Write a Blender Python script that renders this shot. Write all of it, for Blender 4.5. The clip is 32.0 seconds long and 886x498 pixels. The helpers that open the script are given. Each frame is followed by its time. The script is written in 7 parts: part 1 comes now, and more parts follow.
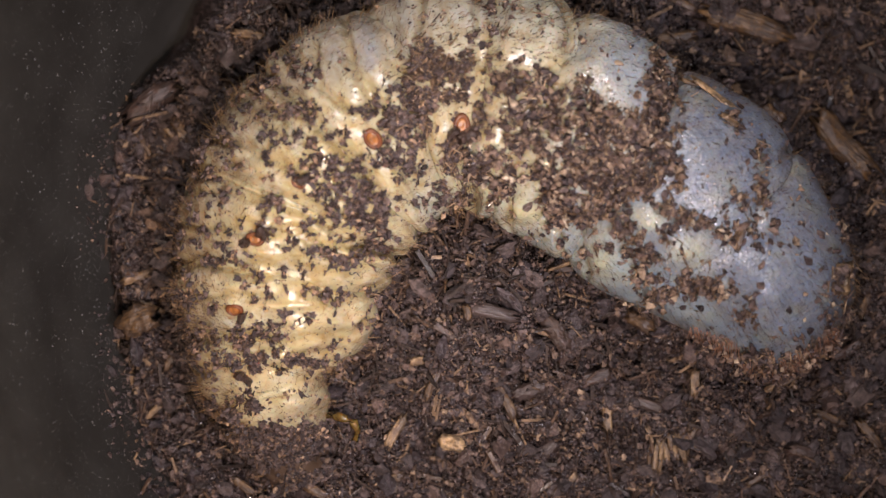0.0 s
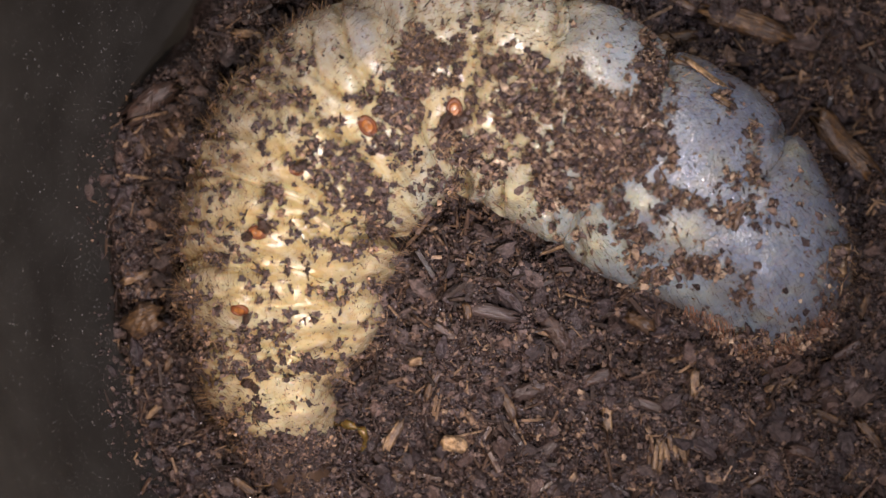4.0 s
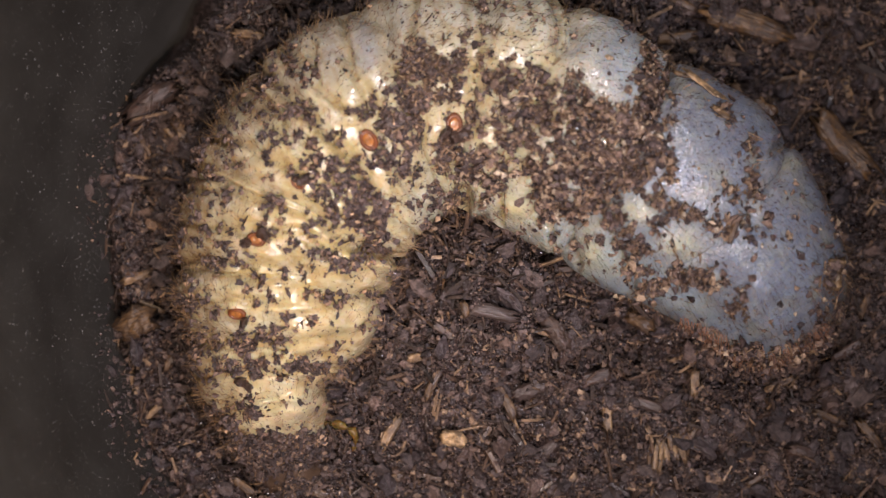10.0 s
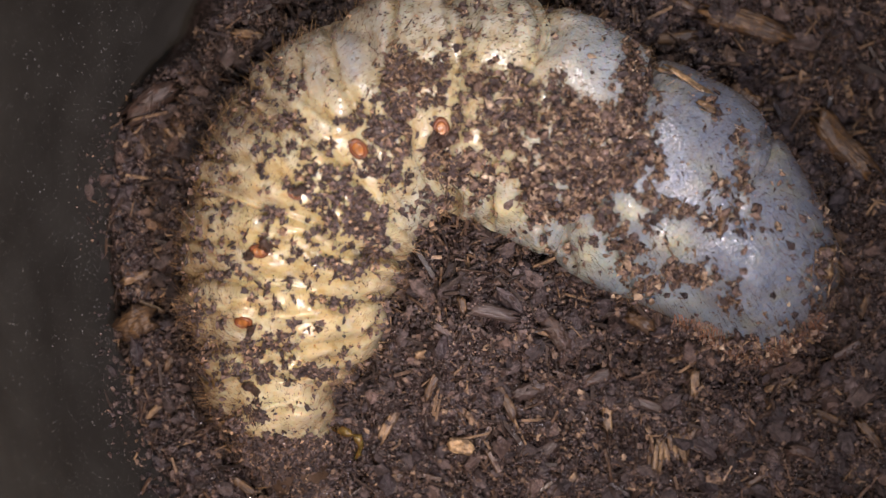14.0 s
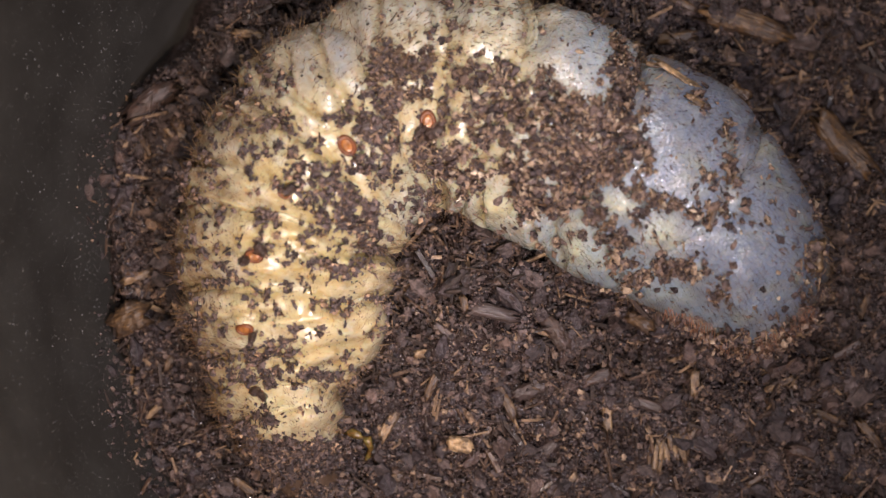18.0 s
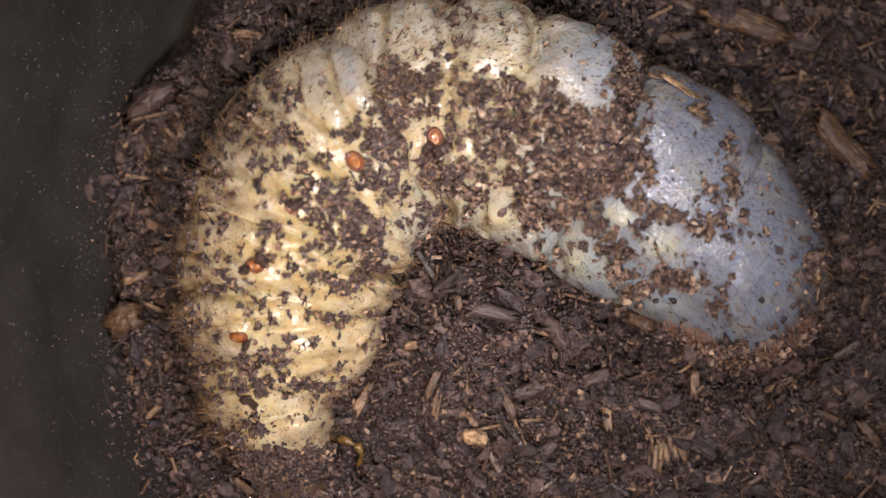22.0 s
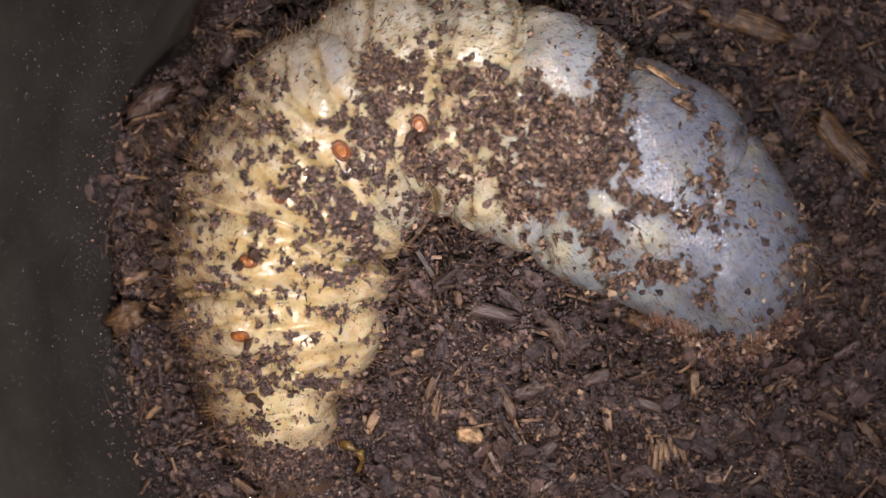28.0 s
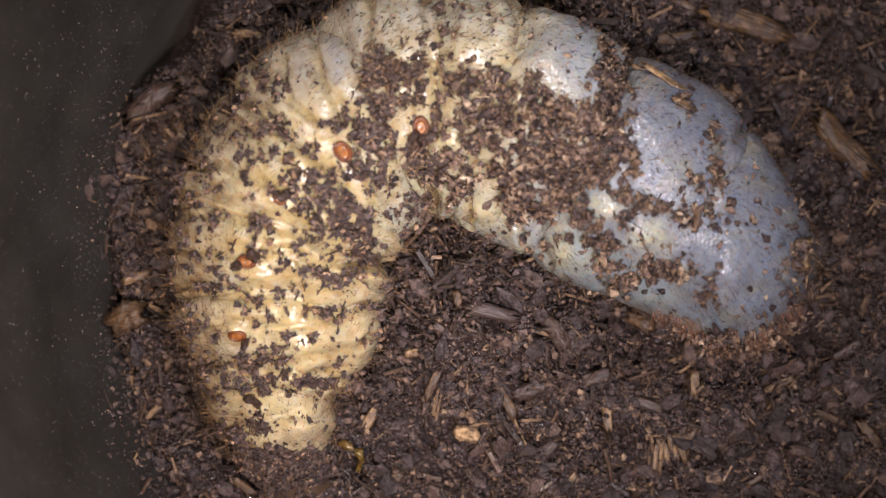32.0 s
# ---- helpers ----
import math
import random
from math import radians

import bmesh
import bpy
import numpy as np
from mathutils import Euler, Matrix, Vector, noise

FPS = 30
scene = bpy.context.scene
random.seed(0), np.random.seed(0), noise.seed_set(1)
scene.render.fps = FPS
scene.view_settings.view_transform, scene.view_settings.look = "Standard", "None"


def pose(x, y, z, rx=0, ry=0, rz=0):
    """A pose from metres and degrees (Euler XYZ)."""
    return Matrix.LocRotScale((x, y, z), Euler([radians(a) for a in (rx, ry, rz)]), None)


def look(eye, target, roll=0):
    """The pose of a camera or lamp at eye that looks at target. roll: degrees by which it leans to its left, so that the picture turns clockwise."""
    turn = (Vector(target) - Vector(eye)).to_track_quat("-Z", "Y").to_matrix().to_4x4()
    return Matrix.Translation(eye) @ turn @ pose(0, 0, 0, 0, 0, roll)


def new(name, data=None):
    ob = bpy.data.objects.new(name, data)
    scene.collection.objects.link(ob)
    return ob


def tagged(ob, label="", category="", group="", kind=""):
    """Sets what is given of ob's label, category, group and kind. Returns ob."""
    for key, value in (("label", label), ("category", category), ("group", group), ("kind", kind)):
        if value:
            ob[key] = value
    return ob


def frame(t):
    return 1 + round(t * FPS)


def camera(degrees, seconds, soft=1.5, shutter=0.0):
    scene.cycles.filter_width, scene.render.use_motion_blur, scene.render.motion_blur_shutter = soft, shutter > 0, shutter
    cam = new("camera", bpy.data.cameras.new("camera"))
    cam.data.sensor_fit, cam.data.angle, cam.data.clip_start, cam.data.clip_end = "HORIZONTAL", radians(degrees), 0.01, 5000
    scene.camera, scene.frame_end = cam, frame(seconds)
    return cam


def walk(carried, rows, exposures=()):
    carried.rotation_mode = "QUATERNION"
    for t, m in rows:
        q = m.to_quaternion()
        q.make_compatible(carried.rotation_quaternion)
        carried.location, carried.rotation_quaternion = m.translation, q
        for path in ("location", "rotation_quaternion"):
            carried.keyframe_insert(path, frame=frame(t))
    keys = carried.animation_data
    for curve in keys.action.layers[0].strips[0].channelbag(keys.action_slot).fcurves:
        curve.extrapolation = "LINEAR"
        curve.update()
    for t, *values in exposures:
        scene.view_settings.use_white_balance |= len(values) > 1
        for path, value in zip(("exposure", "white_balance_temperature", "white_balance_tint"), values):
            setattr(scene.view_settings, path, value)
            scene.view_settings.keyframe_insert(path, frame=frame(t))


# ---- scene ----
# A beetle grub on dark potting soil in a round plastic tub, seen from straight above.
# The plan is drawn on a grid of STEP metres whose origin is the tub view's upper left corner.
MM = 0.001
STEP = 0.06 / 1568
HIGH = 0.03 / math.tan(radians(12.0))          # camera's height over the soil level

cam = camera(24.0, 32.0, soft=1.25)
EYE = pose(0, 0, HIGH, 0, 0, 0)
cam.data.dof.use_dof = True                    # a close-up lens: sharp on the grub, soft on the soil and the wall
cam.data.dof.focus_distance = HIGH - 0.0060
cam.data.dof.aperture_fstop = 28.0
walk(cam, [(0.0, EYE), (32.0, EYE)], exposures=[(0.0, -0.12), (13.0, -0.09), (18.0, 0.0), (32.0, 0.0)])

# ---- light ----
world = bpy.data.worlds.new("dim_room")
scene.world = world
world.use_nodes = True
back = world.node_tree.nodes["Background"]
back.inputs["Color"].default_value = (0.86, 0.82, 1.0, 1)
back.inputs["Strength"].default_value = 0.10


def lamp(name, eye, target, size, power, colour):
    data = bpy.data.lights.new(name, "AREA")
    data.spread = radians(50)
    data.shape, data.size, data.energy, data.color = "DISK", size, power, colour
    ob = new(name, data)
    ob.matrix_world = look(eye, target)
    return ob


lamp("lamp_key", (-0.007, -0.034, 0.112), (-0.005, -0.002, 0.004), 0.009, 0.0094, (1.0, 0.79, 0.68))
lamp("lamp_side", (0.034, -0.025, 0.106), (-0.004, -0.001, 0.004), 0.008, 0.0064, (0.82, 0.80, 1.0))


# added fill with no known source: brightens the grub's back and gives its sheen
lamp("lamp_fill", (0.012, 0.075, 0.115), (0.000, 0.004, 0.004), 0.022, 0.0072, (0.95, 0.88, 0.90))


# ---- materials ----
class Mat:
    """A small builder of node materials."""

    def __init__(self, name):
        self.m = bpy.data.materials.new(name)
        self.m.use_nodes = True
        self.t = self.m.node_tree
        self.b = self.t.nodes["Principled BSDF"]

    def node(self, kind, **sets):
        n = self.t.nodes.new(kind)
        for key, value in sets.items():
            if key == "operation":
                n.operation = value
            elif key == "data_type":
                n.data_type = value
            elif key == "blend":
                n.blend_type = value
            elif key == "feature":
                n.feature = value
        return n

    def link(self, a, b):
        self.t.links.new(a, b)

    def coords(self, scale):
        c = self.node("ShaderNodeTexCoord")
        v = self.node("ShaderNodeVectorMath", operation="SCALE")
        v.inputs[3].default_value = scale
        self.link(c.outputs["Object"], v.inputs[0])
        return v.outputs[0]

    def noise(self, scale, detail=4, rough=0.6):
        n = self.node("ShaderNodeTexNoise")
        n.inputs["Scale"].default_value = 1.0
        n.inputs["Detail"].default_value = detail
        n.inputs["Roughness"].default_value = rough
        self.link(self.coords(scale), n.inputs["Vector"])
        return n.outputs["Fac"]

    def ramp(self, fac, stops):
        r = self.node("ShaderNodeValToRGB")
        e = r.color_ramp.elements
        while len(e) < len(stops):
            e.new(0.5)
        for el, (p, c) in zip(e, stops):
            el.position = p
            el.color = (*c, 1) if len(c) == 3 else c
        self.link(fac, r.inputs[0])
        return r.outputs[0]

    def mix(self, fac, a, b, blend="MIX"):
        n = self.node("ShaderNodeMix", data_type="RGBA", blend=blend)
        for sock, value in ((n.inputs[0], fac), (n.inputs[6], a), (n.inputs[7], b)):
            if isinstance(value, (int, float)):
                sock.default_value = value
            elif isinstance(value, tuple):
                sock.default_value = (*value, 1)
            else:
                self.link(value, sock)
        return n.outputs[2]

    def maths(self, op, a, b=0.0):
        n = self.node("ShaderNodeMath", operation=op)
        for sock, value in ((n.inputs[0], a), (n.inputs[1], b)):
            if isinstance(value, (int, float)):
                sock.default_value = value
            else:
                self.link(value, sock)
        return n.outputs[0]

    def bump(self, height, depth, strength=1.0):
        n = self.node("ShaderNodeBump")
        n.inputs["Strength"].default_value = strength
        n.inputs["Distance"].default_value = depth
        self.link(height, n.inputs["Height"])
        self.link(n.outputs[0], self.b.inputs["Normal"])

    def put(self, name, value):
        s = self.b.inputs[name]
        if isinstance(value, (int, float)):
            s.default_value = value
        elif isinstance(value, tuple):
            s.default_value = (*value, 1) if len(value) == 3 and s.type == "RGBA" else value
        else:
            self.link(value, s)
        return self


def grey(v):
    return (v, v, v)


def skin_material():
    k = Mat("grub_skin")
    uv = k.node("ShaderNodeUVMap")
    uv.uv_map = "body"
    sep = k.node("ShaderNodeSeparateXYZ")
    k.link(uv.outputs[0], sep.inputs[0])
    blot = k.noise(260, 3)
    along = k.maths("ADD", sep.outputs[0], k.maths("MULTIPLY", k.maths("SUBTRACT", blot, 0.5), 0.05))
    side = k.ramp(along, [
        (0.00, (0.55, 0.33, 0.12)), (0.05, (0.74, 0.67, 0.47)), (0.12, (0.73, 0.65, 0.43)), (0.20, (0.71, 0.60, 0.33)),
        (0.34, (0.71, 0.60, 0.34)), (0.46, (0.71, 0.62, 0.42)), (0.56, (0.70, 0.60, 0.40)),
        (0.63, (0.50, 0.48, 0.42)), (0.69, (0.285, 0.295, 0.315)), (0.80, (0.242, 0.25, 0.285)),
        (0.92, (0.232, 0.245, 0.28)), (1.00, (0.22, 0.22, 0.23))])
    dorsal = k.ramp(along, [
        (0.00, (0.60, 0.50, 0.30)), (0.16, (0.70, 0.62, 0.42)), (0.32, (0.70, 0.64, 0.47)),
        (0.42, (0.72, 0.70, 0.60)), (0.565, (0.72, 0.68, 0.54)), (0.59, (0.47, 0.50, 0.52)),
        (0.668, (0.45, 0.48, 0.50)), (0.682, (0.222, 0.230, 0.27)), (0.90, (0.210, 0.218, 0.255)), (1.0, (0.18, 0.19, 0.20))])
    across = k.maths("ADD", sep.outputs[1], k.maths("MULTIPLY", k.maths("SUBTRACT", blot, 0.5), 0.2))
    base = k.mix(k.ramp(across, [(0.62, grey(0)), (0.80, grey(1))]), side, dorsal)
    belly = k.ramp(along, [(0.0, (0.7, 0.6, 0.4)), (0.30, (0.78, 0.68, 0.42)), (0.45, (0.62, 0.66, 0.58)),
                           (0.52, (0.62, 0.60, 0.42)), (0.60, (0.60, 0.60, 0.48)), (0.67, (0.30, 0.33, 0.34)), (1.0, (0.19, 0.22, 0.25))])
    base = k.mix(k.ramp(across, [(0.10, grey(1)), (0.22, grey(0))]), base, belly)
    stretch = k.node("ShaderNodeVectorMath", operation="MULTIPLY")
    k.link(uv.outputs[0], stretch.inputs[0])
    stretch.inputs[1].default_value = (110, 7, 1)
    streak = k.node("ShaderNodeTexNoise")
    streak.inputs["Scale"].default_value, streak.inputs["Detail"].default_value, streak.inputs["Roughness"].default_value = 1.0, 6, 0.65
    streak.inputs["Distortion"].default_value = 0.6
    k.link(stretch.outputs[0], streak.inputs["Vector"])
    front = k.ramp(along, [(0.05, grey(0.3)), (0.14, grey(1)), (0.60, grey(1)), (0.74, grey(0.25))])
    ochre = k.ramp(streak.outputs["Fac"], [(0.50, grey(0)), (0.70, grey(1))])
    base = k.mix(k.maths("MULTIPLY", k.maths("MULTIPLY", ochre, 0.6), front), base, (0.54, 0.36, 0.12))
    stain = k.ramp(k.noise(900, 6, 0.7), [(0.50, grey(0)), (0.72, grey(1))])
    base = k.mix(k.maths("MULTIPLY", k.maths("MULTIPLY", stain, 0.75), front), base, (0.44, 0.285, 0.10))
    fat = k.ramp(streak.outputs["Fac"], [(0.30, grey(1)), (0.46, grey(0))])
    base = k.mix(k.maths("MULTIPLY", k.maths("MULTIPLY", fat, 0.6), front), base, (0.82, 0.77, 0.56))
    pale = k.ramp(k.noise(620, 5, 0.6), [(0.52, grey(0)), (0.72, grey(1))])
    base = k.mix(k.maths("MULTIPLY", k.maths("MULTIPLY", pale, 0.8), front), base, (0.87, 0.85, 0.73))
    clear = k.ramp(k.noise(380, 4), [(0.50, grey(0)), (0.68, grey(1))])
    base = k.mix(k.maths("MULTIPLY", clear, 0.50), base, (0.40, 0.36, 0.20))
    vein = k.ramp(k.noise(1500, 4, 0.7), [(0.55, grey(0)), (0.70, grey(1))])
    base = k.mix(k.maths("MULTIPLY", vein, 0.18), base, (0.62, 0.62, 0.60))
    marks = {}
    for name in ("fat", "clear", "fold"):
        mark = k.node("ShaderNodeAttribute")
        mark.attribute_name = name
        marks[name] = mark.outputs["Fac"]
    rag = k.ramp(k.noise(1000, 4, 0.65), [(0.30, grey(0.35)), (0.62, grey(1))])
    glassy = k.mix(k.ramp(across, [(0.45, grey(0)), (0.65, grey(1))]), (0.43, 0.46, 0.41), (0.46, 0.50, 0.55))
    base = k.mix(k.maths("MULTIPLY", marks["clear"], rag), base, glassy)
    base = k.mix(k.maths("MULTIPLY", marks["fat"], rag), base, (0.74, 0.66, 0.40))
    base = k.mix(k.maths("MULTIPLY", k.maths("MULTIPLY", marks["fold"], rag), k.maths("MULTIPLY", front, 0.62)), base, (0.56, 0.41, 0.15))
    soiled = k.maths("MULTIPLY", k.ramp(along, [(0.34, grey(1)), (0.50, grey(0))]), k.ramp(across, [(0.68, grey(0)), (0.92, grey(1))]))
    base = k.mix(k.maths("MULTIPLY", soiled, k.ramp(k.noise(1100, 5, 0.7), [(0.36, grey(0)), (0.56, grey(0.65))])), base, (0.30, 0.19, 0.10))
    base = k.mix(1.0, base, k.ramp(along, [(0.0, (0.56, 0.46, 0.36)), (0.035, (0.74, 0.68, 0.60)), (0.07, (0.82, 0.77, 0.69)), (0.16, (0.75, 0.71, 0.65)), (0.44, (0.75, 0.72, 0.67)), (0.52, (0.80, 0.77, 0.72)), (0.60, (0.82, 0.81, 0.78)), (0.70, (0.82, 0.88, 0.95))]), "MULTIPLY")
    k.put("Base Color", base)
    taut = k.maths("MINIMUM", k.maths("ADD", marks["fat"], k.ramp(along, [(0.55, grey(0.8)), (0.70, grey(0.0))])), 1.0)
    k.put("Roughness", k.maths("SUBTRACT", k.ramp(k.noise(1400, 3), [(0.3, grey(0.26)), (0.75, grey(0.42))]), k.maths("MULTIPLY", taut, 0.12)))
    k.put("Subsurface Weight", 0.5)
    k.put("Coat Weight", 0.85)
    k.put("Coat IOR", 1.42)
    k.put("Coat Roughness", 0.065)
    k.put("Subsurface Radius", (1.0, 0.55, 0.30))
    k.put("Subsurface Scale", 0.0011)
    crease = k.node("ShaderNodeVectorMath", operation="MULTIPLY")
    k.link(uv.outputs[0], crease.inputs[0])
    crease.inputs[1].default_value = (330, 40, 1)
    lines = k.node("ShaderNodeTexNoise")
    lines.inputs["Scale"].default_value, lines.inputs["Detail"].default_value, lines.inputs["Distortion"].default_value = 1.0, 4, 0.8
    k.link(crease.outputs[0], lines.inputs["Vector"])
    fine = k.maths("ADD", k.maths("ADD", k.noise(7500, 3), k.maths("MULTIPLY", k.noise(2600, 3), 1.0)), k.maths("MULTIPLY", k.maths("MULTIPLY", lines.outputs["Fac"], 2.2), k.ramp(along, [(0.58, grey(1)), (0.70, grey(0.15))])))
    fine = k.maths("ADD", fine, k.maths("MULTIPLY", k.noise(1300, 3), 6.0))
    cell = k.node("ShaderNodeTexVoronoi")
    cell.inputs["Scale"].default_value = 1.0
    k.link(k.coords(4600), cell.inputs["Vector"])
    hind = k.ramp(along, [(0.52, grey(0.10)), (0.60, grey(1.0))])
    fine = k.maths("ADD", fine, k.maths("MULTIPLY", k.maths("SUBTRACT", 0.7, cell.outputs["Distance"]), k.maths("MULTIPLY", hind, 4.6)))
    k.bump(fine, 0.0000085, 1.0)
    k.link(k.b.inputs["Normal"].links[0].from_socket, k.b.inputs["Coat Normal"])
    return k.m


def earth_material(name, tones, wet=0.42, island=True, scale=1.0, water=0.9, relief=0.00012):
    """Soil, bark and crumbs: a tone for each piece, darker flecks, damp gloss."""
    k = Mat(name)
    if island:
        pick = k.node("ShaderNodeNewGeometry").outputs["Random Per Island"]
    else:
        pick = k.node("ShaderNodeObjectInfo").outputs["Random"]
    tone = k.ramp(pick, tones)
    fleck = k.ramp(k.noise(2600 * scale, 5, 0.7), [(0.35, grey(0.45)), (0.7, grey(1.45))])
    tone = k.mix(1.0, tone, k.ramp(k.noise(340 * scale, 3), [(0.36, (0.70, 0.66, 0.64)), (0.64, (1.26, 1.30, 1.38))]), "MULTIPLY")
    k.put("Base Color", k.mix(1.0, tone, fleck, "MULTIPLY"))
    damp = k.maths("FRACT", k.maths("MULTIPLY", pick, 7.31))
    gloss = k.ramp(damp, [(0.0, grey(0.05 if water > 0.5 else 0.3)), (0.35, grey(wet * 0.5)), (0.55, grey(wet * 1.2)), (1.0, grey(min(1, wet * 2)))])
    k.put("Roughness", k.mix(0.18, gloss, k.noise(1700 * scale, 3)))
    k.put("Specular IOR Level", 0.6)
    film = k.ramp(k.maths("FRACT", k.maths("MULTIPLY", pick, 23.7)), [(0.50 if water < 0.95 else 0.2, grey(0)), (0.60 if water < 0.95 else 0.3, grey(water))])
    k.put("Coat Weight", film)
    k.put("Coat Roughness", 0.12)
    k.bump(k.maths("ADD", k.noise(6500 * scale, 5, 0.7), k.noise(2400 * scale, 3)), relief, 1.0)
    return k.m


def plain_material(name, colour, rough, spread=0.3, scale=900, relief=0.00003, **more):
    k = Mat(name)
    v = k.ramp(k.noise(scale, 4), [(0.3, tuple(c * (1 - spread) for c in colour)), (0.7, tuple(c * (1 + spread) for c in colour))])
    k.put("Base Color", v)
    k.put("Roughness", rough)
    for key, value in more.items():
        k.put(key.replace("_", " "), value)
    k.bump(k.noise(scale * 4, 3), relief, 0.5)
    return k.m


SOIL_TONES = [(0.0, (0.032, 0.023, 0.023)), (0.35, (0.073, 0.050, 0.044)), (0.66, (0.128, 0.086, 0.070)),
              (0.87, (0.195, 0.126, 0.088)), (0.965, (0.275, 0.180, 0.112)), (1.0, (0.450, 0.310, 0.190))]
LUMP_TONES = [(0.0, (0.050, 0.036, 0.035)), (0.50, (0.082, 0.059, 0.053)), (0.80, (0.130, 0.091, 0.076)), (0.93, (0.156, 0.096, 0.071)), (1.0, (0.312, 0.198, 0.118))]
CRUMB_TONES = [(0.0, (0.055, 0.039, 0.036)), (0.45, (0.132, 0.091, 0.077)), (0.74, (0.195, 0.130, 0.102)),
               (0.90, (0.276, 0.168, 0.112)), (1.0, (0.600, 0.389, 0.220))]
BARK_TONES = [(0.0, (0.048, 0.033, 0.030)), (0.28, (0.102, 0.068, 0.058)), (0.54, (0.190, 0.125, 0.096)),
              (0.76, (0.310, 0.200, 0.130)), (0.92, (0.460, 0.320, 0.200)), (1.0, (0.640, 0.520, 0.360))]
M_SKIN = skin_material()
M_SOIL = earth_material("damp_soil", SOIL_TONES, water=0.0)
M_GRAIN = earth_material("soil_grains", SOIL_TONES, 0.3, water=1.0, relief=0.00003)
M_WET = plain_material("wet_grains", (0.050, 0.034, 0.030), 0.3, 0.4, 3000, 0.000003, Coat_Weight=1.0, Coat_Roughness=0.16, Coat_IOR=1.8)
M_SOIL_PIECE = earth_material("soil_clump", LUMP_TONES, 0.6, island=False, scale=0.0007, water=0.0, relief=0.00016)
M_LUMP = earth_material("soil_lumps", LUMP_TONES, 0.5, water=0.0, relief=0.00014)
M_CRUMB = earth_material("soil_crumbs", CRUMB_TONES, water=0.0)
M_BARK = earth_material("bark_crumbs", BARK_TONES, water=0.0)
M_PIECE = earth_material("soil_piece", CRUMB_TONES, 0.5, island=False, scale=0.0003, water=0.0, relief=0.00004)
M_STRAW = earth_material("straw_fibres", [(0.0, (0.060, 0.034, 0.020)), (0.45, (0.170, 0.098, 0.050)), (0.8, (0.320, 0.200, 0.105)), (1.0, (0.520, 0.370, 0.210))], 0.5, water=0.2)
FIBRE_TONES = [(0.0, (0.026, 0.016, 0.011)), (0.55, (0.065, 0.036, 0.021)), (0.82, (0.13, 0.072, 0.038)), (1.0, (0.30, 0.19, 0.10))]
M_FIBRE = earth_material("wood_fibres", FIBRE_TONES, 0.5, water=0.0)
M_FIBRE_PIECE = earth_material("wood_fibre", FIBRE_TONES, 0.5, island=False, scale=0.0006, water=0.0, relief=0.00005)


def wood_material(name, dark, light):
    k = Mat(name)
    c = k.node("ShaderNodeTexCoord")
    m = k.node("ShaderNodeMapping")
    m.inputs["Scale"].default_value = (500, 6000, 6000)
    k.link(c.outputs["Object"], m.inputs["Vector"])
    n = k.node("ShaderNodeTexNoise")
    n.inputs["Scale"].default_value, n.inputs["Detail"].default_value = 1.0, 5
    k.link(m.outputs[0], n.inputs["Vector"])
    grain = k.ramp(n.outputs["Fac"], [(0.32, dark), (0.68, light)])
    dirt = k.ramp(k.noise(1500, 4, 0.7), [(0.38, grey(0)), (0.58, grey(1))])
    k.put("Base Color", k.mix(k.maths("MULTIPLY", dirt, 0.8), grain, (0.035, 0.022, 0.016)))
    k.put("Roughness", 0.42)
    k.bump(n.outputs["Fac"], 0.00012, 1.0)
    return k.m


M_WOOD = {"tan": wood_material("tan_wood", (0.15, 0.080, 0.036), (0.42, 0.275, 0.140)),
          "brown": wood_material("brown_wood", (0.046, 0.026, 0.014), (0.205, 0.112, 0.045)),
          "dark": wood_material("dark_wood", (0.036, 0.022, 0.018), (0.110, 0.062, 0.042)),
          "grey": wood_material("grey_wood", (0.040, 0.027, 0.024), (0.10, 0.068, 0.058)),
          "pale": wood_material("pale_wood", (0.40, 0.24, 0.11), (0.70, 0.48, 0.26))}


M_SETA = plain_material("seta_brown", (0.13, 0.062, 0.026), 0.35)
M_SETA_DARK = plain_material("seta_dark", (0.060, 0.030, 0.016), 0.35)
M_SETA_GOLD = plain_material("seta_gold", (0.28, 0.17, 0.075), 0.3)
M_SETA_RED = plain_material("seta_red", (0.36, 0.19, 0.12), 0.25)
M_SPIRACLE = plain_material("spiracle_amber", (0.31, 0.115, 0.026), 0.32, 0.5, 3.0, 0.000004, Coat_Weight=0.3)
M_SPIRACLE_RIM = plain_material("spiracle_rim", (0.16, 0.048, 0.014), 0.38, 0.4, 4.0, 0.000004)
M_AMBER = plain_material("amber_chitin", (0.13, 0.080, 0.020), 0.2, 0.7, 2600, Subsurface_Weight=0.2, Subsurface_Scale=0.0005)
M_HEAD = plain_material("head_chitin", (0.075, 0.046, 0.028), 0.4)
M_DUST = plain_material("pale_dust", (0.16, 0.155, 0.145), 0.8)
M_TABLE = plain_material("black_table", (0.012, 0.012, 0.013), 0.6, 0.3, 60)


def plastic_material():
    k = Mat("smoked_plastic")
    haze = k.ramp(k.noise(160, 4, 0.65), [(0.35, (0.029, 0.026, 0.022)), (0.7, (0.052, 0.048, 0.041))])
    film = k.ramp(k.noise(3800, 3, 0.8), [(0.60, grey(0)), (0.80, grey(1))])
    k.put("Base Color", k.mix(k.maths("MULTIPLY", film, 0.20), haze, (0.12, 0.105, 0.085)))
    k.put("Roughness", 0.5)
    k.bump(k.noise(700, 3), 0.00003, 0.4)
    return k.m


M_TUB = plastic_material()


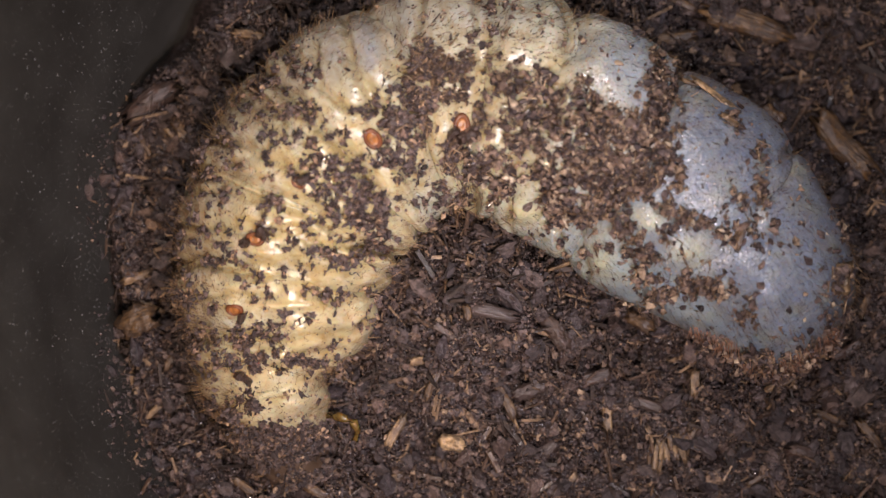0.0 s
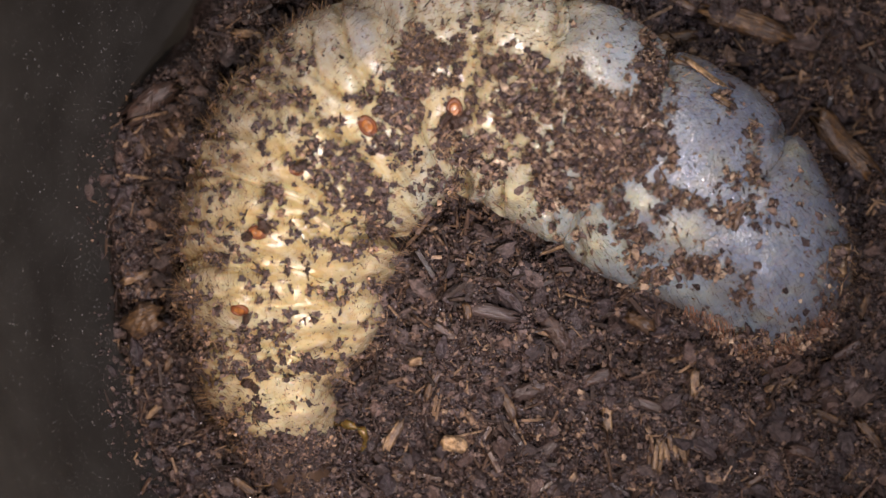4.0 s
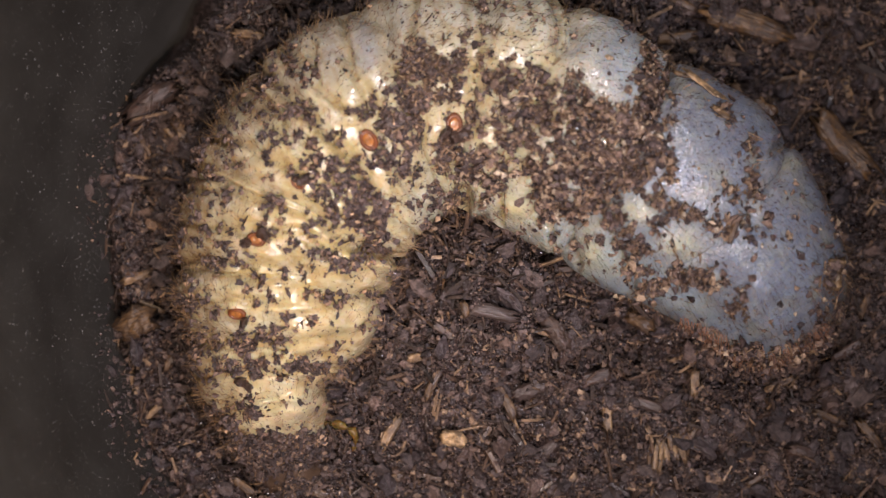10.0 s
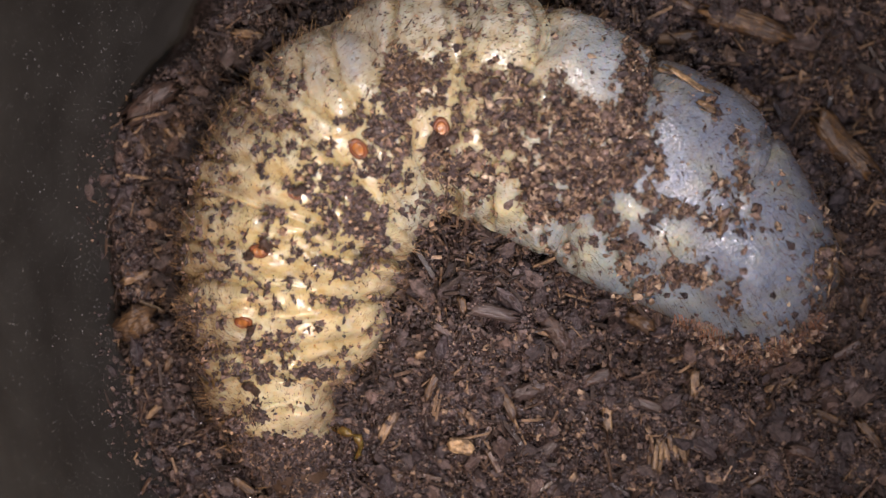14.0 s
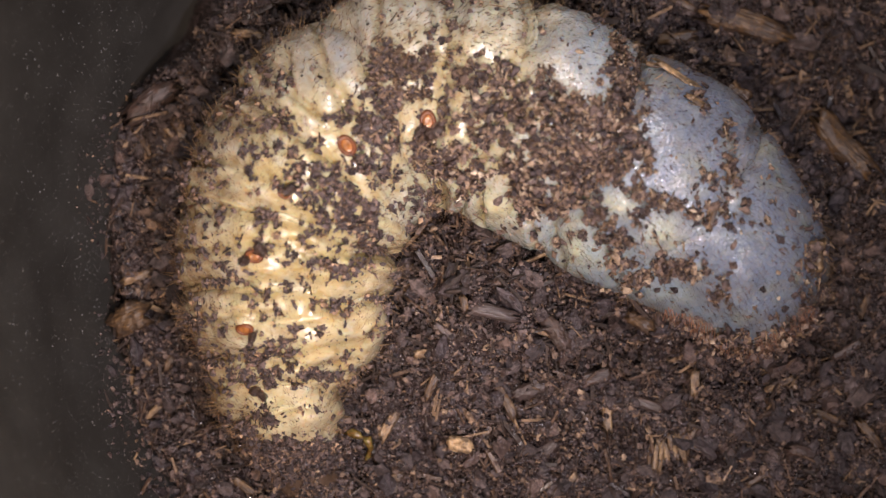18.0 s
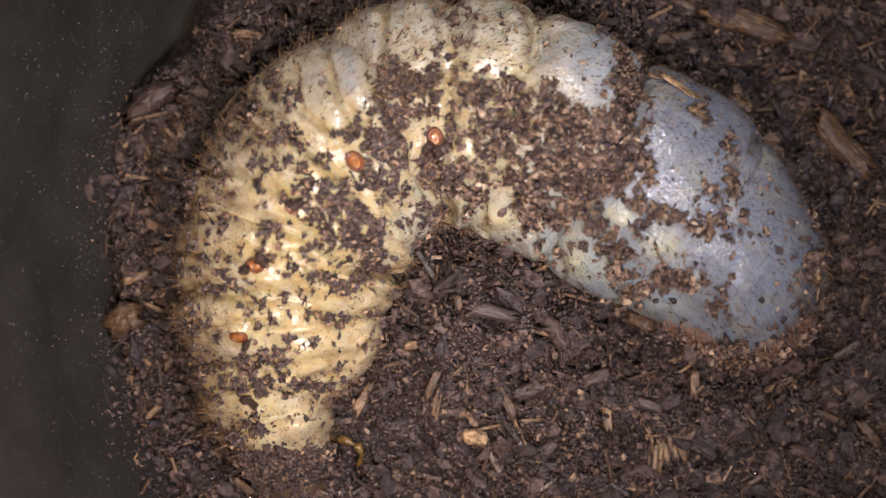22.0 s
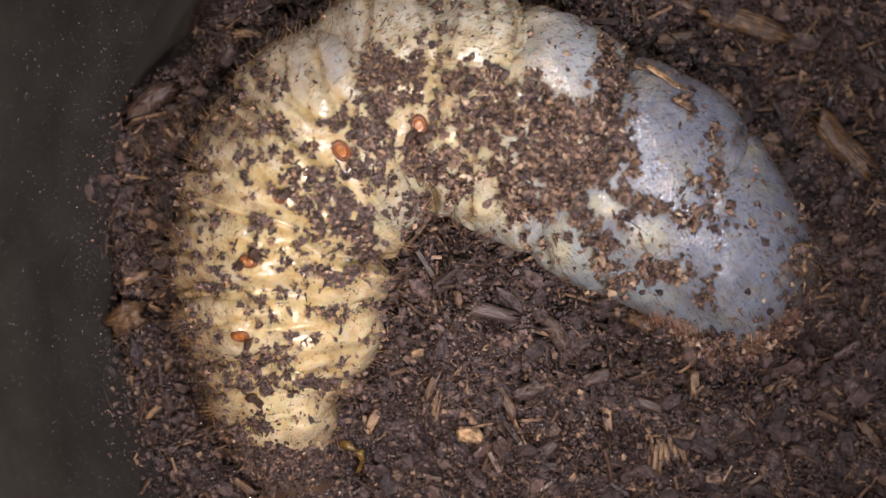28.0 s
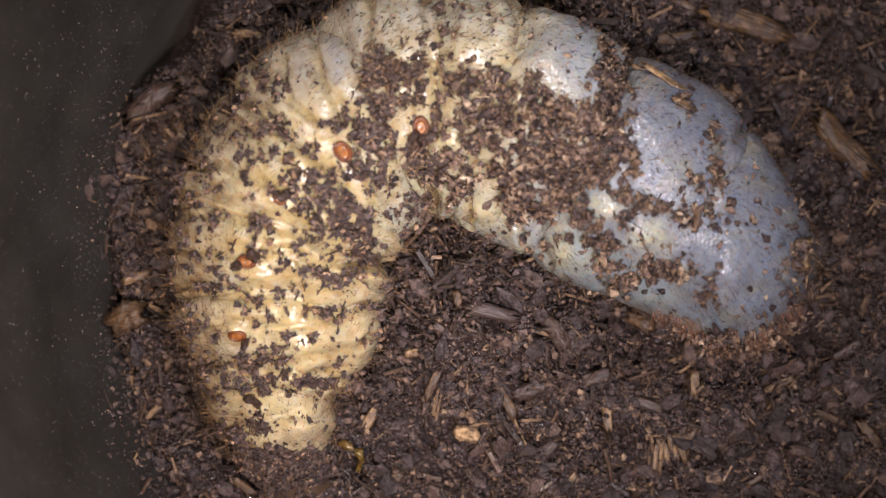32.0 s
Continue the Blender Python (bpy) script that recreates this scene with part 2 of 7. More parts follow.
# ---- mesh helpers ----
def plan(u, v, z=0.0):
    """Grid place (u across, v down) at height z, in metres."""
    f = STEP * (1 - z / HIGH)
    return Vector(((u - 784) * f, (441 - v) * f, z))


def mesh_of(name, verts, faces, smooth=True):
    verts, faces = np.asarray(verts, dtype=np.float32), np.asarray(faces, dtype=np.int32)
    n = faces.shape[1]
    me = bpy.data.meshes.new(name)
    me.vertices.add(len(verts))
    me.vertices.foreach_set("co", verts.ravel())
    me.loops.add(faces.size)
    me.loops.foreach_set("vertex_index", faces.ravel())
    me.polygons.add(len(faces))
    me.polygons.foreach_set("loop_start", np.arange(0, faces.size, n, dtype=np.int32))
    me.polygons.foreach_set("use_smooth", np.full(len(faces), smooth) if isinstance(smooth, bool) else np.asarray(smooth))
    me.update(calc_edges=True)
    me.validate()
    return me


def part(name, me, mat, parent=None, label=""):
    if not me.materials:
        me.materials.append(mat)
    ob = new(name, me)
    if parent is not None:
        ob.parent = parent
    if label:
        ob["label"] = label
    return ob


RNG = np.random.default_rng(7)
_g = (1 + 5 ** 0.5) / 2
ICO_V = np.array([(-1, _g, 0), (1, _g, 0), (-1, -_g, 0), (1, -_g, 0), (0, -1, _g), (0, 1, _g),
                  (0, -1, -_g), (0, 1, -_g), (_g, 0, -1), (_g, 0, 1), (-_g, 0, -1), (-_g, 0, 1)]) / 1.902
ICO_F = np.array([(0, 11, 5), (0, 5, 1), (0, 1, 7), (0, 7, 10), (0, 10, 11), (1, 5, 9), (5, 11, 4), (11, 10, 2), (10, 7, 6), (7, 1, 8),
                  (3, 9, 4), (3, 4, 2), (3, 2, 6), (3, 6, 8), (3, 8, 9), (4, 9, 5), (2, 4, 11), (6, 2, 10), (8, 6, 7), (9, 8, 1)])
ROD_V = np.array([(x, y, z) for x in (-1, -0.3, 0.4, 1) for y, z in ((-1, -0.6), (1, -0.6), (0.8, 0.7), (-0.7, 0.6))], dtype=float)
ROD_F = np.array([f for i in range(3) for j in range(4) for f in (
    (4 * i + j, 4 * i + (j + 1) % 4, 4 * i + 4 + (j + 1) % 4), (4 * i + j, 4 * i + 4 + (j + 1) % 4, 4 * i + 4 + j))] +
    [(0, 3, 2), (0, 2, 1), (12, 13, 14), (12, 14, 15)])
_cut = {}
_v2, _f2 = [tuple(p) for p in ICO_V], []
for _t in ICO_F:
    _mid = []
    for _a, _b in ((0, 1), (1, 2), (2, 0)):
        _key = tuple(sorted((int(_t[_a]), int(_t[_b]))))
        if _key not in _cut:
            _m = ICO_V[_key[0]] + ICO_V[_key[1]]
            _cut[_key] = len(_v2)
            _v2.append(tuple(_m / np.linalg.norm(_m)))
        _mid.append(_cut[_key])
    _f2 += [(_t[0], _mid[0], _mid[2]), (_t[1], _mid[1], _mid[0]), (_t[2], _mid[2], _mid[1]), tuple(_mid)]
LUMP_V, LUMP_F = np.array(_v2), np.array(_f2)
OCTA_V = np.array([(1, 0, 0), (-1, 0, 0), (0, 1, 0), (0, -1, 0), (0, 0, 1), (0, 0, -1)], dtype=float)
OCTA_F = np.array([(0, 2, 4), (2, 1, 4), (1, 3, 4), (3, 0, 4), (2, 0, 5), (1, 2, 5), (3, 1, 5), (0, 3, 5)])
SPIKE_V = np.array([(0, 1, 0), (0, -0.5, 0.87), (0, -0.5, -0.87), (1, 0, 0)], dtype=float)
SPIKE_F = np.array([(0, 1, 3), (1, 2, 3), (2, 0, 3)])


def frames_from(x_axes, ups):
    """Rotation matrices whose x axis is given and whose z axis leans to ups."""
    x = x_axes / np.linalg.norm(x_axes, axis=1, keepdims=True)
    y = np.cross(ups, x)
    y /= np.linalg.norm(y, axis=1, keepdims=True) + 1e-12
    return np.stack([x, y, np.cross(x, y)], axis=2)


def scatter(base_v, base_f, places, rots, sizes, rough):
    """Many jittered copies of a small body, joined: vertices and triangles."""
    n, m = len(places), len(base_v)
    v = np.repeat(base_v[None], n, axis=0) + RNG.normal(0, rough, (n, m, 3))
    v = v * sizes[:, None, :]
    v = np.einsum("nij,nmj->nmi", rots, v) + places[:, None, :]
    f = base_f[None] + (np.arange(n) * m)[:, None, None]
    return v.reshape(-1, 3), f.reshape(-1, 3)


def crumbs(places, rots, sizes, rough, share):
    """Many crumbs as one mesh: the small ones of eight faces, the larger ones of twenty."""
    small = sizes.max(axis=1) < 0.00011
    v0, f0 = scatter(OCTA_V * 1.15, OCTA_F, places[small], rots[small], sizes[small], rough)
    v1, f1 = scatter(ICO_V, ICO_F, places[~small], rots[~small], sizes[~small], rough)
    smooth = np.concatenate([half_smooth(int(small.sum()), len(OCTA_F), share), half_smooth(int((~small).sum()), len(ICO_F), share)])
    return mesh_of("crumbs", np.concatenate([v0, v1]), np.concatenate([f0, f1 + len(v0)]), smooth)


def half_smooth(n, m, share=0.6):
    """Which faces of n bodies of m faces are shaded smooth."""
    return np.repeat(RNG.random(n) < share, m)


def spread_rotations(n, normals, lean=0.5):
    ups = normals + RNG.normal(0, lean, (n, 3))
    ups /= np.linalg.norm(ups, axis=1, keepdims=True)
    side = np.cross(ups, RNG.normal(0, 1, (n, 3)))
    return frames_from(side, ups)


def fbm(x, y, cell, seed=0.0, octaves=4):
    return noise.fractal(Vector((x / cell + seed, y / cell - seed, seed * 0.7)), 0.9, 2.0, octaves)


def cloud(x, y, cell, seed=0, octaves=3):
    """Smooth noise of about -1 to 1 for whole arrays of places."""
    total, gain = np.zeros(len(x)), 0.8
    for k in range(octaves):
        a = 0.7 + 1.9 * k + seed
        u, v = (x * math.cos(a) - y * math.sin(a)) / cell + 31.7 * k, (x * math.sin(a) + y * math.cos(a)) / cell - 17.3 * k
        i, j = np.floor(u), np.floor(v)
        fu, fv = u - i, v - j
        fu, fv = fu * fu * (3 - 2 * fu), fv * fv * (3 - 2 * fv)

        def corner(p, q):
            h = np.sin(p * 127.1 + q * 311.7 + seed * 74.7 + k * 19.19) * 43758.5453
            return 2 * (h - np.floor(h)) - 1

        total += gain * ((corner(i, j) * (1 - fu) + corner(i + 1, j) * fu) * (1 - fv) + (corner(i, j + 1) * (1 - fu) + corner(i + 1, j + 1) * fu) * fv)
        gain, cell = gain * 0.55, cell * 0.5
    return total


# ---- the body's plan: station (u, v, half width), from head to tail ----
STATIONS = [(530, 850, 58), (494, 744, 88), (468, 648, 130), (486, 540, 181), (507, 425, 197), (546, 336, 204),
            (602, 270, 208), (662, 223, 201), (740, 182, 194), (824, 169, 195), (918, 190, 201), (1025, 240, 205),
            (1094, 288, 200), (1168, 330, 206), (1245, 379, 203), (1310, 440, 180), (1372, 509, 150), (1414, 568, 118), (1444, 616, 30)]
_half = [w * STEP * 0.96 for _, _, w in STATIONS]
_tall = [1.15, 1.15, 1.0] + [0.88] * 12 + [0.94, 1.12, 1.20, 1.20]        # height to width
_cent = [plan(u, v, max(0.0006, k * h - 0.0018)) for (u, v, _), h, k in zip(STATIONS, _half, _tall)]
LAST = len(STATIONS) - 1


def hermite(values, s):
    i = min(max(int(math.floor(s)), 0), LAST - 1)
    t = s - i
    a, b = values[i], values[i + 1]
    p, q = values[max(i - 1, 0)], values[min(i + 2, LAST)]
    m0, m1 = (b - p) * (0.5 if i > 0 else 1.0), (q - a) * (0.5 if i + 2 <= LAST else 1.0)
    return a * (2 * t ** 3 - 3 * t * t + 1) + m0 * (t ** 3 - 2 * t * t + t) + b * (3 * t * t - 2 * t ** 3) + m1 * (t ** 3 - t * t)


def spine(s):
    """Centre, dorsal side and half width at station s."""
    d = hermite(_cent, min(s + 0.05, LAST)) - hermite(_cent, max(s - 0.05, 0))
    wide = hermite(_half, s) if s < LAST - 1 else _half[LAST - 1] * math.sqrt(max(1e-4, 1 - (s - LAST + 1) ** 2))   # a blunt round end
    return hermite(_cent, s), Vector((-d.y, d.x, 0)).normalized(), max(wide, 0.0001)


# swollen lobes along the flank of the hind body: (u, v, reach along, reach across, turn, rise)
LOBES = [(1150, 388, 42, 20, 0.45, 0.075), (1214, 440, 30, 34, 0.3, 0.06), (925, 372, 26, 20, 0.2, 0.05),
         (1068, 450, 22, 36, 0.2, 0.05), (995, 435, 26, 24, 0.4, 0.04), (1180, 520, 40, 20, 0.5, 0.03), (1340, 482, 54, 44, 0.6, 0.12), (514, 714, 34, 26, -0.2, 0.20), (500, 628, 36, 20, -0.3, 0.09), (590, 574, 60, 18, -0.2, 0.06), (470, 690, 60, 10, -0.1, 0.05)]


def skin_point(s, phi, a, b, annuli):
    """A point of the skin of the segment between stations a and b."""
    c, out, w = spine(min(max(s, 0.0), LAST))
    tall = hermite(_tall, min(max(s, 0.0), LAST))
    s += (0.085 * math.sin(2.7 * phi + 1.0) + 0.05 * math.sin(6.3 * phi)) * min(1.0, s, LAST - s) * 0.9
    u = (s - a) / (b - a)
    cosp, sinp = math.cos(phi), math.sin(phi)
    d = min(u, 1 - u) * (b - a)
    closed = 0.4 if (a <= 0 or b >= LAST) else 1.0
    if d >= 0:
        deep = (0.125 if b < 6.5 else 0.10) if cosp > -0.2 else (0.125 if b < 6.5 else 0.10) - 0.058 * min(1.0, (-0.2 - cosp) / 0.5)
        deep *= 0.75 if 7 < s < 11.6 and cosp < 0.5 else 1.0
        deep *= 1.5 if 9.8 < s < 13 and cosp > 0.55 else 0.45 if s > 13.5 and cosp >= 0.35 else (0.08 if 13.5 < s < 15.5 and cosp < 0.35 else 1.0)
        f = 1.025 - deep * math.exp(-(d / 0.17) ** 2) * (closed if (u < 0.5) == (a <= 0) else 1.0)
    else:
        f = 1.012 + 0.22 * d if 13.5 < s < 15.5 and cosp < 0.35 else 0.94 + 0.55 * d
    back = min(1.0, max(0.0, (cosp + 0.1) * 1.3))
    for k in range(1, annuli):
        e = (u - k / annuli + 0.05 * math.sin(phi * 2 + k)) * (b - a)
        f -= (0.026 if b < 7 else 0.012) * back * math.exp(-(e / 0.12) ** 2)
    lobe = math.exp(-((cosp + 0.40) / 0.17) ** 2) * max(0.0, math.sin(math.pi * min(max(u, 0), 1)))
    groove = math.exp(-((cosp + 0.08) / 0.09) ** 2) + 0.8 * math.exp(-((cosp + 0.72) / 0.08) ** 2)
    f += 0.055 * lobe - 0.028 * groove
    belly = min(1.0, max(0.0, (-0.05 - cosp) * 4)) * (1.0 if b < 9 else 0.4)
    f -= (0.058 if b < 6.5 else 0.040) * belly * min(1.0, (1 + cosp) * 6) * math.exp(-((u - 0.52 + 0.05 * cosp) * (b - a) / 0.11) ** 2)
    f += 0.030 * math.exp(-((cosp - 0.32) / 0.16) ** 2 - ((u - 0.5) / 0.22) ** 2)
    p = c + out * (cosp * w * f) + Vector((0, 0, sinp * w * tall * f))
    if sinp > 0.05 and (s > 8 or s < 2.4):
        g = STEP * (1 - p.z / HIGH)
        for lu, lv, ru, rv, turn, rise in LOBES:
            x, y = p.x / g + 784 - lu, 441 - p.y / g - lv
            x, y = x * math.cos(turn) + y * math.sin(turn), y * math.cos(turn) - x * math.sin(turn)
            f += rise * math.exp(-(x / ru) ** 2 - (y / rv) ** 2)
    p = c + out * (cosp * w * f) + Vector((0, 0, sinp * w * tall * f))
    n = fbm(p.x, p.y, 0.0028, 3.1 + a, 3) + 0.4 * fbm(p.x + p.z, p.y, 0.0011, 9.7, 2)
    return p + (p - c).normalized() * (n * (0.00024 if s < 11 else 0.00012))


# folds of the skin, from the back's edge inwards: (u, v, u, v, depth in half widths, half width of the fold)
CREASES = [(440, 150, 500, 212, .05, 9), (500, 212, 520, 262, .03, 8), (548, 78, 566, 150, .07, 9), (566, 150, 606, 200, .05, 9), (606, 32, 622, 90, .08, 10), (622, 90, 668, 182, .06, 11),
           (742, -20, 738, 60, .045, 10), (738, 60, 752, 120, .03, 10), (838, -20, 842, 62, .04, 9), (842, 62, 850, 190, .02, 12), (500, 90, 520, 140, .05, 8), (690, 10, 700, 120, .015, 16),
           (1362, 300, 1336, 400, .045, 11), (1400, 262, 1362, 300, .07, 10), (366, 240, 440, 262, .05, 9), (440, 262, 520, 300, .03, 10), (318, 330, 400, 330, .05, 10), (400, 330, 470, 372, .04, 10),
           (300, 410, 380, 400, .05, 9), (380, 400, 470, 402, .04, 9), (296, 460, 400, 470, .05, 9), (400, 470, 520, 470, .03, 12), (300, 540, 400, 520, .05, 9), (400, 520, 520, 532, .045, 11), (520, 532, 670, 512, .06, 11),
           (490, 398, 600, 440, .045, 11), (600, 440, 716, 452, .06, 12), (320, 600, 420, 592, .06, 10), (420, 592, 520, 602, .05, 12), (520, 602, 650, 578, .05, 11), (340, 650, 470, 652, .06, 11), (470, 652, 600, 618, .06, 12),
           (370, 738, 470, 756, .06, 12), (470, 756, 575, 726, .07, 12), (400, 700, 560, 668, .03, 12), (550, 350, 640, 402, .03, 10), (560, 480, 690, 486, .02, 9), (540, 556, 650, 546, .02, 8),
           (905, 356, 900, 410, .10, 9), (968, 380, 1000, 460, .08, 9), (1030, 400, 1040, 488, .05, 9), (1108, 430, 1130, 520, .06, 10), (835, 340, 830, 400, .08, 9)]
# fat that shines pale yellow through the skin, and places where it is clear and grey: (u, v, reach across, reach down, how strong)
FAT = [(1146, 390, 46, 22, .7), (1222, 446, 34, 34, .8), (930, 380, 30, 24, .9), (966, 330, 16, 60, .6), (985, 462, 34, 24, .5), (1058, 460, 24, 44, .8), (800, 300, 24, 60, .5), (870, 240, 26, 26, .6), (600, 340, 60, 30, .3),
       (640, 160, 30, 26, .3), (950, 110, 60, 30, .35), (480, 690, 90, 14, .4), (500, 640, 60, 30, .4), (590, 580, 60, 16, .5),
       (520, 616, 34, 14, .4), (516, 704, 50, 18, .4), (430, 640, 30, 12, .4), (508, 534, 26, 14, .6), (420, 500, 30, 10, .5), (640, 470, 40, 9, .5)]
CLEAR = [(650, 600, 14, 30, .6), (600, 690, 12, 34, .5), (690, 500, 24, 30, .4), (845, 378, 56, 24, .9), (905, 425, 40, 22, .9), (1092, 470, 22, 44, .85), (1160, 470, 26, 40, .7), (655, 75, 34, 64, .95), (720, 60, 40, 60, .5), (860, 20, 60, 30, .5), (590, 110, 20, 50, .5), (1110, 120, 50, 60, .8), (1200, 545, 70, 24, .6), (700, 440, 40, 40, .25), (1020, 500, 60, 16, .6), (560, 750, 20, 30, .5)]


# low swellings that catch the light: (u, v, reach across, reach down, height)
SWELLS = [(1372, 512, 52, 46, .16), (518, 710, 56, 34, .13), (520, 616, 44, 20, .075), (508, 536, 34, 18, .07), (590, 566, 50, 20, .06), (412, 606, 26, 16, .035), (590, 668, 20, 26, .04), (640, 470, 46, 14, .03), (440, 700, 30, 14, .03)]


def fold_depth(u, v):
    """How deep the folds cut the skin at grid places, and how near the places are to a fold."""
    deep, near = np.zeros(u.shape), np.zeros(u.shape)
    u = u + 13 * cloud(u.ravel(), v.ravel(), 42.0, 2).reshape(u.shape)
    v = v + 13 * cloud(u.ravel(), v.ravel(), 42.0, 5).reshape(u.shape)
    for u0, v0, u1, v1, k, wide in CREASES:
        du, dv = u1 - u0, v1 - v0
        t = np.clip(((u - u0) * du + (v - v0) * dv) / (du * du + dv * dv), 0, 1)
        d = np.hypot(u - u0 - t * du, v - v0 - t * dv) / wide
        deep = np.maximum(deep, k * np.exp(-d * d))
        near = np.maximum(near, np.exp(-d * d) * min(1.0, k * 18))
        deep -= 0.24 * k * np.exp(-((d - 2.4) / 1.3) ** 2)
    for su, sv, ru, rv, k in SWELLS:
        deep -= k * np.exp(-((u - su) / ru) ** 2 - ((v - sv) / rv) ** 2)
    return deep, near


def spots(u, v, table):
    total = np.zeros(u.shape)
    for su, sv, ru, rv, k in table:
        total = np.maximum(total, k * np.exp(-((u - su) / ru) ** 2 - ((v - sv) / rv) ** 2))
    return total


# name, first and last station, annuli, setae, clumps of dirt (u, v, reach across, reach down, how dense)
SEGMENTS = [
    ("head", 0.0, 0.75, 1, 60, [(545, 850, 70, 26, 1.0), (460, 812, 46, 30, 1.0), (590, 815, 30, 26, .9), (520, 790, 50, 10, .9)]),
    ("thorax_segment", 0.75, 1.45, 2, 300, [(450, 720, 22, 12, .8), (388, 724, 44, 30, .8), (425, 775, 56, 30, 1.0), (505, 784, 95, 36, 1.25), (470, 690, 40, 8, .6), (545, 745, 26, 12, .45)]),
    ("thorax_segment", 1.45, 2.35, 3, 420, [(395, 600, 42, 22, .6), (440, 642, 50, 20, .75), (490, 628, 36, 13, .8), (546, 643, 17, 8, 1.0), (368, 650, 40, 30, .55), (346, 612, 32, 44, .6), (560, 600, 14, 8, .5)]),
    ("abdomen_segment", 2.35, 3.45, 3, 480, [(450, 500, 60, 18, .6), (472, 535, 26, 26, .75), (480, 588, 30, 22, .8), (545, 562, 24, 11, .9), (572, 524, 24, 16, .9), (615, 525, 38, 8, .75),
                                             (535, 520, 9, 24, .8), (360, 540, 42, 42, .48), (325, 530, 24, 50, .55), (398, 585, 30, 24, .6), (520, 575, 14, 10, .6)]),
    ("abdomen_segment", 3.45, 4.55, 3, 480, [(470, 405, 34, 32, .7), (490, 378, 36, 16, .75), (580, 450, 34, 12, .85), (625, 452, 30, 9, .85), (602, 468, 12, 14, .9), (500, 480, 10, 17, .85), (370, 430, 44, 42, .5),
                                             (402, 462, 38, 14, .7), (350, 388, 40, 40, .46), (325, 450, 24, 50, .45), (660, 395, 38, 30, .9), (430, 495, 40, 12, .6), (545, 400, 18, 10, .4)]),
    ("abdomen_segment", 4.55, 6.05, 3, 560, [(430, 282, 48, 32, .55), (540, 250, 52, 28, .7), (560, 292, 36, 34, .85), (522, 305, 22, 22, .8), (612, 350, 62, 28, .85), (650, 392, 44, 24, .9), (384, 330, 32, 32, .45), (395, 225, 44, 48, .52), (360, 290, 36, 40, .52),
                                             (452, 332, 40, 18, .6), (482, 372, 36, 12, .7), (436, 195, 12, 20, .8), (480, 225, 46, 26, .45), (595, 385, 22, 14, .7), (425, 350, 22, 12, .6)]),
    ("abdomen_segment", 6.05, 7.85, 3, 620, [(590, 232, 34, 28, .6), (640, 198, 28, 12, .8), (570, 160, 46, 22, .35), (705, 268, 44, 70, .85), (718, 190, 42, 46, .85), (602, 300, 44, 26, .75), (690, 330, 44, 28, .7),
                                             (520, 122, 44, 40, .5), (470, 150, 44, 44, .5), (560, 192, 52, 22, .5), (630, 130, 22, 12, .4), (655, 290, 26, 22, .7), (700, 130, 18, 10, .5)]),
    ("abdomen_segment", 7.85, 9.25, 3, 760, [(750, 118, 42, 36, .85), (790, 172, 44, 14, 1.0), (770, 190, 16, 12, .8), (808, 132, 34, 28, .8), (738, 210, 30, 52, .8), (802, 265, 24, 34, .8), (858, 262, 40, 50, .8), (765, 345, 44, 24, .6), (868, 330, 34, 26, .6),
                                             (740, 88, 36, 12, .4), (845, 205, 16, 24, .8), (790, 180, 14, 14, .5), (830, 310, 22, 16, .6), (745, 300, 18, 30, .7)]),
    ("abdomen_segment", 9.25, 10.30, 2, 820, [(878, 65, 24, 13, .6), (895, 150, 32, 40, .9), (950, 145, 36, 36, .9), (920, 230, 50, 50, .9), (965, 300, 34, 52, .85), (1000, 212, 40, 60, .95), (1005, 372, 34, 34, .75),
                                              (890, 300, 26, 48, .75), (985, 345, 30, 36, .85), (905, 350, 20, 14, .4), (830, 60, 14, 8, .4)]),
    ("abdomen_segment", 10.30, 12.15, 1, 760, [(1085, 232, 72, 46, 1.0), (1050, 300, 74, 62, 1.0), (1035, 370, 46, 32, .85), (1105, 315, 56, 56, 1.0), (1160, 150, 18, 60, 1.0), (1064, 98, 12, 10, .9), (1155, 240, 30, 46, .95),
                                               (1112, 395, 32, 26, .85), (1030, 160, 20, 20, .85), (1140, 470, 22, 26, .6), (1060, 440, 16, 16, .4)]),
    ("abdomen_segment", 12.15, 14.55, 1, 1100, [(1140, 300, 50, 48, .95), (1190, 295, 22, 36, .85), (1200, 335, 28, 18, .7), (1195, 380, 36, 22, .85), (1150, 432, 32, 36, .85), (1145, 485, 20, 26, .7), (1232, 502, 54, 18, .85),
                                                (1290, 212, 28, 10, .5), (1284, 410, 22, 30, .6), (1240, 165, 46, 12, .4), (1205, 205, 12, 50, .4), (1270, 300, 70, 70, .10), (1240, 400, 24, 12, .8), (1160, 520, 34, 16, .5)]),
    ("anal_segment", 14.55, 18.0, 1, 1500, [(1342, 402, 48, 20, .5), (1312, 362, 16, 30, .5), (1335, 425, 30, 24, .62), (1385, 432, 40, 16, .6), (1345, 330, 18, 60, .42), (1440, 630, 50, 22, .62), (1350, 632, 80, 18, .6), (1485, 490, 15, 24, .9), (1275, 512, 36, 18, .75), (1400, 640, 100, 16, .6), (1475, 590, 18, 50, .6), (1490, 570, 14, 40, .6),
                                           (1330, 540, 12, 40, .5), (1290, 506, 26, 16, .6)]),
]

tub_r, tub_mid = 31.4 * MM, plan(1000, 410, 0)


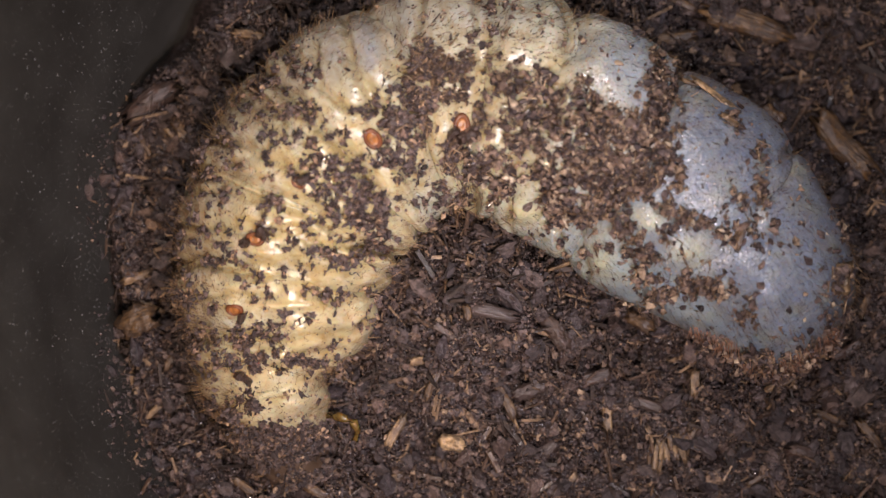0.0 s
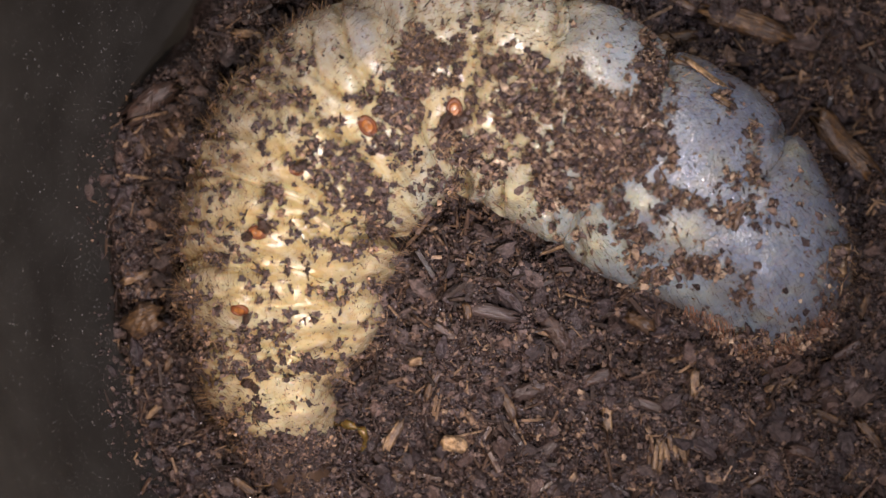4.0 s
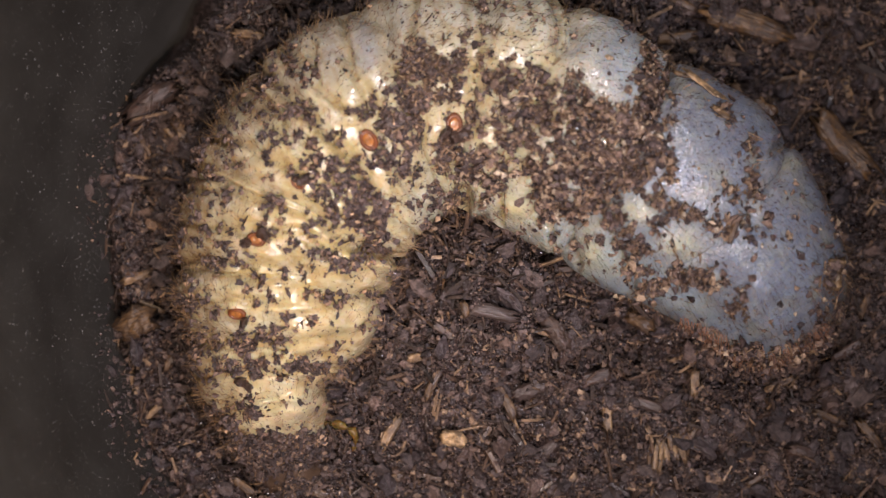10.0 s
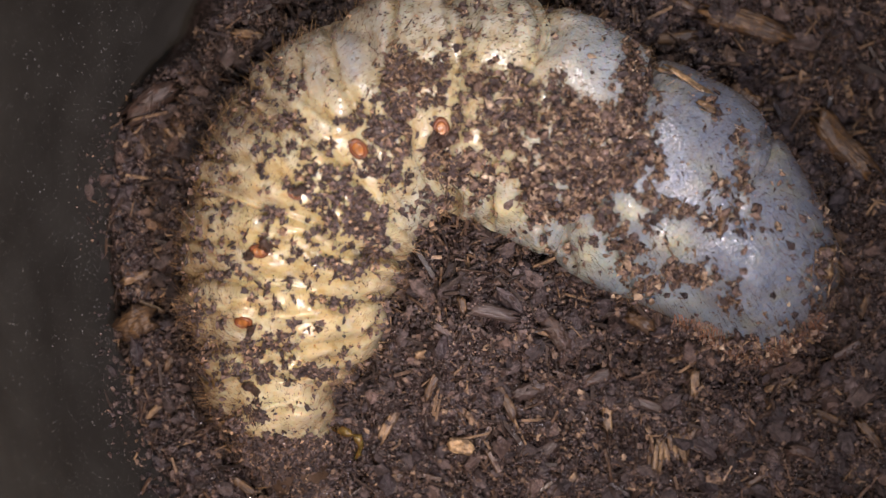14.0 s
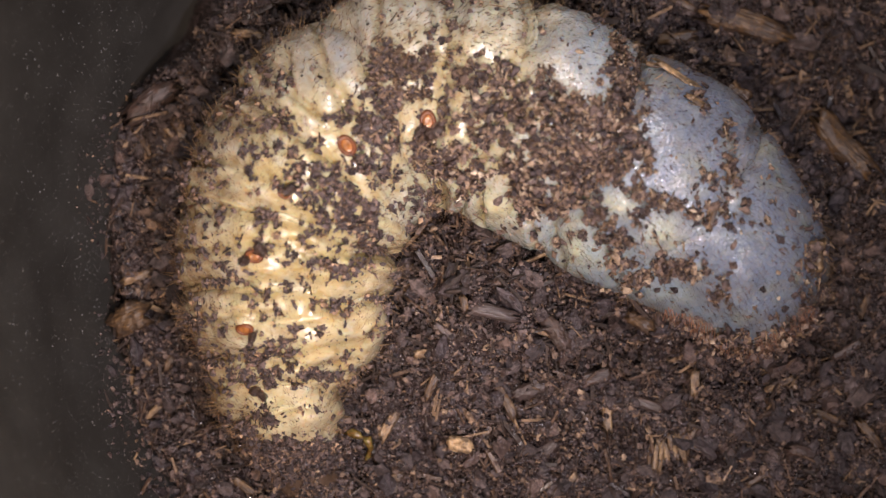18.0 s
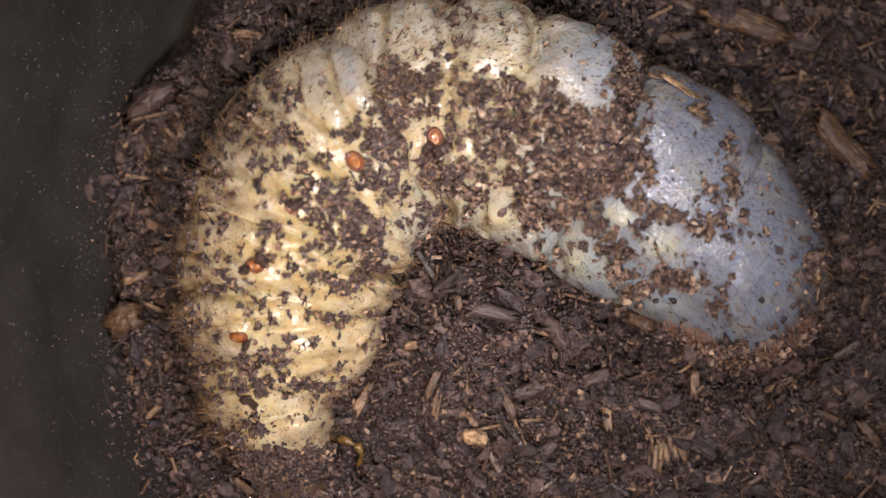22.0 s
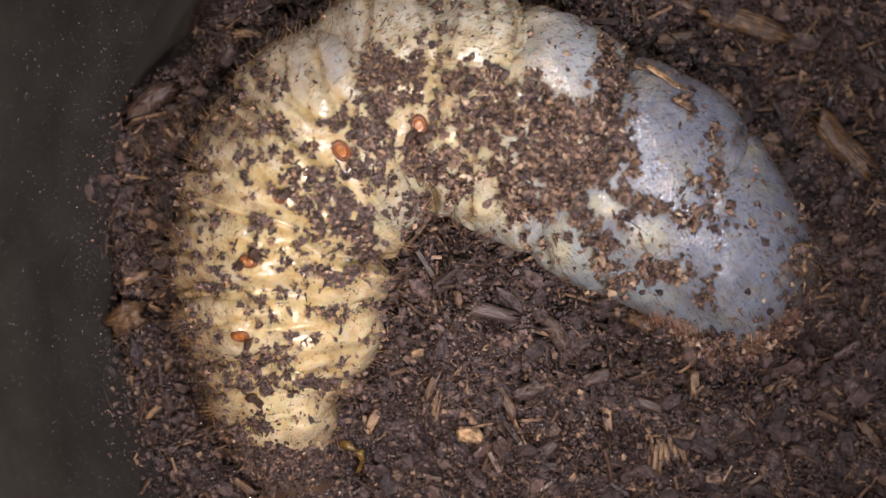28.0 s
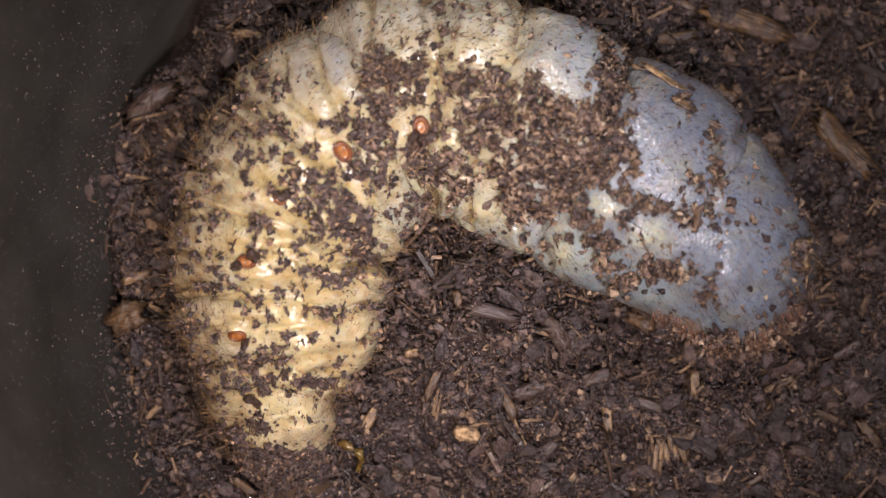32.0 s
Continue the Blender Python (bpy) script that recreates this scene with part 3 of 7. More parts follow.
def soil_height(x, y):
    """Height of the soil over its mean level."""
    h = 0.0013 * fbm(x, y, 0.0060, 1.3, 3) + 0.0015 * (0.45 - abs(fbm(x, y, 0.0026, 5.0, 3))) + 0.0009 * (0.4 - abs(fbm(x, y, 0.0011, 2.2, 2)))
    d = noise.voronoi(Vector((x / 0.0026, y / 0.0026, 0.4)))[0][0]
    h += 0.0008 * math.sqrt(max(0.0, 1 - (d / 0.62) ** 2))                 # rounded clods with gaps between them
    for u, v, r, up in ((860, 560, 190, 3.9), (870, 450, 90, 1.6), (600, 860, 170, 1.6), (420, 830, 120, 1.2), (1150, 760, 260, 1.3), (1480, 120, 280, -2.6), (250, 80, 190, -1.5)):
        p = plan(u, v)
        h += up * MM * math.exp(-((x - p.x) ** 2 + (y - p.y) ** 2) / (r * STEP) ** 2)
    r = math.hypot(x - tub_mid.x, y - tub_mid.y)
    return h - 0.0006 - max(0.0, r - 0.029) * 0.35


# ---- tub and table ----
def lathe(profile, turns, centre):
    v, f = [], []
    n = len(profile)
    for i in range(turns):
        a = 2 * math.pi * i / turns
        v += [(centre.x + r * math.cos(a), centre.y + r * math.sin(a), z) for r, z in profile]
    for i in range(turns):
        for j in range(n - 1):
            k = (i + 1) % turns
            f.append((i * n + j, k * n + j, k * n + j + 1, i * n + j + 1))
    return mesh_of("lathe", v, f)


tub = part("tub", lathe([(0.0001, -0.020), (0.0262, -0.020), (0.0272, -0.019), (0.0314, 0.0), (0.0362, 0.0162), (0.0378, 0.0216), (0.0386, 0.0222), (0.0394, 0.0216),
                         (0.0390, 0.0206), (0.0328, 0.0), (0.0288, -0.020), (0.0280, -0.0215), (0.0001, -0.0215)], 160, tub_mid), M_TUB)
tagged(tub, "round smoked grey plastic tub with dusty inner wall", "container")

_q = 0.11
table = part("table", mesh_of("table", [(x, y, z) for z in (-0.0215, -0.045) for x, y in ((-_q, -_q), (_q, -_q), (_q, _q), (-_q, _q))],
                              [(0, 1, 2, 3), (7, 6, 5, 4), (0, 4, 5, 1), (1, 5, 6, 2), (2, 6, 7, 3), (3, 7, 4, 0)], False), M_TABLE)
tagged(table, "matt black table top under the tub", "table", kind="structure")


def tub_wall_radius(z):
    return 0.0314 + z * (0.0048 / 0.0162)


# ---- soil ----
# the soil's edge on the wall: (v, u)
BANK = [(-80, 450), (0, 385), (100, 300), (180, 215), (260, 175), (340, 160), (420, 178), (500, 195), (600, 212), (700, 200), (800, 240), (880, 275), (960, 330)]


def bank_height(x, y):
    """Height of the soil, which falls off towards the tub's wall."""
    gu, gv = x / STEP + 784, 441 - y / STEP
    dip = max(0.0, float(np.interp(gv, [p[0] for p in BANK], [p[1] for p in BANK])) + 30 - gu) * STEP if gu < 480 else 0.0
    return soil_height(x, y) - 1.3 * dip


def soil_sheet():
    rings, turns = 230, 460
    v, f = [(tub_mid.x, tub_mid.y, soil_height(tub_mid.x, tub_mid.y))], []
    for i in range(1, rings + 1):
        r = tub_r * i / rings
        for j in range(turns):
            a = 2 * math.pi * j / turns
            x, y = tub_mid.x + r * math.cos(a), tub_mid.y + r * math.sin(a)
            v.append((x, y, bank_height(x, y) + 0.00012 * noise.noise(Vector((x, y, 0)) * 2600) + 0.00008 * noise.noise(Vector((y, x, 3)) * 6000)))
    for j in range(turns):
        f.append((0, 1 + j, 1 + (j + 1) % turns))
    for i in range(rings - 1):
        for j in range(turns):
            p, q = 1 + i * turns + j, 1 + i * turns + (j + 1) % turns
            f += [(p, p + turns, q + turns), (p, q + turns, q)]
    return mesh_of("soil", v, f)


M_BED = earth_material("soil_bed", [(0.0, (0.048, 0.032, 0.027)), (1.0, (0.048, 0.032, 0.027))], 0.5, False)
soil = part("soil", soil_sheet(), M_BED)
tagged(soil, "dark damp potting soil with bark and wood crumbs", "soil", kind="structure")


SPINE_CACHE = [spine(i * 0.5) for i in range(LAST * 2 + 1)]

# clods of loose soil that the grub pushes about: (u, v, reach)
CLODS = [("soilF", 712, 585, 62), ("soilB", 742, 650, 58), ("soilC", 822, 552, 66), ("soilD", 690, 750, 60), ("soilT", 800, 790, 62), ("lump", 243, 570, 46), ("soilH", 590, 800, 60)]


def soil_places(count, stray=0):
    """Random places on the soil inside its bank and not under the middle of the grub."""
    n = count * 3
    u, v = RNG.uniform(120, 1640, n), RNG.uniform(-60, 950, n)
    x, y = (u - 784) * STEP, (441 - v) * STEP
    deep = np.min([np.hypot(x - c.x, y - c.y) / w for c, _, w in SPINE_CACHE], axis=0)
    bank = np.interp(v, [p[0] for p in BANK], [p[1] for p in BANK])
    out = []
    for i in np.flatnonzero((u > bank - 90) & (deep > np.where(u > 1080, 0.30, 0.58))):
        if u[i] < bank[i] + 26 * fbm(x[i], y[i], 0.0035, 8.8, 4) + 30 - (38 + stray) * RNG.random() ** 2:
            continue
        out.append((u[i], v[i], x[i], y[i], ground_at(x[i], y[i])))
        if len(out) == count:
            break
    return np.array(out)


def ground_at(x, y):
    """Height of the soil or, beyond its edge, of the tub's wall."""
    r = math.hypot(x - tub_mid.x, y - tub_mid.y)
    return max(bank_height(x, y), (r - 0.0314) / (0.0048 / 0.0162))


def clod_of(u, v):
    best, near = -1, 1.0
    for i, (_, cu, cv, reach) in enumerate(CLODS):
        d = math.hypot(u - cu, v - cv) / reach
        if d < near:
            best, near = i, d
    return best


def soil_scatter():
    """Loose crumbs, lumps and fibres; those of each clod apart from the rest."""
    up = (0.0, 0.0, 1.0)
    kinds = []
    for n, low, span, power, rise, body_v, body_f, rough, mat in (
            (50000, 0.00004, 0.00018, 3.0, 1.1, ICO_V, ICO_F, 0.26, M_SOIL), (1700, 0.00018, 0.00044, 2.4, 0.2, LUMP_V, LUMP_F, 0.15, M_LUMP), (36000, 0.00003, 0.00009, 1.8, 1.2, OCTA_V, OCTA_F, 0.15, M_GRAIN),
            (4600, 0.00018, 0.0011, 3.0, 0.5, ROD_V, ROD_F, 0.12, M_FIBRE), (8500, 0.00004, 0.00010, 1.6, 0.8, ICO_V, ICO_F, 0.05, M_WET)):
        pl = soil_places(n, 12 if mat in (M_SOIL, M_GRAIN) else 0)
        n = len(pl)
        size = low + span * RNG.random(n) ** power
        places = pl[:, 2:5].copy()
        if mat is M_FIBRE:
            sizes = np.stack([size, 0.00004 + 0.10 * size * RNG.random(n), 0.00003 + 0.06 * size * RNG.random(n)], axis=1)
            places[:, 2] += RNG.uniform(0.0, 0.0005, n)
            rots = spread_rotations(n, np.tile(up, (n, 1)), 0.35)
        else:
            sizes = size[:, None] * np.stack([RNG.uniform(0.9, 1.9, n), RNG.uniform(0.7, 1.2, n), RNG.uniform(0.45, 0.95, n)], axis=1)
            places[:, 2] += size * RNG.uniform(-0.2, rise, n) + (0.00060 if mat is M_GRAIN else 0.00030 if mat is M_SOIL else 0.00010) * RNG.random(n) ** 2
            rots = spread_rotations(n, np.tile(up, (n, 1)), 0.8)
        if mat is M_WET:
            sizes = size[:, None] * np.stack([RNG.uniform(0.8, 1.4, n), RNG.uniform(0.7, 1.1, n), RNG.uniform(0.22, 0.40, n)], axis=1)
            places[:, 2] += 0.00030
            rots = spread_rotations(n, np.tile(up, (n, 1)), 0.3)
        which = np.array([clod_of(u, v) for u, v in pl[:, :2]])
        which = np.where(RNG.random(n) < (0.0 if mat is M_FIBRE else 0.5), -1, which)
        kinds.append((places, rots, sizes, body_v, body_f, rough, mat, which))
    made = {}
    for i in range(-1, len(CLODS)):
        base = Vector((0, 0, 0)) if i < 0 else plan(CLODS[i][1], CLODS[i][2])
        holder = None
        for name, (places, rots, sizes, body_v, body_f, rough, mat, which) in zip(("crumb_cover", "lump_cover", "grain_cover", "fibre_cover", "wet_grain_cover"), kinds):
            a = which == i
            me = crumbs(places[a] - np.array(base), rots[a], sizes[a], rough, 0.5) if mat is M_SOIL else mesh_of(name, *scatter(body_v, body_f, places[a] - np.array(base), rots[a], sizes[a], rough), smooth=half_smooth(int(a.sum()), len(body_f), 1.0 if mat in (M_GRAIN, M_WET) else 0.0 if mat is M_LUMP else 0.5))
            if i < 0:
                tagged(part(name, me, mat), {"crumb_cover": "fine dark crumbs of damp potting soil", "lump_cover": "dark rounded lumps of damp potting soil", "grain_cover": "tiny glistening grains of wet dark soil",
                                             "fibre_cover": "loose brown wood fibres on the soil", "wet_grain_cover": "flat wet dark grains glinting on the soil"}[name], "soil", kind="stuff")
            elif holder is None:
                holder = part("soil_clod", me, mat)
                holder.location = base
                tagged(holder, "loose clod of dark crumbly soil beside the grub", "soil clod", "clods of loose soil")
            else:
                part(name, me, mat, holder)["kind"] = "stuff"
        if i >= 0:
            made[CLODS[i][0]] = holder
    return made


CLOD = soil_scatter()


# ---- the grub ----
grub = new("grub")
grub.location = plan(800, 350, 0.0)
tagged(grub, "fat cream and blue-grey beetle grub curled up, crusted with soil", "grub")
SEG = []


def grid_of(p):
    f = STEP * (1 - p[2] / HIGH)
    return p[0] / f + 784, 441 - p[1] / f


class Skin:
    """The skin of one segment as a net of points over stations and turns, tucked under its neighbours at both ends."""

    def __init__(self, a, b, annuli):
        self.ns, self.nf = (52 if b - a < 1.2 else 72), 112
        self.lo, self.hi, self.last = max(a - 0.30, 0.0), min(b + 0.30, LAST), b >= LAST
        self.p = np.empty((self.ns + 1, self.nf, 3))
        self.uv = np.empty((self.ns + 1, self.nf, 2))
        mids, edge = np.empty((self.ns + 1, 1, 3)), np.empty((self.ns + 1, 1))
        wide = np.empty((self.ns + 1, 1))
        for i in range(self.ns + 1):
            k = math.sin(0.5 * math.pi * i / self.ns) if self.last else i / self.ns
            st = self.lo + (self.hi - self.lo) * k
            c, _, w = spine(st)
            mids[i, 0], wide[i, 0] = c, w
            edge[i, 0] = min(abs(st - a) if a > 0 else 9, abs(b - st) if b < LAST else 9)
            for j in range(self.nf):
                phi = 2 * math.pi * j / self.nf
                self.p[i, j] = skin_point(st, phi, a, b, annuli)
                self.uv[i, j] = st / LAST, 0.5 + 0.5 * math.cos(phi)
        f = STEP * (1 - self.p[..., 2] / HIGH)
        self.gu, self.gv = self.p[..., 0] / f + 784, 441 - self.p[..., 1] / f
        upper = np.sin(np.arange(self.nf) * 2 * math.pi / self.nf)[None] > 0.02
        deep, near = fold_depth(self.gu, self.gv)
        way = self.p - mids
        way /= np.linalg.norm(way, axis=2, keepdims=True) + 1e-9
        self.p -= way * (np.where(upper, deep, 0) * wide)[..., None]
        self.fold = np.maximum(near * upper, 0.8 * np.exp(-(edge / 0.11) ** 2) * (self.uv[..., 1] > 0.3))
        self.fat, self.clear = spots(self.gu, self.gv, FAT) * upper, spots(self.gu, self.gv, CLEAR) * upper
        self.along = np.gradient(self.p, axis=0)
        round_ = np.roll(self.p, -1, axis=1) - np.roll(self.p, 1, axis=1)
        self.out = np.cross(round_, self.along)
        self.out /= np.linalg.norm(self.out, axis=2, keepdims=True) + 1e-12
        self.out *= np.sign((self.out * way).sum(axis=2, keepdims=True))

    def mesh(self, centre):
        ns, nf = self.ns, self.nf
        i, j = np.meshgrid(np.arange(ns), np.arange(nf), indexing="ij")
        k = (j + 1) % nf
        faces = np.stack([i * nf + j, i * nf + k, (i + 1) * nf + k, (i + 1) * nf + j], axis=2).reshape(-1, 4)
        me = mesh_of("segment", (self.p - np.array(centre)).reshape(-1, 3), faces)
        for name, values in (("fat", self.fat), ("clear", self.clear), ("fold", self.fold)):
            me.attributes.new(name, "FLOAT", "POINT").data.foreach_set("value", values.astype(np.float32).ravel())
        layer = me.uv_layers.new(name="body")
        loops = np.empty(len(me.loops), dtype=np.int32)
        me.loops.foreach_get("vertex_index", loops)
        layer.data.foreach_set("uv", self.uv.reshape(-1, 2).astype(np.float32)[loops].ravel())
        return me

    def samples(self, low, high, count, seed):
        """Random places on the upper skin, as rows: point, outward way, way to the tail, turn."""
        r = np.random.default_rng(seed)
        s = np.clip(low - 0.13 + (high - low + 0.26) * r.random(count), self.lo, self.hi - 0.02)
        phi = np.where(r.random(count) < 0.5, np.arccos(1 - 2 * r.random(count)), math.pi * r.random(count))
        k = (s - self.lo) / (self.hi - self.lo)
        fi = np.clip((np.arcsin(np.clip(k, 0, 1)) * 2 / math.pi if self.last else k) * self.ns, 0, self.ns - 1e-6)
        fj = phi / (2 * math.pi) * self.nf
        i, j = fi.astype(int), fj.astype(int)
        fi, fj, j1 = (fi - i)[:, None], (fj - j)[:, None], (j + 1) % self.nf
        out = [((g[i, j] * (1 - fj) + g[i, j1] * fj) * (1 - fi) + (g[i + 1, j] * (1 - fj) + g[i + 1, j1] * fj) * fi) for g in (self.p, self.out, self.along)]
        out[1] /= np.linalg.norm(out[1], axis=1, keepdims=True)
        out[2] /= np.linalg.norm(out[2], axis=1, keepdims=True) + 1e-12
        return np.concatenate(out + [phi[:, None]], axis=1)


HOLES = [(430, 668), (414, 548), (450, 424), (528, 324), (659, 247), (818, 221)]     # breathing holes stay free of soil
# gaps in the crust where the skin shows: (u, v, reach across, reach down)
BARE = [(855, 145, 14, 34), (785, 205, 22, 40), (768, 270, 14, 50), (945, 320, 14, 62), (830, 262, 18, 16), (872, 240, 16, 14), (818, 300, 14, 26), (940, 385, 40, 22), (640, 150, 34, 46), (600, 130, 30, 60), (680, 70, 60, 60),
        (920, 90, 50, 36), (1090, 120, 50, 60), (680, 320, 20, 30), (720, 400, 26, 40), (600, 490, 90, 14), (480, 680, 120, 12), (590, 585, 60, 14), (540, 370, 40, 16), (440, 320, 36, 14), (480, 460, 30, 20), (400, 480, 50, 12),
        (1146, 390, 36, 15), (1226, 440, 26, 26), (1338, 476, 44, 36), (1060, 470, 22, 34), (1250, 270, 46, 60), (1400, 480, 40, 80), (500, 330, 40, 12), (620, 220, 30, 12), (900, 420, 60, 20), (510, 715, 46, 26)]


def dirt_weight(rows, clumps):
    """How thick the soil lies at places on the skin: under 0 bare, 1 a dense crust."""
    x, y = rows[:, 0], rows[:, 1]
    u, v = grid_of(rows[:, :3].T)
    best = np.zeros(len(rows))
    for cu, cv, ru, rv, k in clumps:
        d = ((u - cu) / ru) ** 2 + ((v - cv) / rv) ** 2
        best = np.maximum(best, k * np.minimum(1.0, 1.35 * np.exp(-d)))
    best = np.maximum(best * np.where(u < 720, 0.84, 1.0), 0.33 * (u < 720) * (v < 690) * (v > 60 + 0.35 * (720 - u)))
    for cu, cv, ru, rv in BARE:
        best -= 0.44 * np.exp(-(((u - cu) / ru) ** 2 + ((v - cv) / rv) ** 2) ** 2)
    thick = (best + 0.20 * cloud(x, y, 0.0014, 4) + np.where(u > 860, 0.80, 0.62) * cloud(x, y, 0.00036, 7, 2) - np.where(u > 1200, 0.54, np.where(u > 860, 0.45, 0.43))) / 0.32
    for su, sv in HOLES[:2] + [HOLES[4], (812, 210)]:
        thick[(u - su) ** 2 + (v - sv) ** 2 < 19 ** 2] = -1
    return thick


CRUMB_MESHES, CLUMP_MESHES = [], []
for _i in range(8):
    _v, _f = scatter(ICO_V, ICO_F, np.zeros((1, 3)), np.eye(3)[None], np.array([[1.0, 0.75, 0.55]]), 0.2)
    _me = mesh_of("crumb", _v, _f, False)
    _me.materials.append(M_PIECE)
    CRUMB_MESHES.append(_me)
    _v, _f = scatter(LUMP_V, LUMP_F, np.zeros((1, 3)), np.eye(3)[None], np.array([[1.0, 0.8, 0.65]]), 0.15)
    _me = mesh_of("clump", _v, _f, False)
    _me.materials.append(M_SOIL_PIECE)
    CLUMP_MESHES.append(_me)


def spiracle(parent, point, normal, along, centre, size=1.0):
    """An oval breathing hole: a raised rim round a glossy plate."""
    rot = Matrix(frames_from(np.array([along]), np.array([normal]))[0].tolist()).to_4x4()
    v, f, turns = [], [], 28
    prof = [(0.50, 0.02), (0.62, 0.13), (0.82, 0.17), (0.95, 0.12), (1.05, -0.05), (1.1, -0.4)]
    for i in range(turns):
        a = 2 * math.pi * i / turns
        v += [(0.42 * r * math.cos(a), 0.60 * r * math.sin(a), z * 0.8) for r, z in prof]
    n = len(prof)
    f = [(i * n + j, ((i + 1) % turns) * n + j, ((i + 1) % turns) * n + j + 1, i * n + j + 1) for i in range(turns) for j in range(n - 1)]
    m = Matrix.Translation(point - centre) @ rot @ Matrix.Scale(0.0010 * size, 4)
    hole = part("spiracle", mesh_of("spiracle", v, f), M_SPIRACLE_RIM, parent, "oval chestnut-brown breathing hole")
    hole.matrix_basis = m
    v, f = [(0, 0, 0.02)], []
    for k in (1, 2, 3):
        for i in range(turns):
            a = 2 * math.pi * i / turns
            v.append((0.42 * 0.25 * k * math.cos(a), 0.60 * 0.25 * k * math.sin(a), (0.09, 0.08, 0.02)[k - 1]))
    tri = [(0, 1 + i, 1 + (i + 1) % turns) for i in range(turns)]
    for k in (0, 1):
        for i in range(turns):
            p, q = 1 + k * turns + i, 1 + k * turns + (i + 1) % turns
            tri += [(p, p + turns, q + turns), (p, q + turns, q)]
    me = mesh_of("plate", v, tri)
    me.materials.append(M_SPIRACLE)
    hole.data.materials.append(M_SPIRACLE)
    bm = bmesh.new()
    bm.from_mesh(hole.data)
    bm.from_mesh(me)
    bm.faces.ensure_lookup_table()
    for face in bm.faces[-len(tri):]:
        face.material_index = 1
    bm.to_mesh(hole.data)
    bm.free()
    return hole


def on_skin(samples, u, v):
    """The sample that lies nearest to a grid place."""
    best, near = None, 1e9
    for row in samples:
        gu, gv = grid_of(row[:3])
        d = (gu - u) ** 2 + (gv - v) ** 2
        if d < near and row[5] > 0:
            best, near = row, d
    return Vector(best[:3]), Vector(best[3:6]), Vector(best[6:9])


SAMPLES = []
ALL_CLUMPS = [k for row in SEGMENTS for k in row[5]]


def build_segment(index, name, a, b, annuli, setae, clumps):
    mid, _, _ = spine(0.5 * (a + b))
    skin = Skin(a, b, annuli)
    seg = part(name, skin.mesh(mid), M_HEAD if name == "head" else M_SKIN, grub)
    seg.location = mid - grub.location
    c = np.array(mid)
    r = np.random.default_rng(300 + index)
    many = skin.samples(a, b, 17000 if b - a < 1.3 else (26000 if index < 7 else 40000), 100 + index)
    SAMPLES.append(many)
    spots_u, spots_v = grid_of(many[:, :3].T)
    clumps = [k for k in ALL_CLUMPS if spots_u.min() - 2 * k[2] < k[0] < spots_u.max() + 2 * k[2] and spots_v.min() - 2 * k[3] < k[1] < spots_v.max() + 2 * k[3]]
    thick = dirt_weight(many, clumps)
    keep = r.random(len(many)) < np.clip(thick, 0.0, 1.0) * (0.62 if index < 8 else 0.54) + (0.006 if index < 10 else 0.005)
    rows, pile = many[keep], np.clip(thick[keep], 0.0, 1.6)
    n = len(rows)
    size = 0.000030 + 0.00017 * r.random(n) ** 4.0 if index < 8 else 0.000030 + 0.00022 * r.random(n) ** 4.4
    rise = size * 0.3 + (0.00030 if index < 8 else 0.00046) * pile * r.random(n) ** 1.6
    loose = part("soil_crust", crumbs(
        rows[:, :3] + rows[:, 3:6] * rise[:, None] - c, spread_rotations(n, rows[:, 3:6], 0.9),
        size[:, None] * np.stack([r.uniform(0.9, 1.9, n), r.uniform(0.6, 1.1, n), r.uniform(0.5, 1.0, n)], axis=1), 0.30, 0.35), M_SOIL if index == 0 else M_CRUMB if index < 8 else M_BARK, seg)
    tagged(loose, "crust of dark soil crumbs", kind="stuff")
    # fine dust and splinters round the crumbs
    fine = skin.samples(a, b, 9000, 800 + index)
    near = np.clip(dirt_weight(fine, [(u, v, ru * 1.5, rv * 1.5, min(k, 0.6)) for u, v, ru, rv, k in clumps]), 0, 1)
    fine = fine[r.random(len(fine)) < (0.02 if index < 9 else 0.010) + 0.55 * near + (0.35 * np.clip(0.75 - fine[:, 5], 0, 1) * (np.cos(fine[:, 9]) > 0.2) if index < 8 else 0.0)]
    m = len(fine)
    grain = 0.000022 + 0.00004 * r.random(m) ** 1.5
    dust = part("dust_film", mesh_of("dust", *scatter(OCTA_V, OCTA_F, fine[:, :3] + fine[:, 3:6] * (grain * 0.4)[:, None] - c, spread_rotations(m, fine[:, 3:6], 0.4),
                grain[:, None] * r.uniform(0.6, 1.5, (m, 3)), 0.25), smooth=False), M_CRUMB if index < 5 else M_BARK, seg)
    tagged(dust, "fine brown dust", kind="stuff")
    pick = rows[r.random(n) < (0.07 if index < 7 else 0.20)]
    q = len(pick)
    size = 0.00008 + 0.00042 * r.random(q) ** 2.5
    twigs = part("fibre_litter", mesh_of("fibres", *scatter(ROD_V, ROD_F, pick[:, :3] + pick[:, 3:6] * r.uniform(0.0001, 0.00045, (q, 1)) - c, spread_rotations(q, pick[:, 3:6], 0.4),
                 np.stack([size, 0.000018 + size * r.uniform(0.03, 0.12, q), 0.000015 + size * 0.04], axis=1), 0.10), smooth=False), M_STRAW if index > 6 else M_FIBRE, seg)
    tagged(twigs, "thin wood fibres", kind="stuff")
    wet = rows[r.random(n) < 0.045]
    q = len(wet)
    size = r.uniform(0.00006, 0.00013, q)
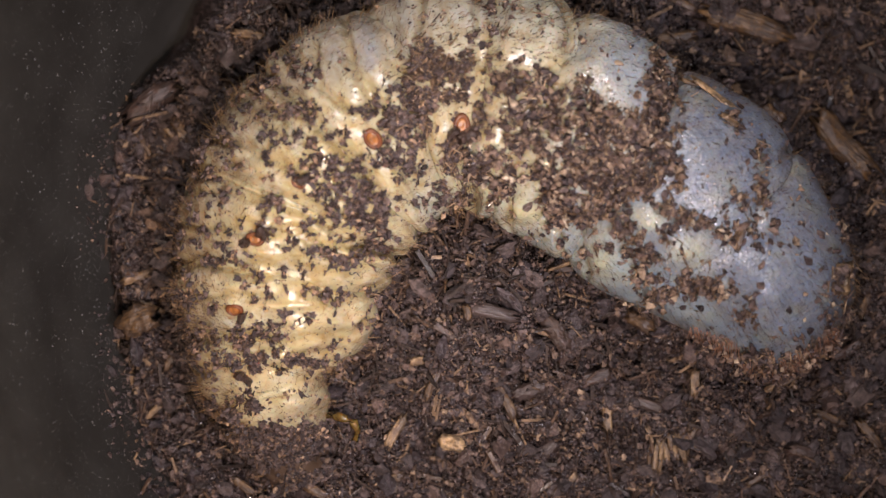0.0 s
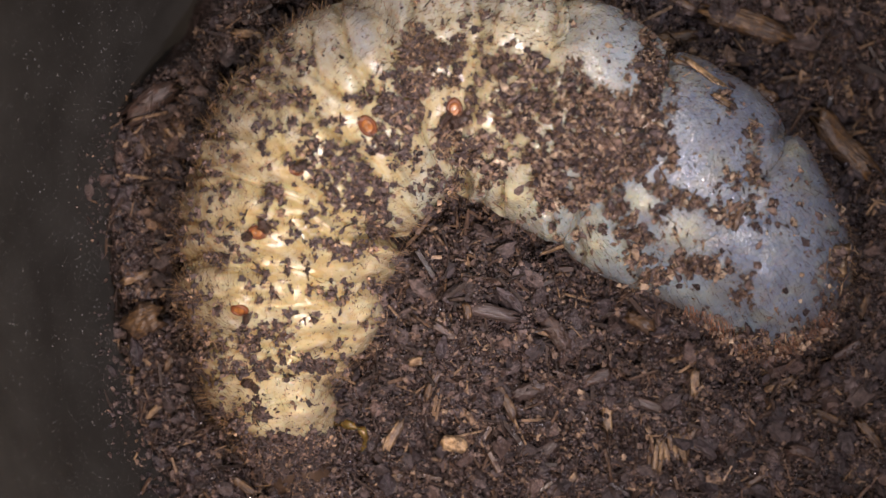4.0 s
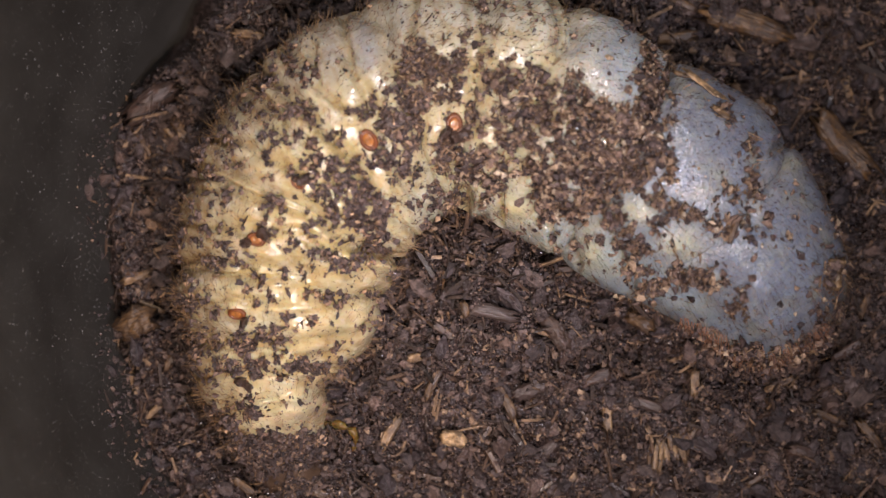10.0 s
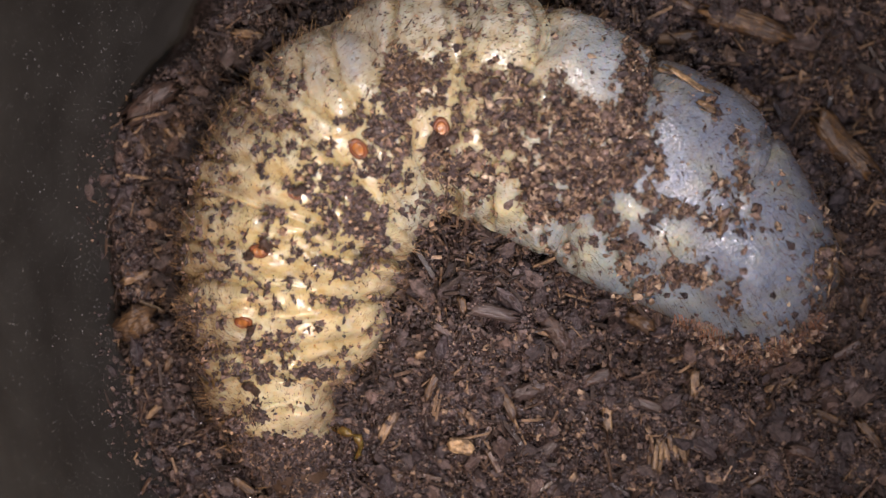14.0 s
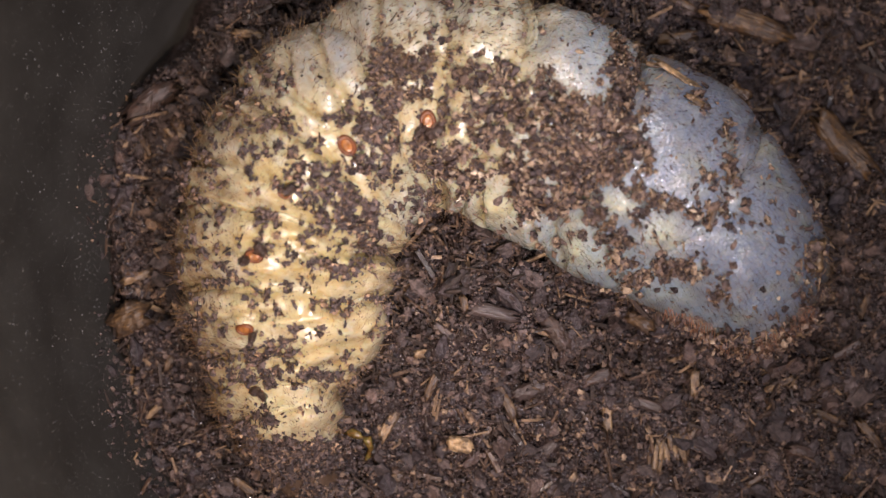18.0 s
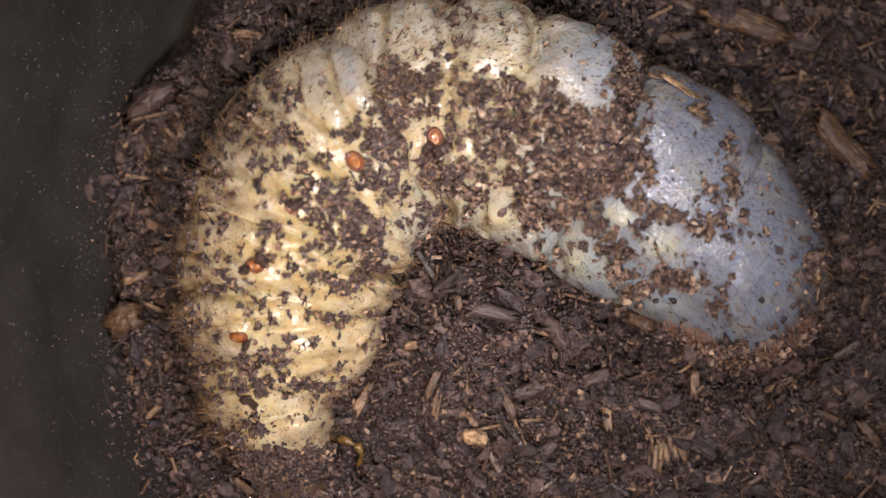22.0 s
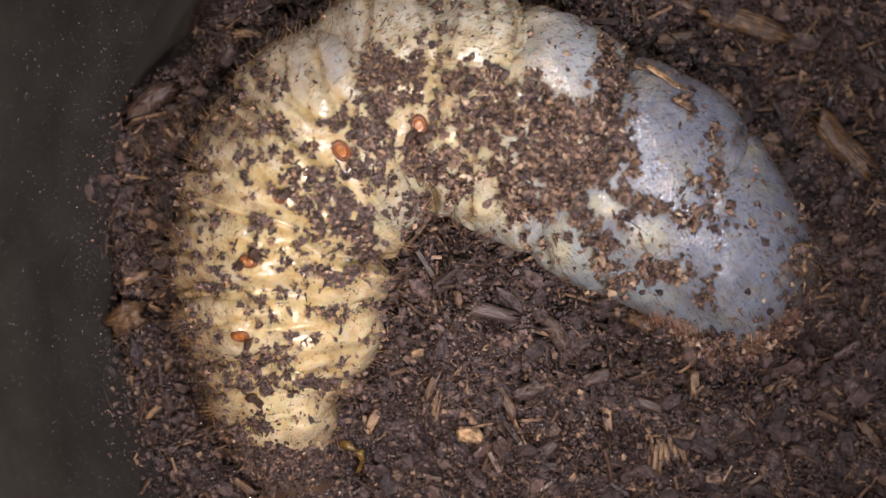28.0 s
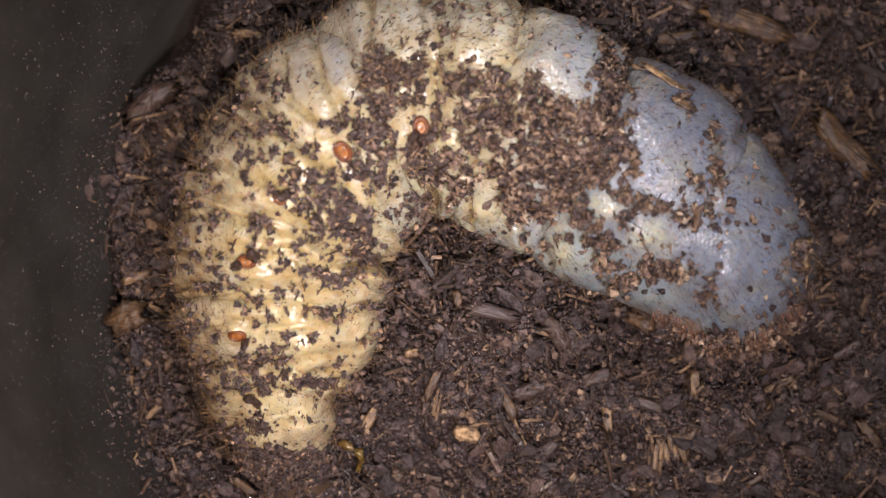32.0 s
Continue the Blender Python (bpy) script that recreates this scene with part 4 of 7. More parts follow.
    beads = part("wet_film", mesh_of("wet", *scatter(ICO_V, ICO_F, wet[:, :3] + wet[:, 3:6] * 0.00026 - c, spread_rotations(q, wet[:, 3:6], 0.6),
                 size[:, None] * np.stack([r.uniform(0.8, 1.4, q), np.full(q, 0.9), r.uniform(0.22, 0.40, q)], axis=1), 0.05)), M_WET, seg)
    tagged(beads, "wet dark grains", kind="stuff")
    # larger crumbs, each by itself
    rots = spread_rotations(n, rows[:, 3:6], 0.5)
    lying = np.flatnonzero((pile > 0.4) & (rows[:, 5] > 0.05))
    for k in lying[::max(1, len(lying) // 26)]:
        bit = new("soil_crumb", CRUMB_MESHES[int(r.integers(8))])
        bit.parent = seg
        q = 0.00013 + 0.00016 * r.random() ** 1.5
        bit.matrix_basis = Matrix.LocRotScale(Vector(rows[k, :3] + rows[k, 3:6] * q * 0.5 - c), Matrix(rots[k].tolist()), (q, q, q))
    # bristles
    few = skin.samples(a, b, int(setae * (3.6 if 0 < index < 6 else 1.8 if index < 7 else 1.9 if index < 9 else 1.7)), 500 + index)
    few = few[(np.cos(few[:, 9]) > 0.15) | (r.random(len(few)) < (0.35 if index < 10 else 0.4))]
    n = len(few)
    u, v = grid_of(few[:, :3].T)
    lean = few[:, 6:9] * r.uniform(0.6, 1.2, (n, 1)) + few[:, 3:6] * r.uniform(0.35, 0.9, (n, 1)) + r.normal(0, 0.20, (n, 3))
    edge = few[:, 5] < 0.45
    far = r.random(n) < np.where(edge, 0.42 if index < 10 else 0.22, 0.02 if index < 10 else 0.05)
    hind = (v > 395) & (index >= 10)              # the belly side of the hind end is hairier
    long = np.where(far, 0.0012, 0.00060 if 0 < index < 6 else 0.00048 if index < 8 else 0.00038 if index < 10 else np.where(hind, 0.0008, 0.00030)) * r.uniform(0.45, 1.2, n)
    if index >= 9:
        long = np.where(far & (v < 420), 0.5 * long * r.uniform(0.4, 1.6, n), long)
    lean = np.where(far[:, None], lean + few[:, 3:6] * 0.9, lean)
    if index >= 10:                               # and its hairs lie away from the back
        lean[hind] += np.array((0.35, -0.8, 0.0))
    base = (np.where(far, 0.000019 if index < 9 else 0.000012, np.where(hind, 0.000011, 0.000014 if index < 6 else 0.000021)) * r.uniform(0.8, 1.3, n))[:, None]
    for title, which, mat, label in (("bristle_coat", ~far, M_SETA if index < 8 else M_SETA_DARK, "short brown bristles"), ("bristle_fringe", far, M_SETA_GOLD, "long golden hairs")):
        hair = part(title, mesh_of("bristles", *scatter(
            SPIKE_V, SPIKE_F, few[which, :3] - c, frames_from(lean[which], few[which, 3:6] + 1e-4),
            np.concatenate([long[which, None], base[which], base[which]], axis=1), 0.0)), mat, seg)
        tagged(hair, label, kind="stuff")
    if name == "anal_segment":
        rim = skin.samples(14.8, b, 3600, 900)
        u, v = grid_of(rim[:, :3].T)
        rim = rim[(rim[:, 5] < 0.40) & (rim[:, 2] > 0.0006) & (v > 566 + 0.06 * (u - 1250)) & (u > 1220)]
        m = len(rim)
        way = rim[:, 3:6] + rim[:, 6:9] * 0.3 + np.array((0.15, -0.5, 0.25)) + r.normal(0, 0.30, (m, 3))
        size = np.stack([r.uniform(0.0004, 0.0011, m), np.full(m, 0.000028), np.full(m, 0.000028)], axis=1)
        tagged(part("tail_fringe", mesh_of("bristles", *scatter(SPIKE_V, SPIKE_F, rim[:, :3] - c, frames_from(way, rim[:, 3:6] + 1e-4), size, 0.0)), M_SETA_RED, seg),
               "dense reddish tail bristles", kind="stuff")
        pick = rim[r.random(m) < 0.36]
        q = len(pick)
        size = 0.00004 + 0.00016 * r.random(q) ** 2.5
        bits = pick[:, :3] + (pick[:, 3:6] + np.array((0.1, -0.5, 0.2))) * r.uniform(0.0001, 0.0007, (q, 1))
        tagged(part("tail_crust", mesh_of("crumbs", *scatter(ICO_V, ICO_F, bits - c, spread_rotations(q, pick[:, 3:6], 0.9), size[:, None] * r.uniform(0.5, 1.7, (q, 3)), 0.28), smooth=False), M_BARK, seg),
               "soil crumbs caught in the bristles", kind="stuff")
    SEG.append(seg)
    return seg


for _i, _row in enumerate(SEGMENTS):
    build_segment(_i, *_row)

for _i, (_u, _v), _k in zip((2, 3, 4, 5, 6, 7), HOLES, (0.6, 0.95, 1.0, 0.8, 1.25, 1.2)):
    _p, _n, _t = on_skin(SAMPLES[_i], _u, _v)
    spiracle(SEG[_i], _p, _n, _t, spine(0.5 * (SEGMENTS[_i][1] + SEGMENTS[_i][2]))[0], _k)


def bent_rod(points, radii, turns=10, rough=0.0):
    """A tapered rod along points, closed at both ends."""
    v, f = [], []
    pts = [Vector(p) for p in points]
    for i, p in enumerate(pts):
        d = (pts[min(i + 1, len(pts) - 1)] - pts[max(i - 1, 0)]).normalized()
        x = d.orthogonal().normalized()
        y = d.cross(x)
        for j in range(turns):
            a = 2 * math.pi * j / turns
            k = 1 + rough * noise.noise(Vector((i * 1.7, j * 0.9, radii[0] * 9e4)))
            v.append(p + (x * math.cos(a) + y * math.sin(a)) * radii[i] * k)
    n = len(pts)
    for i in range(n - 1):
        for j in range(turns):
            k = (j + 1) % turns
            f += [(i * turns + j, i * turns + k, (i + 1) * turns + k), (i * turns + j, (i + 1) * turns + k, (i + 1) * turns + j)]
    v += [pts[0], pts[-1]]
    for j in range(turns):
        k = (j + 1) % turns
        f += [(n * turns, k, j), (n * turns + 1, (n - 1) * turns + j, (n - 1) * turns + k)]
    return mesh_of("rod", v, f)


def leg(index, points, radii):
    mid = spine(0.5 * (SEGMENTS[index][1] + SEGMENTS[index][2]))[0]
    return part("leg", bent_rod([plan(*p) - mid for p in points], radii, 12), M_AMBER, SEG[index], "glossy amber jointed leg")


leg(1, [(580, 736, 0.0028), (600, 738, 0.0036), (612, 742, 0.0038), (626, 748, 0.0038), (633, 762, 0.0034), (630, 776, 0.0028), (622, 790, 0.0020)], [0.0002, 0.00034, 0.00026, 0.00033, 0.00022, 0.00020, 0.00008])


# ---- pieces of wood and bark ----
def chip_mesh(length, width, thick, seed, ragged=0.16):
    """A splintered chip: a ragged flat bar with torn ends and a split top."""
    r = np.random.default_rng(seed)
    nx, ny = 18, 9
    v, f = [], []
    for side in (1, -1):
        for i in range(nx):
            for j in range(ny):
                a, b = i / (nx - 1) * 2 - 1, j / (ny - 1) * 2 - 1
                torn = 1 + (ragged * r.normal() if i in (0, nx - 1) else 0.0)
                taper = 1 - (0.25 if ragged > 0.1 else 0.55) * abs(a) ** 3 + 0.4 * ragged * r.normal()
                ridge = noise.noise(Vector((a * 1.5, b * 4.0, seed * 0.37)))
                z = side * thick * (1 - 0.65 * abs(b) ** 2 - 0.25 * abs(a) ** 6) + 0.30 * thick * ridge + 0.05 * thick * r.normal() + 0.35 * thick * math.sin(a * 2 + seed)
                v.append((a * length * torn, b * width * taper + 0.12 * width * math.sin(a * 3 + seed) + 0.16 * width * noise.noise(Vector((a * 4, seed * 0.7, side))), z))
    m = nx * ny
    for i in range(nx - 1):
        for j in range(ny - 1):
            p = i * ny + j
            f += [(p, p + ny, p + ny + 1), (p, p + ny + 1, p + 1), (m + p, m + p + ny + 1, m + p + ny), (m + p, m + p + 1, m + p + ny + 1)]
    ring = [i * ny for i in range(nx)] + [(nx - 1) * ny + j for j in range(1, ny)] + [i * ny + ny - 1 for i in range(nx - 2, -1, -1)] + [j for j in range(ny - 2, 0, -1)]
    for a, b in zip(ring, ring[1:] + ring[:1]):
        f += [(a, m + a, b), (b, m + a, m + b)]
    return mesh_of("chip", v, f)


CHIPS = {}
CHIP_LABEL = {"tan": "light tan wood splinter lying on the soil", "brown": "brown bark chip lying on the soil",
              "dark": "dark reddish bark chip half sunk in the soil", "grey": "flat grey-brown bark flake on the soil",
              "pale": "pale yellowish wood crumb on the soil"}


def chip(u, v, length, width, turn, tone, lift=0.3, key="", tilt=0.0):
    p = plan(u, v, 0.0)
    z = soil_height(p.x, p.y) + (lift - 0.12) * MM
    p = plan(u, v, z)
    ob = part("wood_chip", chip_mesh(length * STEP / 2, width * STEP / 2, max(0.00012, min(0.0010, width * STEP * 0.36)), int(u * 7 + v), 0.05 if tone == "pale" else 0.16), M_WOOD[tone])
    ob.matrix_basis = pose(p.x, p.y, p.z, 0, tilt, turn)
    tagged(ob, CHIP_LABEL[tone], "wood chip", "wood chips in the soil")
    if key:
        CHIPS[key] = ob


chip(1320, 42, 150, 44, -17, "brown", 0.7)
chip(1492, 255, 130, 46, -50, "brown", 0.6)
chip(1190, 68, 78, 22, 8, "brown", 0.3)
chip(1500, 156, 40, 15, -82, "tan", 0.4)
chip(1432, 140, 48, 9, 10, "brown", 0.4)
chip(1541, 196, 40, 16, -60, "tan", 0.4)
chip(1230, 677, 46, 17, 85, "tan", 0.5)
chip(1380, 680, 54, 13, 25, "tan", 0.5)
chip(1075, 735, 56, 17, -85, "tan", 0.5)
chip(895, 710, 66, 18, -62, "brown", 0.5)
chip(770, 670, 74, 14, 66, "brown", 0.5)
chip(1134, 570, 48, 26, -35, "brown", 0.6)
chip(790, 588, 54, 15, -30, "dark", 0.5)
chip(870, 553, 84, 24, -12, "grey", 0.5)
chip(1290, 800, 96, 22, -42, "dark", 0.5)
chip(1345, 845, 54, 11, 30, "brown", 0.5)
chip(1540, 770, 66, 18, -52, "brown", 0.5)
chip(1470, 740, 60, 13, -20, "brown", 0.4)
chip(1050, 670, 70, 24, 20, "dark", 0.5)
chip(985, 590, 70, 30, -55, "dark", 0.5)
chip(940, 690, 60, 26, 15, "grey", 0.5)
chip(1135, 712, 80, 20, -20, "dark", 0.4)
chip(265, 182, 100, 40, 35, "dark", 0.6)
chip(440, 62, 52, 17, -12, "tan", 0.5)
chip(405, 186, 64, 9, 50, "tan", 0.6)
chip(318, 230, 42, 11, -45, "brown", 0.5)
chip(301, 238, 38, 9, -52, "tan", 0.5)
chip(241, 490, 48, 17, 25, "tan", 0.6)
chip(262, 540, 54, 9, -25, "tan", 0.7)
chip(213, 222, 64, 9, 86, "brown", 0.5)
chip(258, 262, 36, 8, -60, "brown", 0.5)
chip(270, 730, 38, 11, 40, "tan", 0.5)
chip(430, 860, 44, 15, -40, "brown", 0.5)
chip(1440, 20, 44, 11, -70, "brown", 0.4)
chip(1395, 140, 60, 10, 12, "brown", 0.4)
chip(1205, 5, 60, 12, -25, "brown", 0.4)
chip(1010, 850, 30, 12, 50, "tan", 0.4)
chip(960, 800, 60, 26, 30, "grey", 0.4)
chip(1420, 800, 50, 22, -10, "dark", 0.4)
chip(1500, 620, 56, 16, 30, "dark", 0.4)
chip(1530, 540, 44, 12, 70, "brown", 0.4)
chip(690, 850, 50, 16, 20, "brown", 0.4)
chip(560, 870, 46, 18, -30, "brown", 0.5)
chip(300, 640, 36, 12, 60, "brown", 0.5)
chip(340, 760, 40, 14, -15, "dark", 0.5)
for _i in range(17):                          # a torn bundle of fibres, fanned out
    _k = (_i * 0.618) % 1.0
    chip(1150 + 76 * _k + 10 * math.sin(5.1 * _i), 770 + 44 * ((_i * 0.382) % 1.0), 30 + 44 * ((_i * 0.27) % 1.0), 6 + 5 * ((_i * 0.73) % 1.0), 112 - 46 * _k + 26 * math.sin(2.3 * _i), "brown" if _i % 5 in (1, 3) else "tan", 0.30 + 0.025 * _i, tilt=10 * math.sin(3.7 * _i))
chip(800, 784, 46, 28, -22, "pale", 0.8, "tan")
chip(700, 764, 62, 18, 62, "tan", 0.7, "split")
chip(827, 553, 26, 13, -75, "brown", 0.8, "small")
chip(737, 640, 24, 15, 5, "tan", 0.8, "crumb")
chip(243, 568, 62, 52, 20, "brown", 0.9, "lump")


def stuck(index, u, v, length, width, turn, tone, lift=0.15, label="", lumpy=False):
    """A splinter that clings to the grub's skin."""
    p, n, _ = on_skin(SAMPLES[index], u, v)
    mid = spine(0.5 * (SEGMENTS[index][1] + SEGMENTS[index][2]))[0]
    way = np.array([[math.cos(radians(turn)), math.sin(radians(turn)), 0.0]])
    nn = np.array([n])
    way = way - (way * nn).sum() * nn
    ob = part("splinter", chip_mesh(length * STEP / 2, width * STEP / 2, 0.00012 if not lumpy else 0.0006, int(u + v)), M_WOOD[tone], SEG[index], label or "thin splinter of wood stuck to the skin")
    ob.matrix_basis = Matrix.Translation(p + n * lift * MM - mid) @ Matrix(frames_from(way, nn)[0].tolist()).to_4x4()
    return ob


stuck(10, 1262, 168, 86, 17, -22, "pale")
stuck(10, 1225, 150, 40, 12, -25, "tan")
stuck(7, 848, 222, 66, 9, -62, "dark", 0.3)
stuck(10, 1214, 520, 44, 14, 35, "tan")
stuck(9, 1050, 290, 30, 14, 10, "tan")
stuck(8, 1005, 290, 32, 10, 8, "tan")
stuck(9, 1080, 215, 40, 10, -20, "brown")
stuck(6, 712, 215, 50, 24, 5, "dark")
stuck(8, 930, 180, 46, 12, 30, "dark")
stuck(11, 1310, 425, 40, 10, 70, "brown")
stuck(10, 1215, 385, 36, 14, -50, "tan")
stuck(10, 1290, 215, 34, 14, -30, "tan")
stuck(11, 1370, 300, 14, 8, 10, "pale")
stuck(11, 1490, 494, 46, 36, 70, "tan", 0.1, "knobbly brown clod of soil stuck to the tail", True)
stuck(11, 1452, 628, 18, 16, 0, "pale", 0.1, "small pale grain stuck to the tail", True)
stuck(10, 1365, 205, 36, 20, -40, "brown", 0.1, "tuft of bark dust stuck to the back", True)
stuck(9, 1010, 492, 62, 11, 42, "tan", 0.3)
for _i, _u, _v, _l, _w, _t in ((7, 822, 238, 30, 20, 12), (7, 806, 234, 18, 14, 60), (7, 842, 228, 16, 12, -30), (4, 436, 430, 16, 14, 40), (4, 462, 420, 18, 14, -20), (5, 540, 318, 22, 16, 30), (3, 426, 556, 12, 10, 0), (2, 426, 662, 18, 12, 10), (2, 440, 672, 14, 10, -30)):
    stuck(_i, _u, _v, _l, _w, _t, "dark", 0.30, "dark crumb of soil over a breathing hole", True)


# ---- pieces of the soil that can be told apart ----
def soil_pieces(count):
    pl = soil_places(count)
    r = np.random.default_rng(77)
    for u, v, x, y, z in pl:
        if clod_of(u, v) >= 0:
            continue
        ob = new("soil_crumb", CLUMP_MESHES[int(r.integers(8))])
        ob.parent = soil
        q = 0.00032 + 0.00058 * r.random() ** 2
        ob.matrix_basis = Matrix.LocRotScale((x, y, z + 0.32 * q), Euler(r.uniform(0, 6.3, 3)), (q * r.uniform(1, 1.7), q, q * 0.8))


soil_pieces(300)

FIBRE_MESHES = []
for _i in range(8):
    _v, _f = scatter(ROD_V, ROD_F, np.zeros((1, 3)), np.eye(3)[None], np.array([[1.0, 0.10 + 0.02 * _i, 0.07]]), 0.06)
    _me = mesh_of("fibre", _v, _f, False)
    _me.materials.append(M_FIBRE_PIECE)
    FIBRE_MESHES.append(_me)


def soil_fibres(count):
    """Splinters that lie loose on the soil, each by itself."""
    r = np.random.default_rng(78)
    for u, v, x, y, z in soil_places(count):
        if clod_of(u, v) >= 0:
            continue
        ob = new("wood_fibre", FIBRE_MESHES[int(r.integers(8))])
        ob.parent = soil
        q = 0.00035 + 0.00075 * r.random() ** 2
        ob.matrix_basis = Matrix.LocRotScale((x, y, z + 0.00035), Euler((0, r.normal(0, 0.25), r.uniform(0, 6.3))), (q, q, q))


soil_fibres(280)


# ---- dust on the tub's wall ----
def wall_dust(count):
    r = np.random.default_rng(5)
    places, sizes, ups = [], [], []
    for _ in range(count):
        a = math.pi + r.uniform(-0.62, 0.62)
        z = 0.0200 * (1 - r.random() ** 0.6)
        rad = tub_wall_radius(z) - 0.00002
        places.append((tub_mid.x + rad * math.cos(a), tub_mid.y + rad * math.sin(a), z))
        ups.append((-math.cos(a), -math.sin(a), 0.2))
        sizes.append(0.000011 + 0.00005 * r.random() ** 9)
    s = np.array(sizes)[:, None] * r.uniform(0.6, 1.4, (count, 3))
    me = mesh_of("dust", *scatter(OCTA_V, OCTA_F, np.array(places), spread_rotations(count, np.array(ups), 0.4), s, 0.2), smooth=False)
    tagged(part("wall_dust", me, M_DUST, tub), "pale dust specks", kind="stuff")


wall_dust(8000)


# ---- what moves ----
def rows_of(base, table):
    """Rows for walk(): seconds, shift in millimetres, turn in degrees, from the rest pose base."""
    return [(t, Matrix.Translation((x * MM, y * MM, 0)) @ base @ pose(0, 0, 0, 0, 0, r)) for t, x, y, r in table]


def motions():
    walk(grub, rows_of(grub.matrix_basis.copy(), [
        (0, 0.00, 0.00, 0.0), (0.5, 0.08, -0.13, 0.0), (1, 0.20, -0.11, 0.0), (1.5, 0.10, 0.11, 0.0), (2, -0.03, 0.41, 0.0), (2.5, -0.07, 0.55, 0.0), (3, -0.10, 0.76, 0.0), (3.5, -0.19, 0.74, 0.0),
        (5.5, -0.18, 0.64, 0.0), (6, -0.15, 0.58, 0.0), (6.5, -0.10, 0.56, 0.0), (7, 0.03, 0.47, 0.0), (7.5, -0.02, 0.47, 0.0), (8, -0.08, 0.50, 0.0), (8.5, -0.14, 0.47, 0.0), (9, -0.17, 0.42, 0.0),
        (9.5, -0.27, 0.29, 0.0), (10, -0.26, 0.06, 0.0), (10.5, -0.14, -0.06, 0.0), (11, -0.05, 0.23, 0.0), (11.5, -0.05, 0.13, 0.0), (12, -0.05, -0.06, 0.0), (12.5, -0.13, -0.10, 0.0), (13, -0.24, -0.08, 0.0),
        (13.5, -0.40, -0.04, 0.0), (14, -0.65, -0.17, 0.0), (14.5, -0.87, -0.13, 0.0), (16.5, -1.23, -0.10, 0.0), (17, -1.21, -0.08, 0.0), (17.5, -1.17, -0.01, 0.0), (18, -1.14, -0.04, 0.0), (18.5, -1.24, -0.01, 0.0),
        (19, -1.31, -0.05, 0.0), (19.5, -1.22, -0.12, 0.0), (20, -1.15, -0.33, 0.0), (20.5, -1.08, -0.36, 0.0), (21, -1.06, -0.72, 0.0), (21.5, -1.05, -0.87, 0.0), (22, -1.03, -0.84, 0.0), (22.5, -1.07, -0.74, 0.0),
        (23, -1.19, -0.64, 0.0), (23.5, -1.37, -0.52, 0.0), (24, -1.54, -0.52, 0.0), (24.5, -1.68, -0.58, 0.0), (25, -1.75, -0.60, 0.0), (25.5, -1.74, -0.32, 0.0), (27.5, -1.59, -0.15, 0.0), (28, -1.67, -0.33, 0.0),
        (28.5, -1.73, -0.44, 0.0), (29, -1.73, -0.41, 0.0), (29.5, -1.72, -0.39, 0.0), (30, -1.70, -0.38, 0.0), (30.5, -1.69, -0.38, 0.0), (31, -1.69, -0.37, 0.0), (31.5, -1.68, -0.38, 0.0), (32, -1.67, -0.36, 0.0)]))
    walk(SEG[0], rows_of(SEG[0].matrix_basis.copy(), [
        (0, 0.00, 0.00, 0.0), (0.5, 0.06, -0.09, 0.0), (1, 0.21, -0.27, 0.0), (1.5, 0.50, -0.71, 0.0), (2, 0.79, -1.09, 0.0), (2.5, 0.83, -1.23, 0.0), (3, 0.81, -1.44, 0.0), (3.5, 0.74, -1.40, 0.0),
        (5.5, 0.16, -0.89, 0.0), (6, -0.04, -0.71, 0.0), (6.5, 0.02, -0.75, 0.0), (7, 0.22, -0.90, 0.0), (7.5, 0.43, -1.17, 0.0), (8, 0.76, -1.37, 0.0), (8.5, 1.01, -1.50, 0.0), (9, 0.80, -1.23, 0.0),
        (9.5, 0.40, -0.83, 0.0), (10, 0.16, -0.55, 0.0), (10.5, -0.13, -0.24, 0.0), (11, -0.30, -0.20, 0.0), (11.5, -0.06, -0.32, 0.0), (12, 0.18, -0.45, 0.0), (12.5, 0.40, -0.58, 0.0), (13, 0.62, -0.57, 0.0),
        (13.5, 0.78, -0.51, 0.0), (14, 1.04, -0.57, 0.0), (14.5, 1.44, -0.93, 0.0), (16.5, 2.46, -1.48, 0.0), (17, 2.43, -1.36, 0.0), (17.5, 2.40, -1.22, 0.0), (18, 2.15, -0.88, 0.0), (18.5, 1.68, -0.64, 0.0),
        (19, 1.34, -0.55, 0.0), (19.5, 1.19, -0.59, 0.0), (20, 1.23, -0.62, 0.0), (20.5, 0.95, -0.43, 0.0), (21, 1.06, -0.37, 0.0), (21.5, 1.05, -0.52, 0.0), (22, 1.31, -0.68, 0.0), (22.5, 1.65, -0.79, 0.0),
        (23, 1.98, -0.94, 0.0), (23.5, 2.40, -1.11, 0.0), (24, 2.76, -1.27, 0.0), (24.5, 2.85, -1.46, 0.0), (25, 2.89, -1.61, 0.0), (25.5, 2.91, -1.77, 0.0), (27.5, 2.76, -1.51, 0.0), (28, 2.35, -1.12, 0.0),
        (28.5, 2.24, -1.02, 0.0), (29, 2.22, -1.06, 0.0), (29.5, 2.24, -1.11, 0.0), (30, 2.24, -1.12, 0.0), (30.5, 2.23, -1.12, 0.0), (31, 2.26, -1.12, 0.0), (31.5, 2.25, -1.12, 0.0), (32, 2.24, -1.14, 0.0)]))
